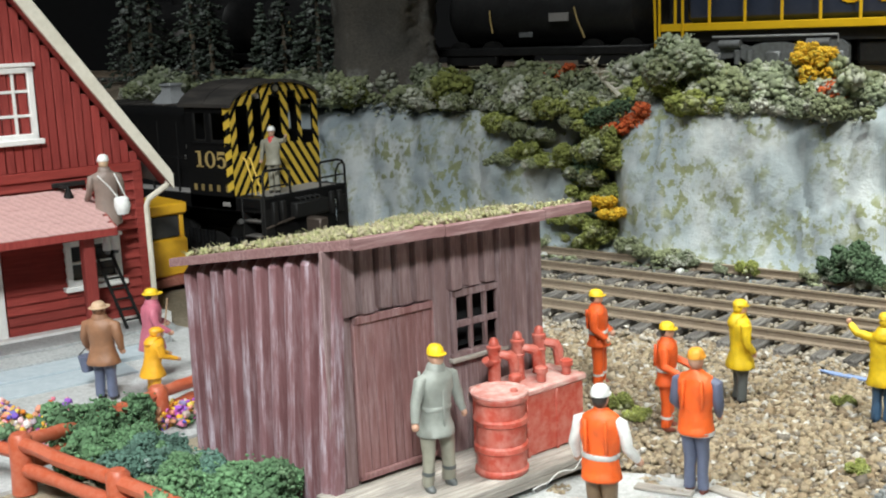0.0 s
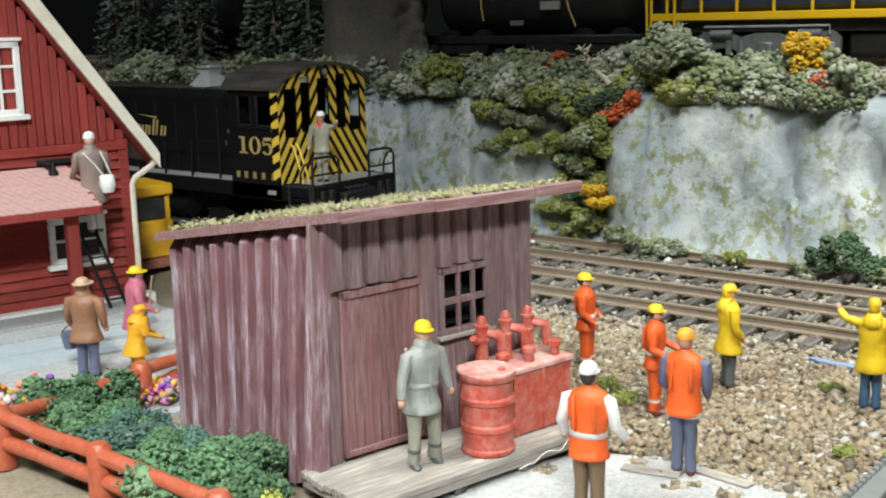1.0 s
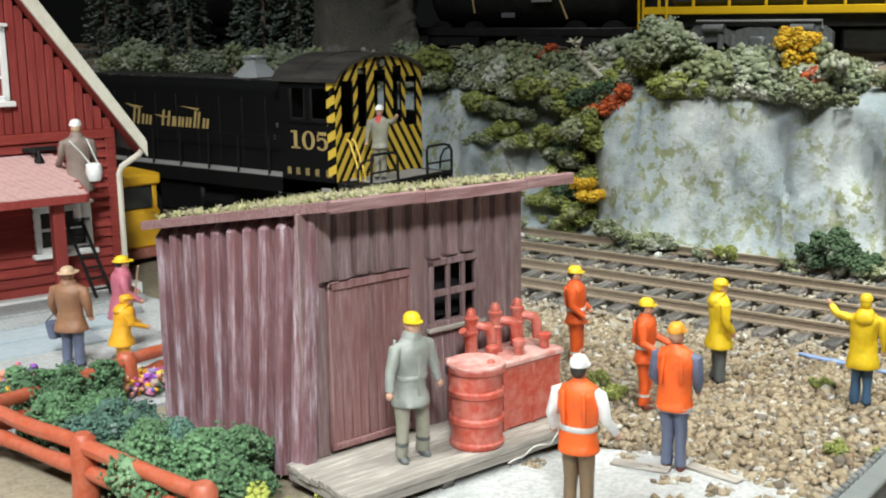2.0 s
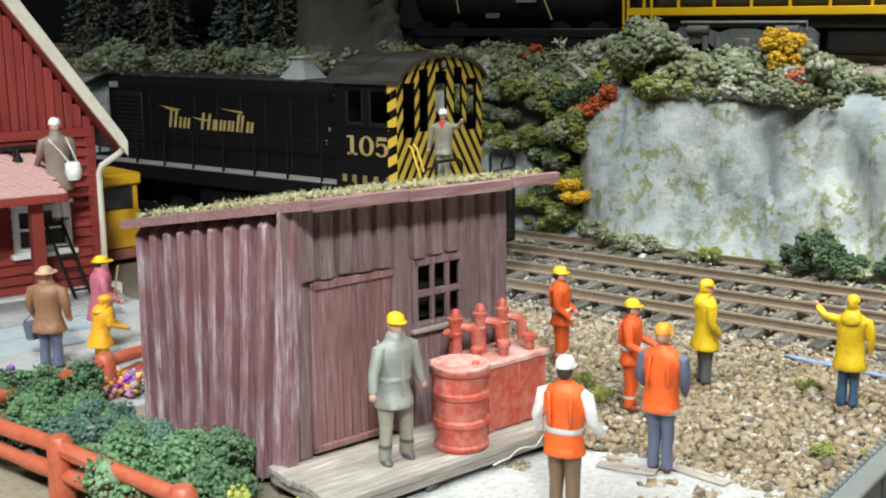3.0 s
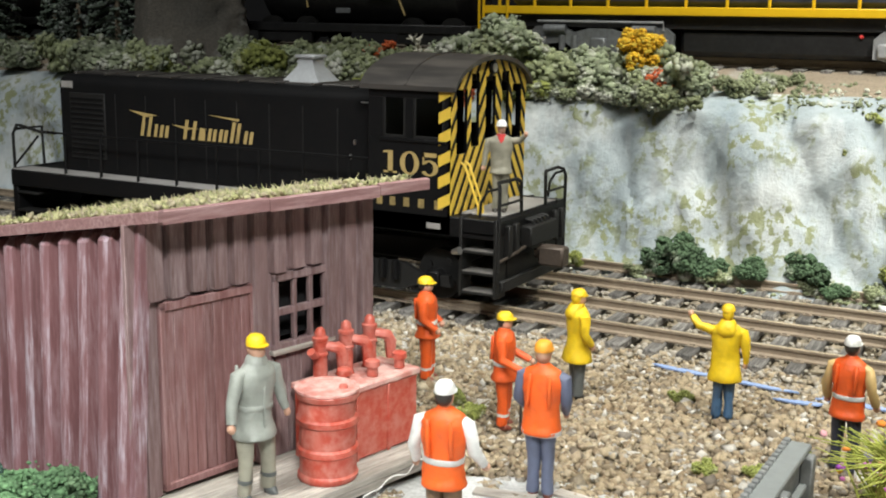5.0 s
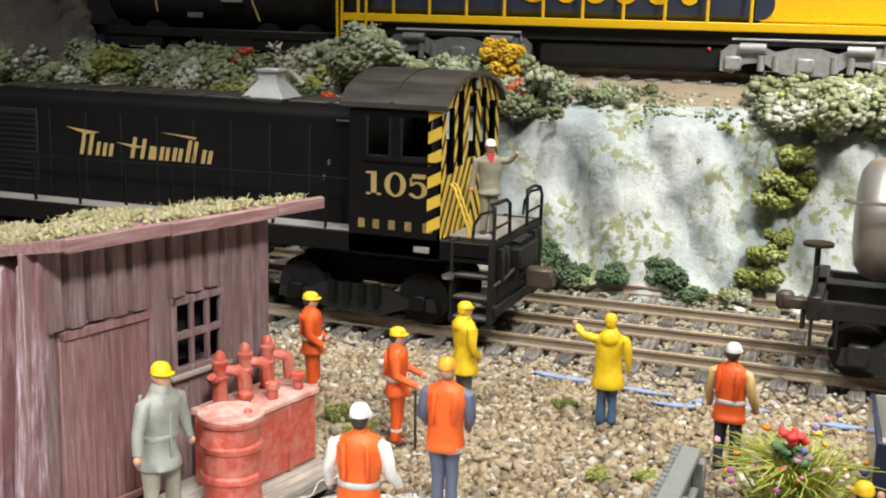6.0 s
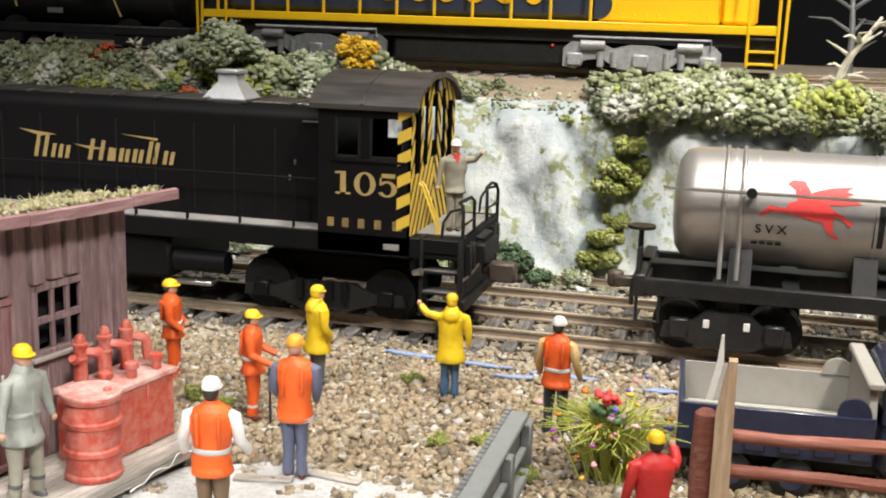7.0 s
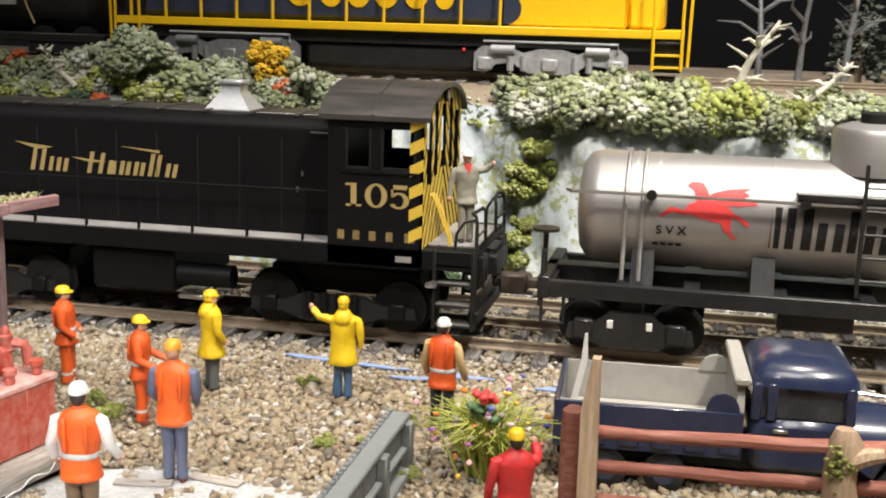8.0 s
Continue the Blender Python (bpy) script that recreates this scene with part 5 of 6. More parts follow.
                part("journal_box", Mesh().box(cx + dx - 3.4, cx + dx + 3.4, s * 25 - 1.4, s * 25 + 1.4, 14, 21, 0.6), "car_black", sf)
            for dx in (-7, 7):
                part("bolt_mark", Mesh().box(cx + dx - 1.1, cx + dx + 1.1, s * 24.7 - 0.3, s * 24.7 + 0.3, 18, 21, 0.3), "white", sf)
        for dx in (-16.5, 16.5):
            part("axle", Mesh().tube([(cx + dx, -22, 17), (cx + dx, 22, 17)], 1.6, 8), "dark_metal", tr)
            for s in (-1, 1):
                part("wheel", Mesh().tube([(cx + dx, s * 14.6, 17), (cx + dx, s * 15.6, 17), (cx + dx, s * 15.7, 17), (cx + dx, s * 18.6, 17)], [10, 10, 9, 9], 26), "dark_metal", tr)
    cp = part("coupler", Mesh().box(-124, -114, -2.2, 2.2, 25, 29, 0.6), "grey_coupler", t)
    part("knuckle", Mesh().box(-126.6, -120.6, 0.2, 5.2, 23.8, 30.4, 1.2), "grey_coupler", cp)
    part("pin", Mesh().tube([(-117, 0, 25), (-117, 0, 18)], 0.9, 8), "grey_coupler", cp)
    return t


TANK_CAR = build_silver_car()


def build_yellow_diesel():
    t = thing("locomotive", at(40, 653, 0), "yellow and dark-blue diesel locomotive on the upper track", "locomotive")
    W = 31
    f = part("frame", Mesh().box(-152, 150, -W, W, 117.4, 121.6, 0.4), "sf_yellow", t)
    part("underframe", Mesh().box(-148, 146, -W + 4, W - 4, 111, 117.4, 0.4), "car_black", f)
    h = part("hood", Mesh().box(-140, 62, -24, 24, 121.6, 178, 3), "sf_blue", t, "dark blue long hood")
    panel = [(-138, 123.2), (60, 123.2)] + [(60 + 9 * math.sin(a), 130.5 - 7.3 * math.cos(a)) for a in np.linspace(0.2, math.pi - 0.2, 9)] + [(60, 137.8), (-138, 137.8)]
    part("cab_body", Mesh().box(62, 122, -24.5, 24.5, 121.6, 185, 1.2), "sf_yellow", t, "bright yellow cab section")
    part("blue_end", Mesh().prism([(60, 122.8)] + [(62 + 7 * math.sin(a), 130.3 - 7.5 * math.cos(a)) for a in np.linspace(0, math.pi, 11)] + [(60, 137.8)], "y", -24.9, -24.4), "sf_blue", t)
    part("hood_band", Mesh().box(-139.6, 70, -24.3, -23.6, 137.8, 146, 0.1), "sf_blue", h)
    nose = part("nose", Mesh().box(122, 140, -20, 20, 121.6, 150, 2), "sf_yellow", t)
    for i in range(9):
        part("rivet", Mesh().ball((68 + i * 6, -24.6, 125.5), 0.6, 0, 6, 4), "sf_yellow", t)
    # walkway posts and rail
    rl = part("side_rail", Mesh().tube([(-150, -30, 150), (60, -30, 150)], 0.7, 6), "sf_yellow", t)
    for i in range(11):
        x = -143 + i * 20.2
        part("post", Mesh().tube([(x, -30.3, 120), (x, -30, 150)], 0.85, 6), "sf_yellow", rl)
    # partly seen lettering as plain yellow shapes
    for x, w in ((-56, 14), (-38, 12), (-23, 12), (-8, 12), (8, 12), (24, 10)):
        part("letter_shape", Mesh().prism([(x + w / 2 + w / 2 * math.cos(a), 135 + 6 * math.sin(a)) for a in np.linspace(0, 2 * math.pi, 14, endpoint=False)], "y", -24.7, -24.2), "sf_yellow", h)
    for x in (136, -152):
        sx = part("step_well", Mesh().box(x, x + 14, -28, 28, 101, 117.4, 0.5), "car_black", t)
        for z in (103, 109, 115):
            part("step", Mesh().box(x - 0.5, x + 14.5, -W, -W + 6, z, z + 1.2, 0.2), "sf_yellow" if z < 114 else "car_black", sx)
        for dx in (0, 14):
            part("grab_rail", Mesh().tube([(x + dx, -W - 0.3, 102), (x + dx, -W - 0.3, 150)], 0.8, 6), "sf_yellow", sx)
        part("end_rail", Mesh().tube([(x + (17 if x > 0 else -3), -W + 1, 104), (x + (18 if x > 0 else -4), -W + 1, 150)], 0.8, 6), "sf_yellow", sx)
    part("fuel_tank", Mesh().tube([(-46, 0, 107), (48, 0, 107)], [12, 12], 24).box(-46, 48, -25, 25, 98, 112, 2.5), "car_black", t, "black fuel tank")
    part("valve", Mesh().ball((40, -25.6, 109), 1.0, 0, 8, 6), "red_mark", t)
    # the left bogie is the same cast grey, painted darker for its weaker light
    for cx, mt in ((-87, "dimmed_grey"), (85, "truck_grey")):
        b = part("bogie", Mesh().box(cx - 36, cx + 36, -14, 14, 99, 111, 1), "car_black", t)
        poly = [(cx - 39, 99), (cx - 39, 108), (cx - 35, 111.5), (cx - 20, 111), (cx - 14, 108.4), (cx - 6, 110.6), (cx + 6, 110.6), (cx + 14, 108.4), (cx + 20, 111), (cx + 35, 111.5), (cx + 39, 108), (cx + 39, 99), (cx + 33, 98), (cx + 28, 102.5), (cx + 19, 103.5), (cx + 12, 98.6), (cx + 4, 98), (cx - 4, 98), (cx - 12, 98.6), (cx - 19, 103.5), (cx - 28, 102.5), (cx - 33, 98)]
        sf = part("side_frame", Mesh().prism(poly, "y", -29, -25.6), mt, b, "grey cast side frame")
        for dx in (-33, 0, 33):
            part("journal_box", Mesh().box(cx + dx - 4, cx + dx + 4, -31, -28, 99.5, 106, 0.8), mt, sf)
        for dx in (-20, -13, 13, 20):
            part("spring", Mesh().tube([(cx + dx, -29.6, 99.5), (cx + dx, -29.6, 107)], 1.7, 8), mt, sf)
        part("brake_rod", Mesh().tube([(cx - 34, -30, 114), (cx + 34, -30, 114), (cx + 34, -30, 110)], 0.6, 6), "truck_grey", sf)
        for dx in (-24, 24):
            part("brake_cylinder", Mesh().tube([(cx + dx - 6, -29.6, 110), (cx + dx + 6, -29.6, 110)], 2.4, 10), mt, sf)
        for dx in (-26, 0, 26):
            for s in (-1, 1):
                part("wheel", Mesh().tube([(cx + dx, s * 14.6, 106.6), (cx + dx, s * 18.6, 106.6)], 9.2, 22), "dark_metal", b)


build_yellow_diesel()


def build_black_car(x, label):
    t = thing("tank_car", at(x, 660, 97.5), label, "tank car")
    part("tank", Mesh().tube([(-72, 0, 34), (-70, 0, 34), (-66, 0, 34), (66, 0, 34), (70, 0, 34), (72, 0, 34)], [8, 18, 22, 22, 18, 8], 32), "car_black", t)
    part("frame", Mesh().box(-78, 78, -24, 24, 8, 13, 0.5), "car_black", t)
    part("dome", Mesh().body([(0, 0, 50, 12, 12), (0, 0, 66, 12, 12), (0, 0, 68, 8, 8)], 0, 20), "car_black", t)
    part("placard", Mesh().box(10, 24, -23.4, -22.0, 28, 33, 0.2), "walkway_grey", t, "small white placard")
    part("placard", Mesh().box(-12, -2, -23.4, -22.4, 19, 22, 0.2), "dimmed_grey", t)
    part("grab_rail", Mesh().tube([(28, -23, 36), (31, -24, 28), (36, -24.6, 18)], 0.6, 6), "gold_paint", t)
    part("grab_rail", Mesh().tube([(-34, -23, 36), (-33, -24, 30), (-31, -24.6, 22)], 0.6, 6), "gold_paint", t)
    for cx in (-50, 50):
        b = part("bogie", Mesh().box(cx - 20, cx + 20, -23, -20, 2, 8, 0.5).box(cx - 4, cx + 4, -20, 20, 4, 9, 0.5), "car_black", t)
        for dx in (-13, 13):
            for s in (-1, 1):
                part("wheel", Mesh().tube([(cx + dx, s * 14.6, 8.6), (cx + dx, s * 18.6, 8.6)], 8.5, 20), "dark_metal", b)


build_black_car(-205, "glossy black tank car with a white placard on the upper track")
build_black_car(-385, "black tank car standing among the dark trees")
build_black_car(-560, "black tank car at the dark end of the ledge")

# ---- painted figures: one plain mesh each ----
FIG = {
    "skin": (0.55, 0.32, 0.22), "orange": (0.72, 0.1, 0.012), "vest": (0.85, 0.13, 0.015), "yellow": (0.8, 0.55, 0.01), "helmet_y": (0.82, 0.55, 0.015), "helmet_o": (0.85, 0.36, 0.03),
    "white": (0.82, 0.82, 0.8), "grey": (0.3, 0.32, 0.29), "grey_d": (0.1, 0.11, 0.11), "jeans": (0.06, 0.13, 0.24), "slate": (0.12, 0.14, 0.22), "khaki": (0.2, 0.13, 0.07), "navy": (0.03, 0.035, 0.06),
    "brown": (0.3, 0.15, 0.08), "pink": (0.5, 0.14, 0.2), "red": (0.62, 0.03, 0.03), "beige": (0.6, 0.42, 0.18), "straw": (0.6, 0.42, 0.27), "silver": (0.6, 0.6, 0.58), "dark": (0.03, 0.025, 0.02), "olive": (0.3, 0.29, 0.23), "amber": (0.8, 0.4, 0.015), "taupe": (0.25, 0.19, 0.16), "boot": (0.2, 0.05, 0.03),
}
for key, col in FIG.items():
    MAT["fig_" + key] = paint("fig_" + key, col, tuple(min(1, x * 0.55 + 0.02) for x in col), 430, 0.5, bump=0.75, amount=0.38, stain=160)


def figure(label, x, y, z, heading, h, top, legs, sleeve=None, hat="helmet_y", hair="dark", coat=False, arms=((4, -4), (4, -4)), belt="", brim=1.0, reach=None, shoe="dark", lean=0.0, hem="", tool=None, stance=3.4, cuffs="", girth=1.0):
    """A small painted doll, facing its own +y. arms: how far each lower arm comes forward and out; reach: wrist places."""
    names = []
    def mi(k):
        k = "fig_" + k
        if k not in names:
            names.append(k)
        return names.index(k)
    m, sleeve = Mesh(), sleeve or top
    for s in (-1, 1):
        fx = s * stance * 1.7
        m.body([(fx, 2.5, 0, 2.6, 5.2), (fx, 2.5, 1.5, 3.1, 5.6), (fx, 1.4, 3.4, 2.9, 4.4), (fx, 0, 5.2, 2.6, 3.0)], mi(shoe), 10)
        m.body([(fx, 0, 3.6, 4.0, 4.2), (fx * 0.98, 0.2, 5, 4.2, 4.4), (fx * 0.95, 0.5, 15, 4.0, 4.4), (fx * 0.9, 0.9, 25, 4.3, 4.7), (fx * 0.85, 0.3, 36, 5.1, 5.6), (s * 4.6, 0, 47, 5.6, 6.6)], mi(legs), 10)
        if cuffs:
            m.body([(fx * 0.95, 0.4, 11, 4.35, 4.7), (fx * 0.95, 0.5, 13.5, 4.4, 4.75)], mi(cuffs), 10)
    b0 = (30 if coat is True else coat) if coat else 42
    flare = 1.2 if coat else 1.06
    ly = lambda zz: lean * max(0, zz - 45) * 0.01 * 40
    rows = [(0, ly(b0), b0, 11.4 * flare, 9.4 * flare), (0, ly(b0), b0 + 1, 11.8 * flare, 9.8 * flare), (0, ly(48), 48, 11.6, 8.4), (0, ly(56), 56, 10.9, 7.9), (0, ly(60), 60, 11.0, 8.0), (0, ly(70), 70, 12.6, 8.6), (0, ly(77), 77, 12.9, 8.0), (0, ly(81), 81, 10.6, 6.6), (0, ly(84), 84, 5.4, 4.8), (0, ly(86), 86, 3.4, 3.6)]
    fine = []
    for p, q in zip(rows, rows[1:]):
        for j in range(3):
            fine.append(tuple(u + (v - u) * j / 3 for u, v in zip(p, q)))
    m.body(fine + [rows[-1]], mi(top), 22)
    # garment details: placket, collar, pocket flaps, hood
    if top in ("grey", "brown", "taupe", "pink"):
        m.box(-0.8, 0.8, 8.0, 9.3, b0 + 2, 76, 0.4, mi(top))
        m.body([(0, ly(82), 80, 8.4, 6.6), (0, ly(84), 84, 6.6, 6.0), (0, ly(86), 87, 5.4, 5.2), (0, ly(86), 87.4, 4.6, 4.4)], mi(top), 14)
    if top in ("yellow", "amber"):
        m.body([(0, ly(78) - 5.0, 72, 2.5, 1.5), (0, ly(78) - 6.4, 75, 6.4, 3.4), (0, ly(80) - 5.2, 79, 8.2, 5.2), (0, ly(84) - 2.6, 83.5, 7.2, 6.0), (0, ly(86) - 0.6, 87, 5.4, 5.4)], mi(top), 14)
    if top in ("vest",) or belt:
        for s in (-1, 1):
            m.box(s * 6.4 - 1.1, s * 6.4 + 1.1, -9.4, -7.2, 60, 80, 0.4, mi(top))
    if belt:
        m.body([(0, ly(56), 55, 11.2, 8.2), (0, ly(57), 55.3, 11.5, 8.5), (0, ly(57), 58, 11.5, 8.5), (0, ly(58), 58.3, 11.2, 8.2)], mi(belt), 16)
    hy = ly(90)
    m.body([(0, hy, 83, 3.2, 3.4), (0, hy, 87, 3.1, 3.3)], mi("skin"), 10)
    m.ball((0, hy + 1.0, 90.4), (4.6, 5.2, 6.2), mi("skin"), 12, 8)
    m.ball((0, hy - 1.5, 91.4), (4.8, 4.6, 5.6), mi(hair), 12, 6)
    m.body([(0, hy + 1.2, 93.2, 6.0 * brim, 7.6 * brim), (0, hy + 1.2, 94.0, 6.0 * brim, 7.6 * brim), (0, hy, 94.2, 5.7, 6.3), (0, hy, 97, 5.3, 5.9), (0, hy, 99.2, 3.6, 4.0), (0, hy, 100, 1.2, 1.3)], mi(hat), 14)
    for i, s in enumerate((-1, 1)):
        sh = Vector((s * 12.4, ly(77), 77.5))
        if reach and reach[i]:
            wr = Vector(reach[i])
            el = (sh + wr) / 2 + Vector((s * 2.0, -1.5, -2.5))
        else:
            fwd, out = arms[i]
            el = sh + Vector((s * (3.4 + out * 0.2), -1.0 + fwd * 0.15, -15))
            wr = el + Vector((s * out * 0.4, fwd, -13 + abs(fwd) * 0.35))
        m.tube([sh + Vector((-s * 2.5, 0, 0.5)), sh + Vector((s * 0.6, 0, -0.6)), sh.lerp(el, 0.5), el, el.lerp(wr, 0.6), wr], [3.4, 4.1, 3.9, 3.5, 3.2, 2.8], 9, mi(sleeve))
        d = (wr - el).normalized()
        m.ball(wr + d * 2.6, (2.5, 2.5, 3.0), mi("skin"), 8, 6)
    if hem:
        m.body([(0, ly(b0), b0 - 0.6, 11.9 * flare, 8.9 * flare), (0, ly(b0), b0 + 2.2, 12.1 * flare, 9.1 * flare)], mi(hem), 16)
    if tool == "staff":
        m.tube([(17, 16, 52), (17.5, 17, 1)], 1.1, 7, mi("dark"))
        m.body([(17.5, 17, 0, 2.4, 1.0), (17.5, 17, 12, 3.4, 1.0)], mi("dark"), 8)
    if tool == "bucket":
        m.body([(-19, 6, 26, 5.4, 5.4), (-19, 6, 42, 6.8, 6.8)], mi("slate"), 14)
        m.tube([(-25.5, 6, 42), (-19, 6, 50), (-12.5, 6, 42)], 0.6, 6, mi("dark"))
    if tool == "bag":
        m.body([(13, -9, 40, 6, 5), (13, -9.5, 48, 8, 6.5), (13, -9, 56, 7.4, 6), (13, -8.6, 57, 6, 5)], mi("white"), 12)
        m.tube([(9, -8, 57), (2, -9.5, 68), (-8, -8, 80)], 0.9, 6, mi("white"))
        m.tube([(17, -7, 57), (13, -8, 68), (8, -6, 81)], 0.9, 6, mi("white"))
    if tool == "scarf":
        m.body([(0, hy + 2.6, 76, 3.0, 6.0), (0, hy + 1.4, 80, 6.4, 6.6), (0, hy + 1.0, 85, 4.8, 5.0)], mi("red"), 10)
    if tool == "pole":
        m.tube([(6, 8, 40), (16, 10, 60), (34, 12, 96)], 0.9, 6, mi("straw"))
    k = h / 100.0
    m.v = [(a * k * girth, b * k * girth, c * k) for a, b, c in m.v]
    # uneven paint and moulded folds
    m.v = [(a + 0.5 * n3(a + x, b + y, c * 0.8, 0.27, 4) + 0.2 * n3(a, b, c, 0.7, x), b + 0.5 * n3(a + x, b + y, c * 0.8, 0.27, 9) + 0.2 * n3(a, b, c, 0.7, y), c) if c < 0.85 * h else (a, b, c) for a, b, c in m.v]
    return thing("figurine", at(x, y, z, heading), label, "figurine", group="painted railway figures", mesh=m, mats=" ".join(names), smooth=50)


# heading 0 faces the cliff; positive turns towards -x
figure("figurine in orange coveralls and yellow helmet on the gravel", -4, 377, 0.4, -70, 34.5, "orange", "orange", hat="helmet_y", arms=((9, -6), (9, -6)), belt="silver", cuffs="silver", shoe="boot", girth=1.18, lean=-0.1)
figure("figurine in orange coveralls leaning on a dark shovel", 37, 350, 0.4, -75, 34.5, "orange", "orange", hat="helmet_y", arms=((16, -4), (16, 2)), belt="silver", cuffs="silver", shoe="boot", tool="staff", girth=1.12)
figure("figurine with orange vest, grey sleeves and slate trousers", 67.5, 309, 0.6, 8, 40.5, "vest", "slate", "slate", hat="helmet_o", hair="skin", arms=((10, -6), (10, -6)), shoe="boot", hem="silver", stance=2.8)
figure("figurine in a hooded yellow raincoat and grey trousers", 45, 385, 0.4, -45, 35, "yellow", "grey_d", hat="helmet_y", hair="yellow", coat=35, arms=((6, -5), (6, -5)), brim=0.85, stance=2.6, girth=1.15)
figure("figurine in a yellow raincoat waving one raised arm", 90.5, 388.5, 0.4, 12, 35.5, "yellow", "jeans", hat="helmet_y", hair="yellow", coat=35, arms=((4, 3), (3, 1)), brim=0.75, reach=((-29, 6, 86), None), stance=2.9, shoe="jeans")
figure("figurine with red-orange vest, tan sleeves and white helmet", 129.5, 365, 0.4, -12, 37.5, "orange", "navy", "beige", hat="white", arms=((6, 3), (6, 3)), belt="silver", hem="orange", stance=3.8)
figure("figurine in a grey-green work coat on the deck", 16.5, 262, 7.0, -102, 39.5, "grey", "olive", "grey", hat="yellow", hair="skin", coat=38, arms=((2, 9), (3, 8)), stance=5.4, shoe="grey_d", lean=0.12, cuffs="grey_d", belt="grey")
figure("figurine with orange vest, white sleeves and white helmet", 63, 268, 0.6, 10, 41, "vest", "khaki", "white", hat="white", hair="dark", arms=((7, 4), (9, 6)), belt="silver", stance=3.2)
figure("figurine in a red shirt with a yellow helmet", 165, 282, 0.4, 20, 35.5, "red", "grey_d", hat="helmet_y", arms=((4, 2), (4, 2)), reach=(None, (15, 12, 84)), hair="dark")
figure("figurine in a brown coat carrying a grey bucket", -143, 270.5, 0.9, 25, 36, "brown", "slate", hat="straw", coat=37, arms=((6, 2), (4, 0)), brim=1.35, tool="bucket", hair="brown", girth=1.2)
figure("figurine in a pink jacket with a yellow striped hat", -153, 299, 0.9, -30, 33.5, "pink", "pink", hat="helmet_y", coat=True, arms=((12, 0), (10, 2)), brim=1.2, tool="pole", lean=0.15, girth=1.3)
figure("small figurine bent over in an amber raincoat", -131, 282, 0.9, -20, 25, "amber", "amber", hat="amber", hair="amber", coat=True, arms=((14, -6), (14, -6)), lean=0.35, brim=0.9, girth=1.55)
f = figure("figurine of a painter with white bag on the ladder", 0, 0, 0, 0, 42, "taupe", "white", hat="white", hair="straw", coat=True, arms=((14, 2), (18, 2)), tool="bag", stance=2.4, shoe="grey_d")
f.matrix_basis = HOUSE @ at(19, -17, 38, 80)
DRIVER = figure("figurine of a waving trainman in overalls with red scarf", 0, 0, 0, 0, 34.8, "olive", "olive", hat="white", coat=False, arms=((2, 4), (2, 4)), reach=((-25, 8, 84), None), tool="scarf", stance=2.8, hair="skin")
DRIVER.matrix_basis = at(LOCO_ROWS[0][1] + 12.5, 451, 44.2, -155)

# ---- planting ----


def bush_mesh(kind, seed, r=10.0, squash=0.9, count=1250, leaf=(0.45, 1.35)):
    """A clump of foam: round lobes, each closely set with crumbs, some loose ones at the rim."""
    rng = np.random.default_rng(seed)
    n = 13
    knots = rng.normal(size=(n, 3)) * np.array([0.46, 0.46, 0.34]) * r
    knots[:, 2] = np.abs(knots[:, 2])
    kr = rng.uniform(0.2, 0.48, n) * r
    share = kr ** 2 / (kr ** 2).sum()
    who = rng.choice(n, count, p=share)
    d = rng.normal(size=(count, 3))
    d /= np.linalg.norm(d, axis=1)[:, None]
    fuzz = np.where(rng.random(count) < 0.12, rng.uniform(1.1, 1.4, count), rng.uniform(0.86, 1.06, count))
    p = knots[who] + d * (kr[who] * fuzz)[:, None]
    size = rng.uniform(leaf[0], leaf[1], count) * np.where(fuzz > 1.1, 0.6, 1.0)
    if count > 400:
        # the lobes' own bodies
        p, size = np.vstack([p, knots]), np.concatenate([size, kr * 0.78])
    p[:, 2] = np.maximum(p[:, 2] * squash + r * 0.25, rng.uniform(0, 1, len(p)))
    return lumps("bush", p, size, "leaf_" + kind, rng, 0.9, 0.42)


BUSHES = {k: [bush_mesh(k, 10 * i + j) for j in range(3)] for i, k in enumerate(("sage", "frost", "olive", "deep", "yellow", "red"))}
WORDS = {"sage": "grey-green foam bush on the rocky ledge", "frost": "pale frosted foam bush on the ledge", "olive": "olive-green foam bush on the cliff", "deep": "dusty dark green foam shrub at the foot of the cliff", "yellow": "bright yellow autumn foam bush", "red": "rust-red autumn foam bush"}
BR = random.Random(11)


def bush(kind, x, y, z, size=1.0, label=""):
    ob = thing("bush", at(x, y, z, BR.uniform(0, 360)), label or WORDS[kind], "bush", group="foam bushes", mesh=BR.choice(BUSHES[kind]))
    ob.scale = (size * BR.uniform(0.9, 1.15), size * BR.uniform(0.9, 1.15), size * BR.uniform(0.85, 1.15))
    return ob


x = -340.0
while x < 330:
    step = BR.uniform(7, 12)
    x += step
    if 52 < x < 112 or -300 < x < -262:
        continue
    for row in range(3):
        y = 581 + row * 12 + BR.uniform(-4, 4)
        if (8 < x < 52 and row == 0) or BR.random() < 0.14:
            continue
        k = BR.choices(("sage", "frost", "olive", "sage"), (4, 2.2, 2.0 if x > -140 else 0.8, 2))[0]
        bush(k, x + BR.uniform(-3, 3), y, top_z(x, y) - 3, BR.choice((0.7, 0.9, 1.1, 1.3, 1.75)) * BR.uniform(0.9, 1.1))
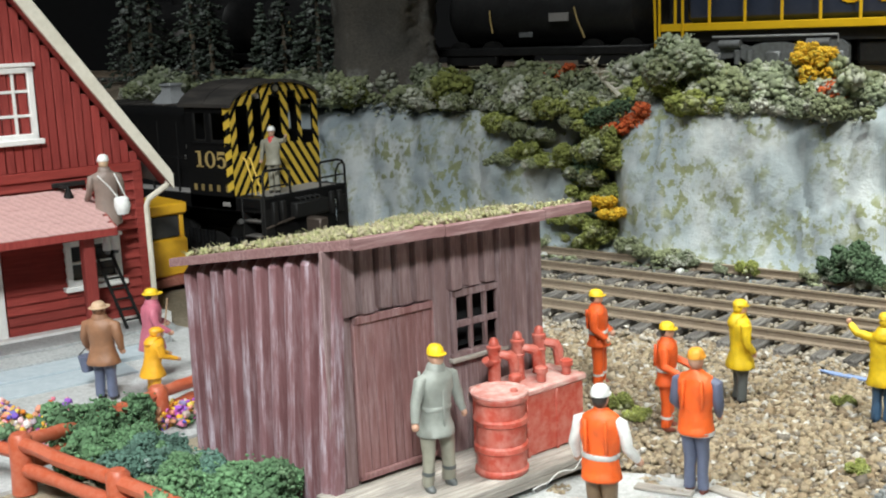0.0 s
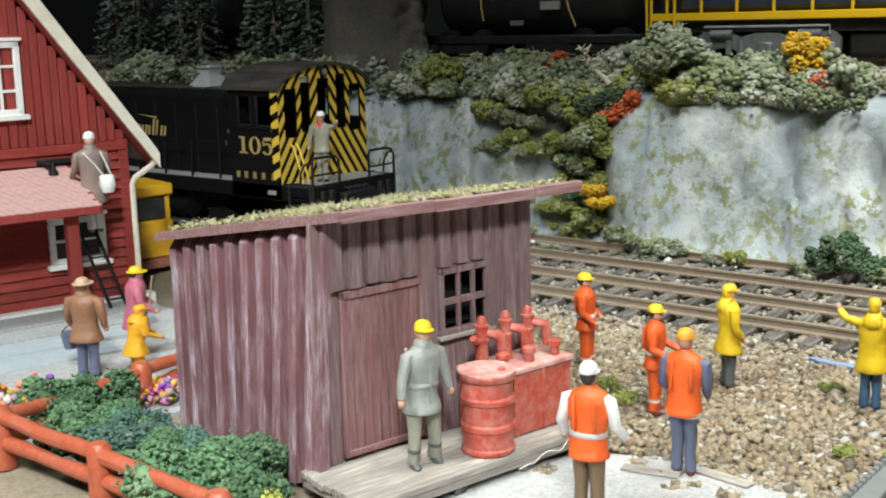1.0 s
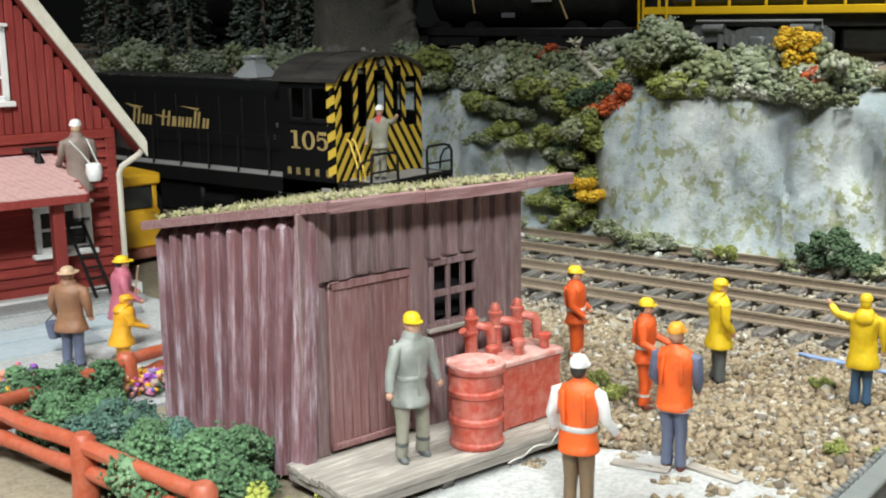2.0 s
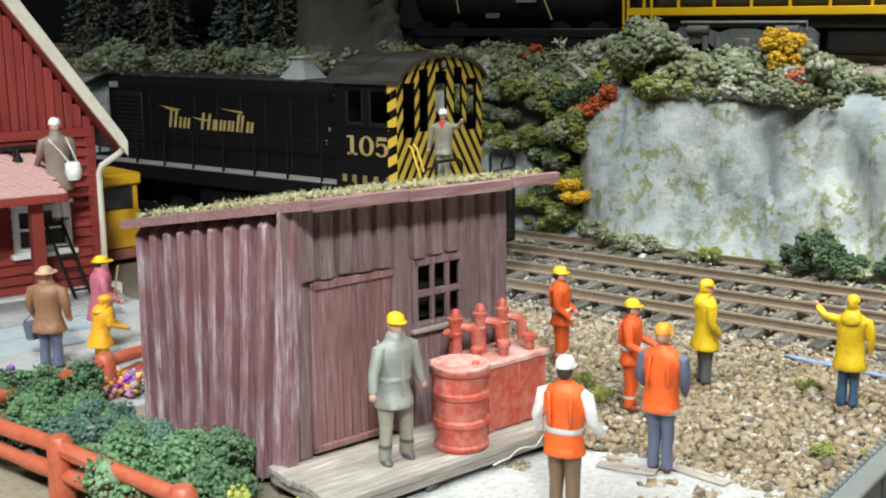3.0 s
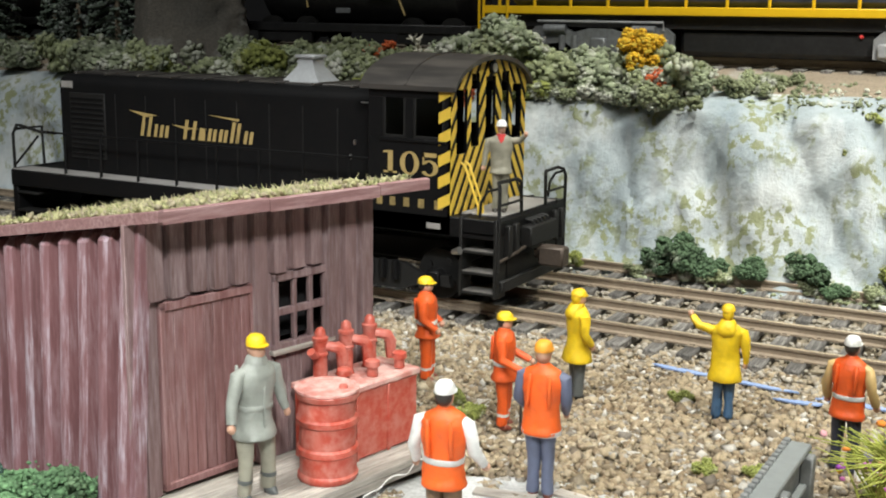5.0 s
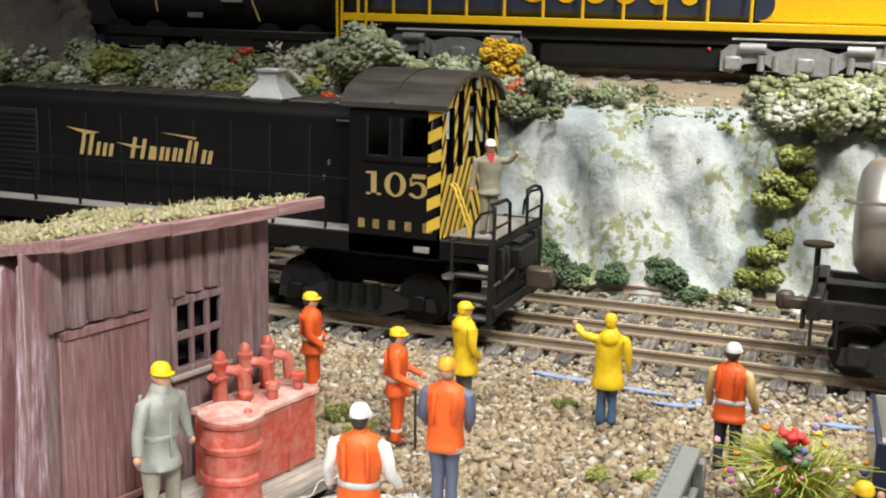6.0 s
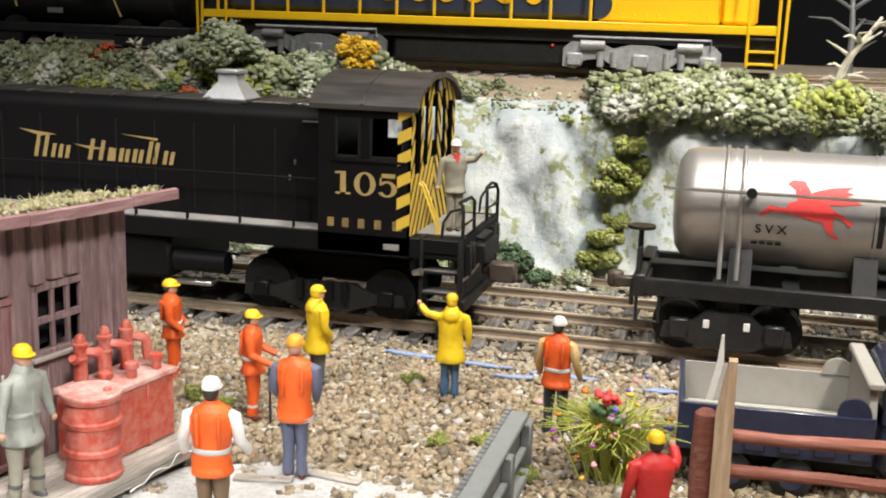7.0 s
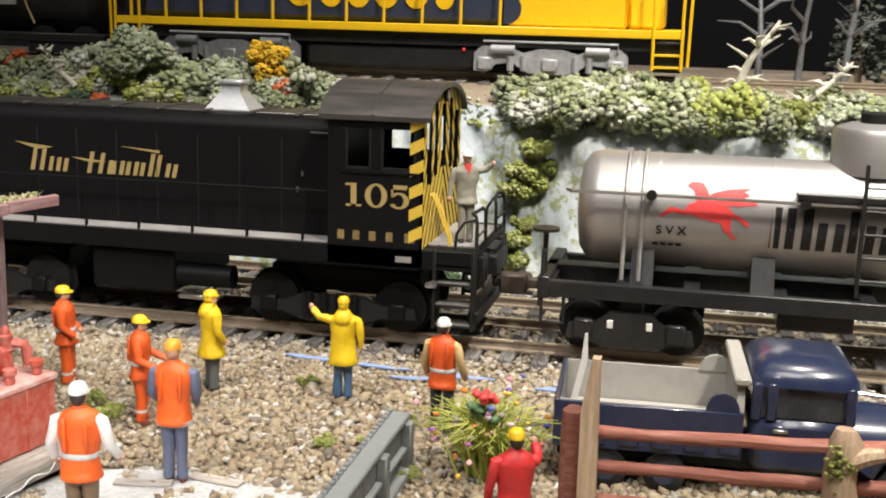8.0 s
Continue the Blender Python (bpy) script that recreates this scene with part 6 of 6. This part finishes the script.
for x, y, z, k, s in ((-9, 588, 92, "yellow", 0.95), (-10, 587, 100, "yellow", 0.85), (-14, 586, 105, "yellow", 0.6), (10, 592, 92, "yellow", 0.5), (-2, 584, 86, "red", 0.8), (4, 583, 84, "red", 0.5), (-98, 574, 68, "red", 1.0), (-110, 572, 66, "red", 0.8), (-158, 598, 92, "red", 0.8), (-104, 556, 24, "yellow", 0.8), (-108, 555, 30, "yellow", 0.6), (-85, 598, 98, "frost", 1.6), (-78, 600, 94, "frost", 1.5), (-90, 596, 90, "sage", 1.5)):
    bush(k, x, y, z, s)
for i in range(26):
    z = BR.uniform(4, 74)
    bush(BR.choice(("olive", "sage", "olive", "deep")), -122 + BR.uniform(-14, 14), 562 + z * 0.16 + BR.uniform(-3, 2), z, BR.uniform(0.7, 1.15), "trailing green foam growth in the cliff's gully")
for x, y, z, k, s in ((125, 566, 52, "olive", 0.9), (122, 565, 44, "olive", 0.85), (127, 570, 62, "olive", 0.7), (118, 557, 12, "olive", 0.9), (121, 557, 22, "olive", 0.8), (125, 560, 30, "olive", 0.55), (100, 578, 74, "olive", 0.5), (88, 572, 60, "olive", 0.45),
                      (8, 550, 4, "sage", 0.55), (15, 551, 6, "deep", 0.8), (24, 552, 9, "deep", 1.05), (29, 549, 4, "frost", 0.5), (36, 551, 6, "deep", 0.8), (45, 550, 4, "sage", 0.6), (57, 551, 8, "deep", 0.65), (78, 552, 9, "deep", 0.8), (84, 550, 4, "sage", 0.6), (92, 549, 4, "deep", 0.55), (-70, 549, 6, "sage", 0.8), (-58, 549, 5, "frost", 0.7), (-84, 550, 6, "sage", 0.9), (-26, 549, 4, "olive", 0.5), (-150, 549, 5, "sage", 0.8), (-170, 549, 5, "frost", 0.6), (-40, 549, 4, "frost", 0.4), (140, 549, 5, "frost", 0.6), (108, 549, 5, "sage", 0.6)):
    bush(k, x, y, z, s)
for i in range(14):
    z = BR.uniform(46, 76)
    bush(BR.choice(("olive", "sage", "sage")), BR.uniform(-185, -125), 558 + z * 0.17, z, BR.uniform(0.6, 1.0), "green foam growth hanging over the cliff's edge")
for i in range(12):
    bush(BR.choice(("frost", "sage")), BR.uniform(-520, -335), BR.uniform(584, 600), 80, BR.uniform(1.3, 2.1), "large frosted foam bush below the spruces")
for i in range(16):
    bush(BR.choice(("sage", "olive", "frost")), BR.uniform(128, 300), BR.uniform(576, 590), 76 + BR.uniform(-3, 2), BR.uniform(0.8, 1.2))
for i, (x, y, s) in enumerate(((26, 352, 0.35), (16, 358, 0.42), (118, 372, 0.3), (98, 346, 0.3), (110, 352, 0.25), (75, 400, 0.3), (140, 352, 0.3), (128, 330, 0.3))):
    bush("olive", x, y, 0, s, "small dry grass tuft in the gravel")


for key, n_, y0, y1, zz, word in (("sage", 2600, 574, 606, None, "loose grey-green foam scattered on the ledge"), ("frost", 1500, 572, 604, None, "loose pale foam scattered on the ledge"), ("sage", 1600, 543, 556, 3.5, "loose foam and litter at the cliff's foot"), ("frost", 700, 543, 554, 3.5, "pale crumbs along the cliff's foot")):
    px, py = RNG.uniform(-340, 330, n_), RNG.uniform(y0, y1, n_)
    keep = np.array([n3(a, b, 0, 0.05, len(key) + y0) > -0.05 for a, b in zip(px, py)])
    px, py = px[keep], py[keep]
    pz = np.array([top_z(a, b) + 0.5 if zz is None else zz for a, b in zip(px, py)])
    thing("foam_litter", at(0, 0), word, "ground cover", kind="stuff", mesh=lumps("foam_litter", np.column_stack([px, py, pz]), RNG.uniform(0.5, 1.6, len(px)), "leaf_" + key, RNG, 0.8, 0.5, crumb=True))


def spruce(x, y, z, h, seed):
    rng = np.random.default_rng(seed)
    t = thing("spruce_tree", at(x, y, z), "dark frosted spruce tree on the ledge", "tree", group="dark spruces")
    part("trunk", Mesh().tube([(0, 0, 0), (0.5, 0, h * 0.5), (0, 0, h)], [2.2, 1.5, 0.4], 7), "brown_rock", t)
    pts, sz = [], []
    for k in range(16):
        zz = h * (0.1 + 0.88 * k / 15)
        r = h * 0.24 * (1.04 - k / 15)
        for b in range(9):
            a = rng.uniform(0, 2 * math.pi)
            for s_ in np.linspace(0.15, 1, 9):
                pts.append((r * s_ * math.cos(a) + rng.normal() * 0.7, r * s_ * math.sin(a) + rng.normal() * 0.7, zz - r * 0.35 * s_ ** 1.5 + rng.normal() * 0.6))
                sz.append(rng.uniform(0.7, 2.2))
    tagged(part("crown", lumps("crown", np.array(pts), np.array(sz), "leaf_spruce", rng, 0.6, 0.5, crumb=True), "", t), kind="stuff")


for i, (x, y, h) in enumerate(((-360, 606, 95), (-400, 612, 80), (-350, 622, 110), (-470, 606, 90), (-500, 614, 105), (-540, 606, 95), (-430, 620, 60), (-580, 616, 100), (310, 690, 90), (340, 700, 110), (285, 720, 80), (370, 690, 100))):
    spruce(x, y, 86 if y < 640 else 93, h, 50 + i)


def dead_tree(x, y, z, h, seed, label, lean=0.3, heading=0.0, mat="bark_white", thick=0.05):
    rng = random.Random(seed)
    t = thing("dead_tree", at(x, y, z, heading), label, "tree")
    pts = [Vector((lean * h * w ** 1.3 + 1.2 * math.sin(w * 7 + seed), 1.2 * math.cos(w * 5), h * w)) for w in np.linspace(0, 1, 8)]
    part("trunk", Mesh().tube(pts, [h * thick * (1.1 - w) + 0.5 for w in np.linspace(0, 1, 8)], 8), mat, t)
    for i in range(14):
        w = rng.uniform(0.25, 0.95)
        p = pts[int(w * 7)]
        a, L = rng.uniform(0, 2 * math.pi), h * rng.uniform(0.18, 0.42)
        q = [p, p + Vector((math.cos(a) * L * 0.4, math.sin(a) * L * 0.4, L * 0.25)), p + Vector((math.cos(a + 0.4) * L * 0.8, math.sin(a + 0.4) * L * 0.8, L * rng.uniform(0.1, 0.6)))]
        part("branch", Mesh().tube(q, [1.1, 0.7, 0.25], 6), mat, t)


dead_tree(214, 598, 86, 42, 1, "bleached dead tree trunk leaning over the ledge", 0.45)
dead_tree(242, 590, 84, 26, 4, "fallen bleached branch on the ledge", 1.1, 20)
dead_tree(-112, 574, 86, 20, 2, "bleached dead branch hanging over the cliff", -0.9, 0)
dead_tree(-106, 570, 66, 16, 7, "bleached dead twig in the cliff's gully", 0.9, 10)
for i, (x, y, h) in enumerate(((250, 700, 80), (275, 690, 95), (232, 720, 90))):
    dead_tree(x, y, 93, h, 20 + i, "grey leafless tree in the dark behind the ledge", 0.15, i * 60, "dimmed_grey", 0.016)


def spire():
    rows, n = [], 56
    for k in range(44):
        z = 76 + k * 3.0
        r = 38 + 2 * math.sin(k * 0.3)
        rows.append([(-308 + r * (1 + 0.22 * n3(math.cos(a) * 2, math.sin(a) * 2, z * 0.02, 1.0, 3) + 0.05 * n3(math.cos(a) * 8, math.sin(a) * 8, z * 0.1, 1) + 0.07 * n3(a * 3, z * 0.25, 0, 1, 5)) * math.cos(a), 612 + 0.6 * r * (1 + 0.2 * n3(math.cos(a) * 2, math.sin(a) * 2, z * 0.02, 1.0, 3)) * math.sin(a), z) for a in np.linspace(0, 2 * math.pi, n, endpoint=False)])
    thing("rock_spire", at(0, 0), "tall brown-grey rock pillar with pale lichen", "rock", kind="structure", mesh=Mesh().loft(rows), mats="spire_rock", smooth=60)


spire()


def garden_bush(kind, x, y, r, seed, label, count=4200):
    thing("bush", at(x, y, 0, seed * 40), label, "bush", group="garden shrubs", mesh=bush_mesh(kind, 100 + seed, r, 0.85, count, (0.35, 1.0)))


garden_bush("garden", -24, 225, 18, 1, "leafy green foam shrub beside the shed")
garden_bush("garden", -42, 224, 12, 2, "leafy green foam shrub beside the shed")
garden_bush("teal", -60, 226, 13, 3, "blue-green foam shrub in the garden")
garden_bush("garden", -90, 236, 17, 4, "leafy green foam shrub inside the fence")
garden_bush("garden", -78, 226, 13, 5, "leafy green foam shrub inside the fence")
garden_bush("garden", -10, 222, 13, 6, "leafy green foam shrub beside the shed")
garden_bush("lime", 10, 221, 10, 7, "yellow-green foam shrub at the deck's corner", 700)
garden_bush("white", -62, 232, 7.5, 8, "white blossom clump in the garden", 380)
garden_bush("teal", -34, 221, 9, 9, "blue-green foam shrub in the garden")
garden_bush("teal", -68, 236, 12, 11, "blue-green foam shrub in the garden")
garden_bush("teal", -46, 232, 10, 12, "blue-green foam shrub in the garden")
garden_bush("garden", -104, 240, 13, 13, "leafy green foam shrub inside the fence")
for i, (x, y, r) in enumerate(((-104, 258, 8), (-112, 246, 7), (-128, 238, 9), (-140, 232, 8), (-100, 270, 7), (-118, 236, 7))):
    garden_bush("garden", x, y, r * 0.8, 30 + i, "low green bedding plants", 700)
    thing("flower_bed", at(x, y, 1.5, i * 50), "mixed red, yellow and purple garden flowers", "flowers", group="garden flowers", kind="stuff", mesh=bush_mesh("flower", 60 + i, r, 0.8, 130, (0.7, 1.5)))


def log_rail(p, q, r, seed):
    rng = random.Random(seed)
    p, q = Vector(p), Vector(q)
    pts = [p.lerp(q, w) + Vector((0, 0, rng.uniform(-0.3, 0.3))) for w in np.linspace(0, 1, 6)]
    return Mesh().tube(pts, [r * rng.uniform(0.9, 1.12) for _ in pts], 9)


def garden_fence():
    t = thing("fence", at(0, 0), "glossy orange-brown split-rail garden fence", "fence")
    posts = [(-92, 206, 18), (-46, 206, 17), (0, 206, 15), (-98, 234, 15), (-102, 262, 15), (-106, 288, 14)]
    for i, (x, y, h) in enumerate(posts):
        part("post", Mesh().body([(x, y, 0, 3.6, 3.6), (x + 0.3, y, h * 0.5, 3.3, 3.4), (x, y + 0.2, h - 1.5, 3.5, 3.3), (x, y, h, 2.2, 2.2)], 0, 10), "orange_rail", t)
    k = 0
    for a, b in ((0, 1), (1, 2), (0, 3), (3, 4), (4, 5)):
        pa, pb = posts[a], posts[b]
        for z in (0.42, 0.82):
            k += 1
            part("rail", log_rail((pa[0], pa[1], pa[2] * z), (pb[0], pb[1], pb[2] * z), 2.1, k), "orange_rail", t)
    part("rail", log_rail((-92, 206, 12), (-130, 200, 12), 2.1, 40), "orange_rail", t)


garden_fence()


def rustic_fence():
    t = thing("fence", at(0, 0), "rustic red-brown rail fence with peeling bark posts", "fence")
    part("post", Mesh().body([(175, 312, 0, 3.0, 3.0), (174.6, 312, 18, 2.8, 2.9), (175, 312, 31, 2.9, 2.8), (175, 312, 32, 1.6, 1.6)], 0, 10), "rust_rail", t)
    part("board", Mesh().prism([(177.2, 0), (182, 0), (181.4, 46.5), (179.4, 46.5), (177.2, 33)], "y", 306, 309.5), "post_wood", t, "upright pale plank")
    part("sliver", Mesh().prism([(174.6, 36), (176.2, 36), (178.2, 46), (177.8, 52.6), (177.2, 52.4), (176.6, 46)], "y", 307, 307.8), "white", t, "curled pale sliver of wood")
    for z0, z1 in ((26.5, 28.5), (17.5, 18.5), (8.5, 9)):
        part("rail", log_rail((181, 310, z0), (240, 311, z1), 1.7, int(z0)), "rust_rail", t)
        part("rail", log_rail((240, 311, z1), (300, 316, z1 + 1), 1.8, int(z0) + 50), "rust_rail", t)
    p = part("post", Mesh().body([(240, 310, 0, 4.0, 3.6), (240.4, 310, 12, 4.4, 3.8), (239.6, 310, 22, 4.0, 3.6), (240.4, 310, 30, 4.2, 3.6), (240, 310, 33.5, 2.4, 2.2)], 0, 12), "post_wood", t, "gnarled pale post")
    part("stub", Mesh().tube([(240, 309, 25), (246, 308, 28), (249, 308, 28.5)], [2.6, 2.2, 1.6], 8), "post_wood", p)
    rng = np.random.default_rng(5)
    part("lichen", lumps("lichen", np.column_stack([rng.normal(239, 1.6, 60), rng.normal(306.6, 0.5, 60), rng.normal(25, 2.6, 60)]), rng.uniform(0.4, 0.9, 60), "leaf_olive", rng), "", p)


rustic_fence()


def girder_panel():
    t = thing("barrier", at(0, 0), "low dark grey toothed steel barrier at the yard's edge", "barrier")
    part("panel", Mesh().prism([(121.6, 0), (125.0, 0), (125.0, 15), (121.6, 15)], "y", 215, 337), "panel_grey", t)
    part("top_rail", Mesh().box(121.0, 126.4, 214, 338, 15, 16.6, 0.4), "panel_top", t)
    for i in range(41):
        y = 216 + i * 3.0
        part("tooth", Mesh().box(119.8, 121.4, y, y + 1.7, 12.5, 17.4, 0.25), "panel_grey", t)
    for y in (216, 246, 276, 306, 332):
        part("upright", Mesh().box(125.0, 128, y, y + 4, 0, 15, 0.4), "panel_grey", t)
    part("foot_rail", Mesh().box(125, 128.4, 214, 338, 0, 2.4, 0.4), "panel_top", t)
    part("mid_rail", Mesh().box(125, 127, 214, 338, 7, 8.4, 0.3), "panel_top", t)


girder_panel()


def dump_truck():
    t = thing("dump_truck", at(168, 336, 0, 3), "dark blue toy dump truck with a grey bed", "truck")
    b = part("bed", Mesh().box(2, 50, 2, 38, 12, 14, 0.4), "bed_grey", t, "grey-lined dump bed")
    for nm, a in (("bed_side", (0, 50, 0, 1.0)), ("bed_side", (0, 50, 39, 40.0))):
        part(nm, Mesh().box(a[0], a[1], a[2], a[3], 12, 25, 0.3), "navy", b)
    for a in ((0.5, 50, 1.0, 1.6), (0.5, 50, 38.4, 39.0)):
        part("bed_lining", Mesh().box(*a, 13, 25.4, 0.2), "bed_grey", b)
    part("tailgate", Mesh().box(-0.8, 0.8, 0, 40, 12, 25.4, 0.3), "navy", b)
    part("headboard", Mesh().prism([(1, 13), (39, 13), (39, 27), (36.5, 34), (3.5, 34), (1, 27)], "x", 48, 50), "bed_grey", b)
    part("canopy_lip", Mesh().box(47.0, 51.4, 0.4, 39.6, 32.6, 34.8, 0.5), "bed_grey", b)
    for y in (1.5, 38.5):
        part("gusset", Mesh().prism([(44.5 + 4.5 * math.cos(a), 25 + 5 * math.sin(a)) for a in np.linspace(0, math.pi, 12)], "y", y - 0.6, y + 0.6), "bed_grey" if y > 20 else "navy", b)
    for x in (8, 17, 26, 35, 44):
        part("rib", Mesh().box(x, x + 5.5, -0.8, 0.2, 13.5, 17.5, 0.3), "navy", b)
    part("chassis", Mesh().box(0, 104, 9, 31, 6, 11, 0.6), "rubber", t)
    cab = part("cab", Mesh().box(52, 80, 3, 37, 7, 24, 3.0), "navy", t)
    part("cab_roof", Mesh().loft([[(66 + sx * (14.2 - (0, 0.4, 1.6, 4.2, 8)[i]), 20 + sy * (16.6 - (0, 0.5, 1.8, 4.6, 9)[i]), z) for sx, sy in ((-1, -0.85), (-0.85, -1), (0.85, -1), (1, -0.85), (1, 0.85), (0.85, 1), (-0.85, 1), (-1, 0.85))] for i, z in enumerate((32.0, 34.4, 36.6, 38.2, 38.9))]), "navy", cab, smooth=80)
    for x, y in ((52, 3), (52, 35), (56, 3), (76.5, 3), (76.5, 35)):
        part("pillar", Mesh().box(x, x + 2.8, y + 0.2, y + 1.9, 22.5, 33, 0.4), "navy", cab)
    part("window", Mesh().box(53.5, 78, 4.5, 35.5, 23, 32.6, 0.3), "glass_dark", cab)
    part("door_handle", Mesh().box(58, 62, 2.2, 3.1, 19.5, 20.6, 0.2), "steel", cab)
    part("hood", Mesh().loft([[(x, 20 + w * math.cos(a), 9.5 + hgt * max(0, math.sin(a)) ** 0.7) for a in np.linspace(0, 2 * math.pi, 20, endpoint=False)] for x, w, hgt in ((78, 14, 15), (92, 13, 14.5), (101, 11.5, 13.5), (104, 9, 11))]), "navy", t)
    part("hood_strip", Mesh().tube([(80, 20, 27.2), (100, 20, 25.8)], 0.6, 6), "steel", t)
    for x in (14, 30, 92):
        for y0, y1 in ((1, 8), (32, 39)):
            w = part("wheel", Mesh().tube([(x, y0, 5.9), (x, y0 + 0.6, 5.9), (x, y1 - 0.6, 5.9), (x, y1, 5.9)], [5.1, 5.9, 5.9, 5.1], 22), "rubber", t)
            part("rim", Mesh().tube([(x, y0 - 0.2, 5.9), (x, y0 + 0.4, 5.9)], 3.2, 14), "navy", w)
    for y in (5, 35):
        part("fender", Mesh().tube([(83, y, 10), (86, y, 15), (92, y, 17), (98, y, 15), (101, y, 10)], 3.4, 8), "navy", t)


dump_truck()


def flower_pot():
    t = thing("flower_bush", at(150, 338, 0), "bushy grass plant covered with bright mixed flowers", "flowers")
    rng = np.random.default_rng(8)
    m = Mesh()
    for i in range(420):
        a, L, b = rng.uniform(0, 2 * math.pi), rng.uniform(13, 28), rng.uniform(0.2, 0.95)
        p = Vector((rng.normal() * 2.5, rng.normal() * 2.5, 0.5))
        q = p + Vector((math.cos(a) * L * b * 0.5, math.sin(a) * L * b * 0.5, L * 0.65))
        r = q + Vector((math.cos(a) * L * b * 0.45, math.sin(a) * L * b * 0.45, L * (0.3 - 0.35 * b)))
        m.tube([p, q, r], [0.35, 0.3, 0.1], 4)
    tagged(part("grass", m, "leaf_lime", t, "fine yellow-green blades"), kind="stuff")
    pts = rng.normal(size=(90, 3)) * np.array([8, 6, 5.5]) + np.array([0, -2, 15])
    part("blossoms", lumps("blossoms", pts, rng.uniform(0.6, 1.3, 90), "leaf_flower", rng), "", t)
    for c_, mt in (((-1, -3, 24), "red_mark"), ((-3, -4, 20.5), "leaf_garden"), ((0, -4, 19), "leaf_garden"), ((-8, -4, 14), "leaf_flower")):
        part("large_blossom", lumps("large_blossom", np.array(c_) + rng.normal(size=(14, 3)) * 1.3, rng.uniform(0.9, 1.6, 14), mt, rng), "", t)


flower_pot()
for i, (x, y, r) in enumerate(((-150, 546, 3.5), (-142, 548, 2.4), (112, 541, 2.6), (136, 546, 4.2), (-190, 546, 3), (-60, 545, 2.2))):
    thing("stone", at(x, y, 2, i * 77), "loose white stone beside the track", "stone", group="white stones", mesh=lumps("stone", np.array([[0, 0, r * 0.6]]), [r], "leaf_white", np.random.default_rng(i)))
for i, (x, y, a) in enumerate(((60, 305, 12), (78, 312, -8))):
    thing("plank", at(x, y, 0.6, a), "small grey plank lying on the plaster", "plank", group="loose planks", mesh=Mesh().box(-8, 8, -2, 2, 0, 0.8, 0.2), mats="deck_wood")


def motions():
    """The switcher rolls along its track, its trainman on the step, meets the tank car and nudges it."""
    walk(LOCO, [(t, at(x, 466, 0)) for t, x in LOCO_ROWS])
    walk(DRIVER, [(t, at(x + 12.5, 451, 44.2, -155)) for t, x in LOCO_ROWS])
    walk(TANK_CAR, [(t, at(x, 466, 0)) for t, x in ((0.0, 258.5), (4.0, 258.5), (7.0, 258.5), (7.6, 258.5), (7.8, 258.7), (7.9, 260.3), (8.0, 262.3))])
    for x0, w in WHEELSETS:
        rows = []
        for i in range(33):
            t = i * 0.25
            dist = float(np.interp(t, [r[0] for r in LOCO_ROWS], [r[1] for r in LOCO_ROWS])) - LOCO_ROWS[0][1]
            rows.append((t, at(x0, 0, 18.1, 0, 0, math.degrees(dist / 10.1))))
        walk(w, rows)


motions()
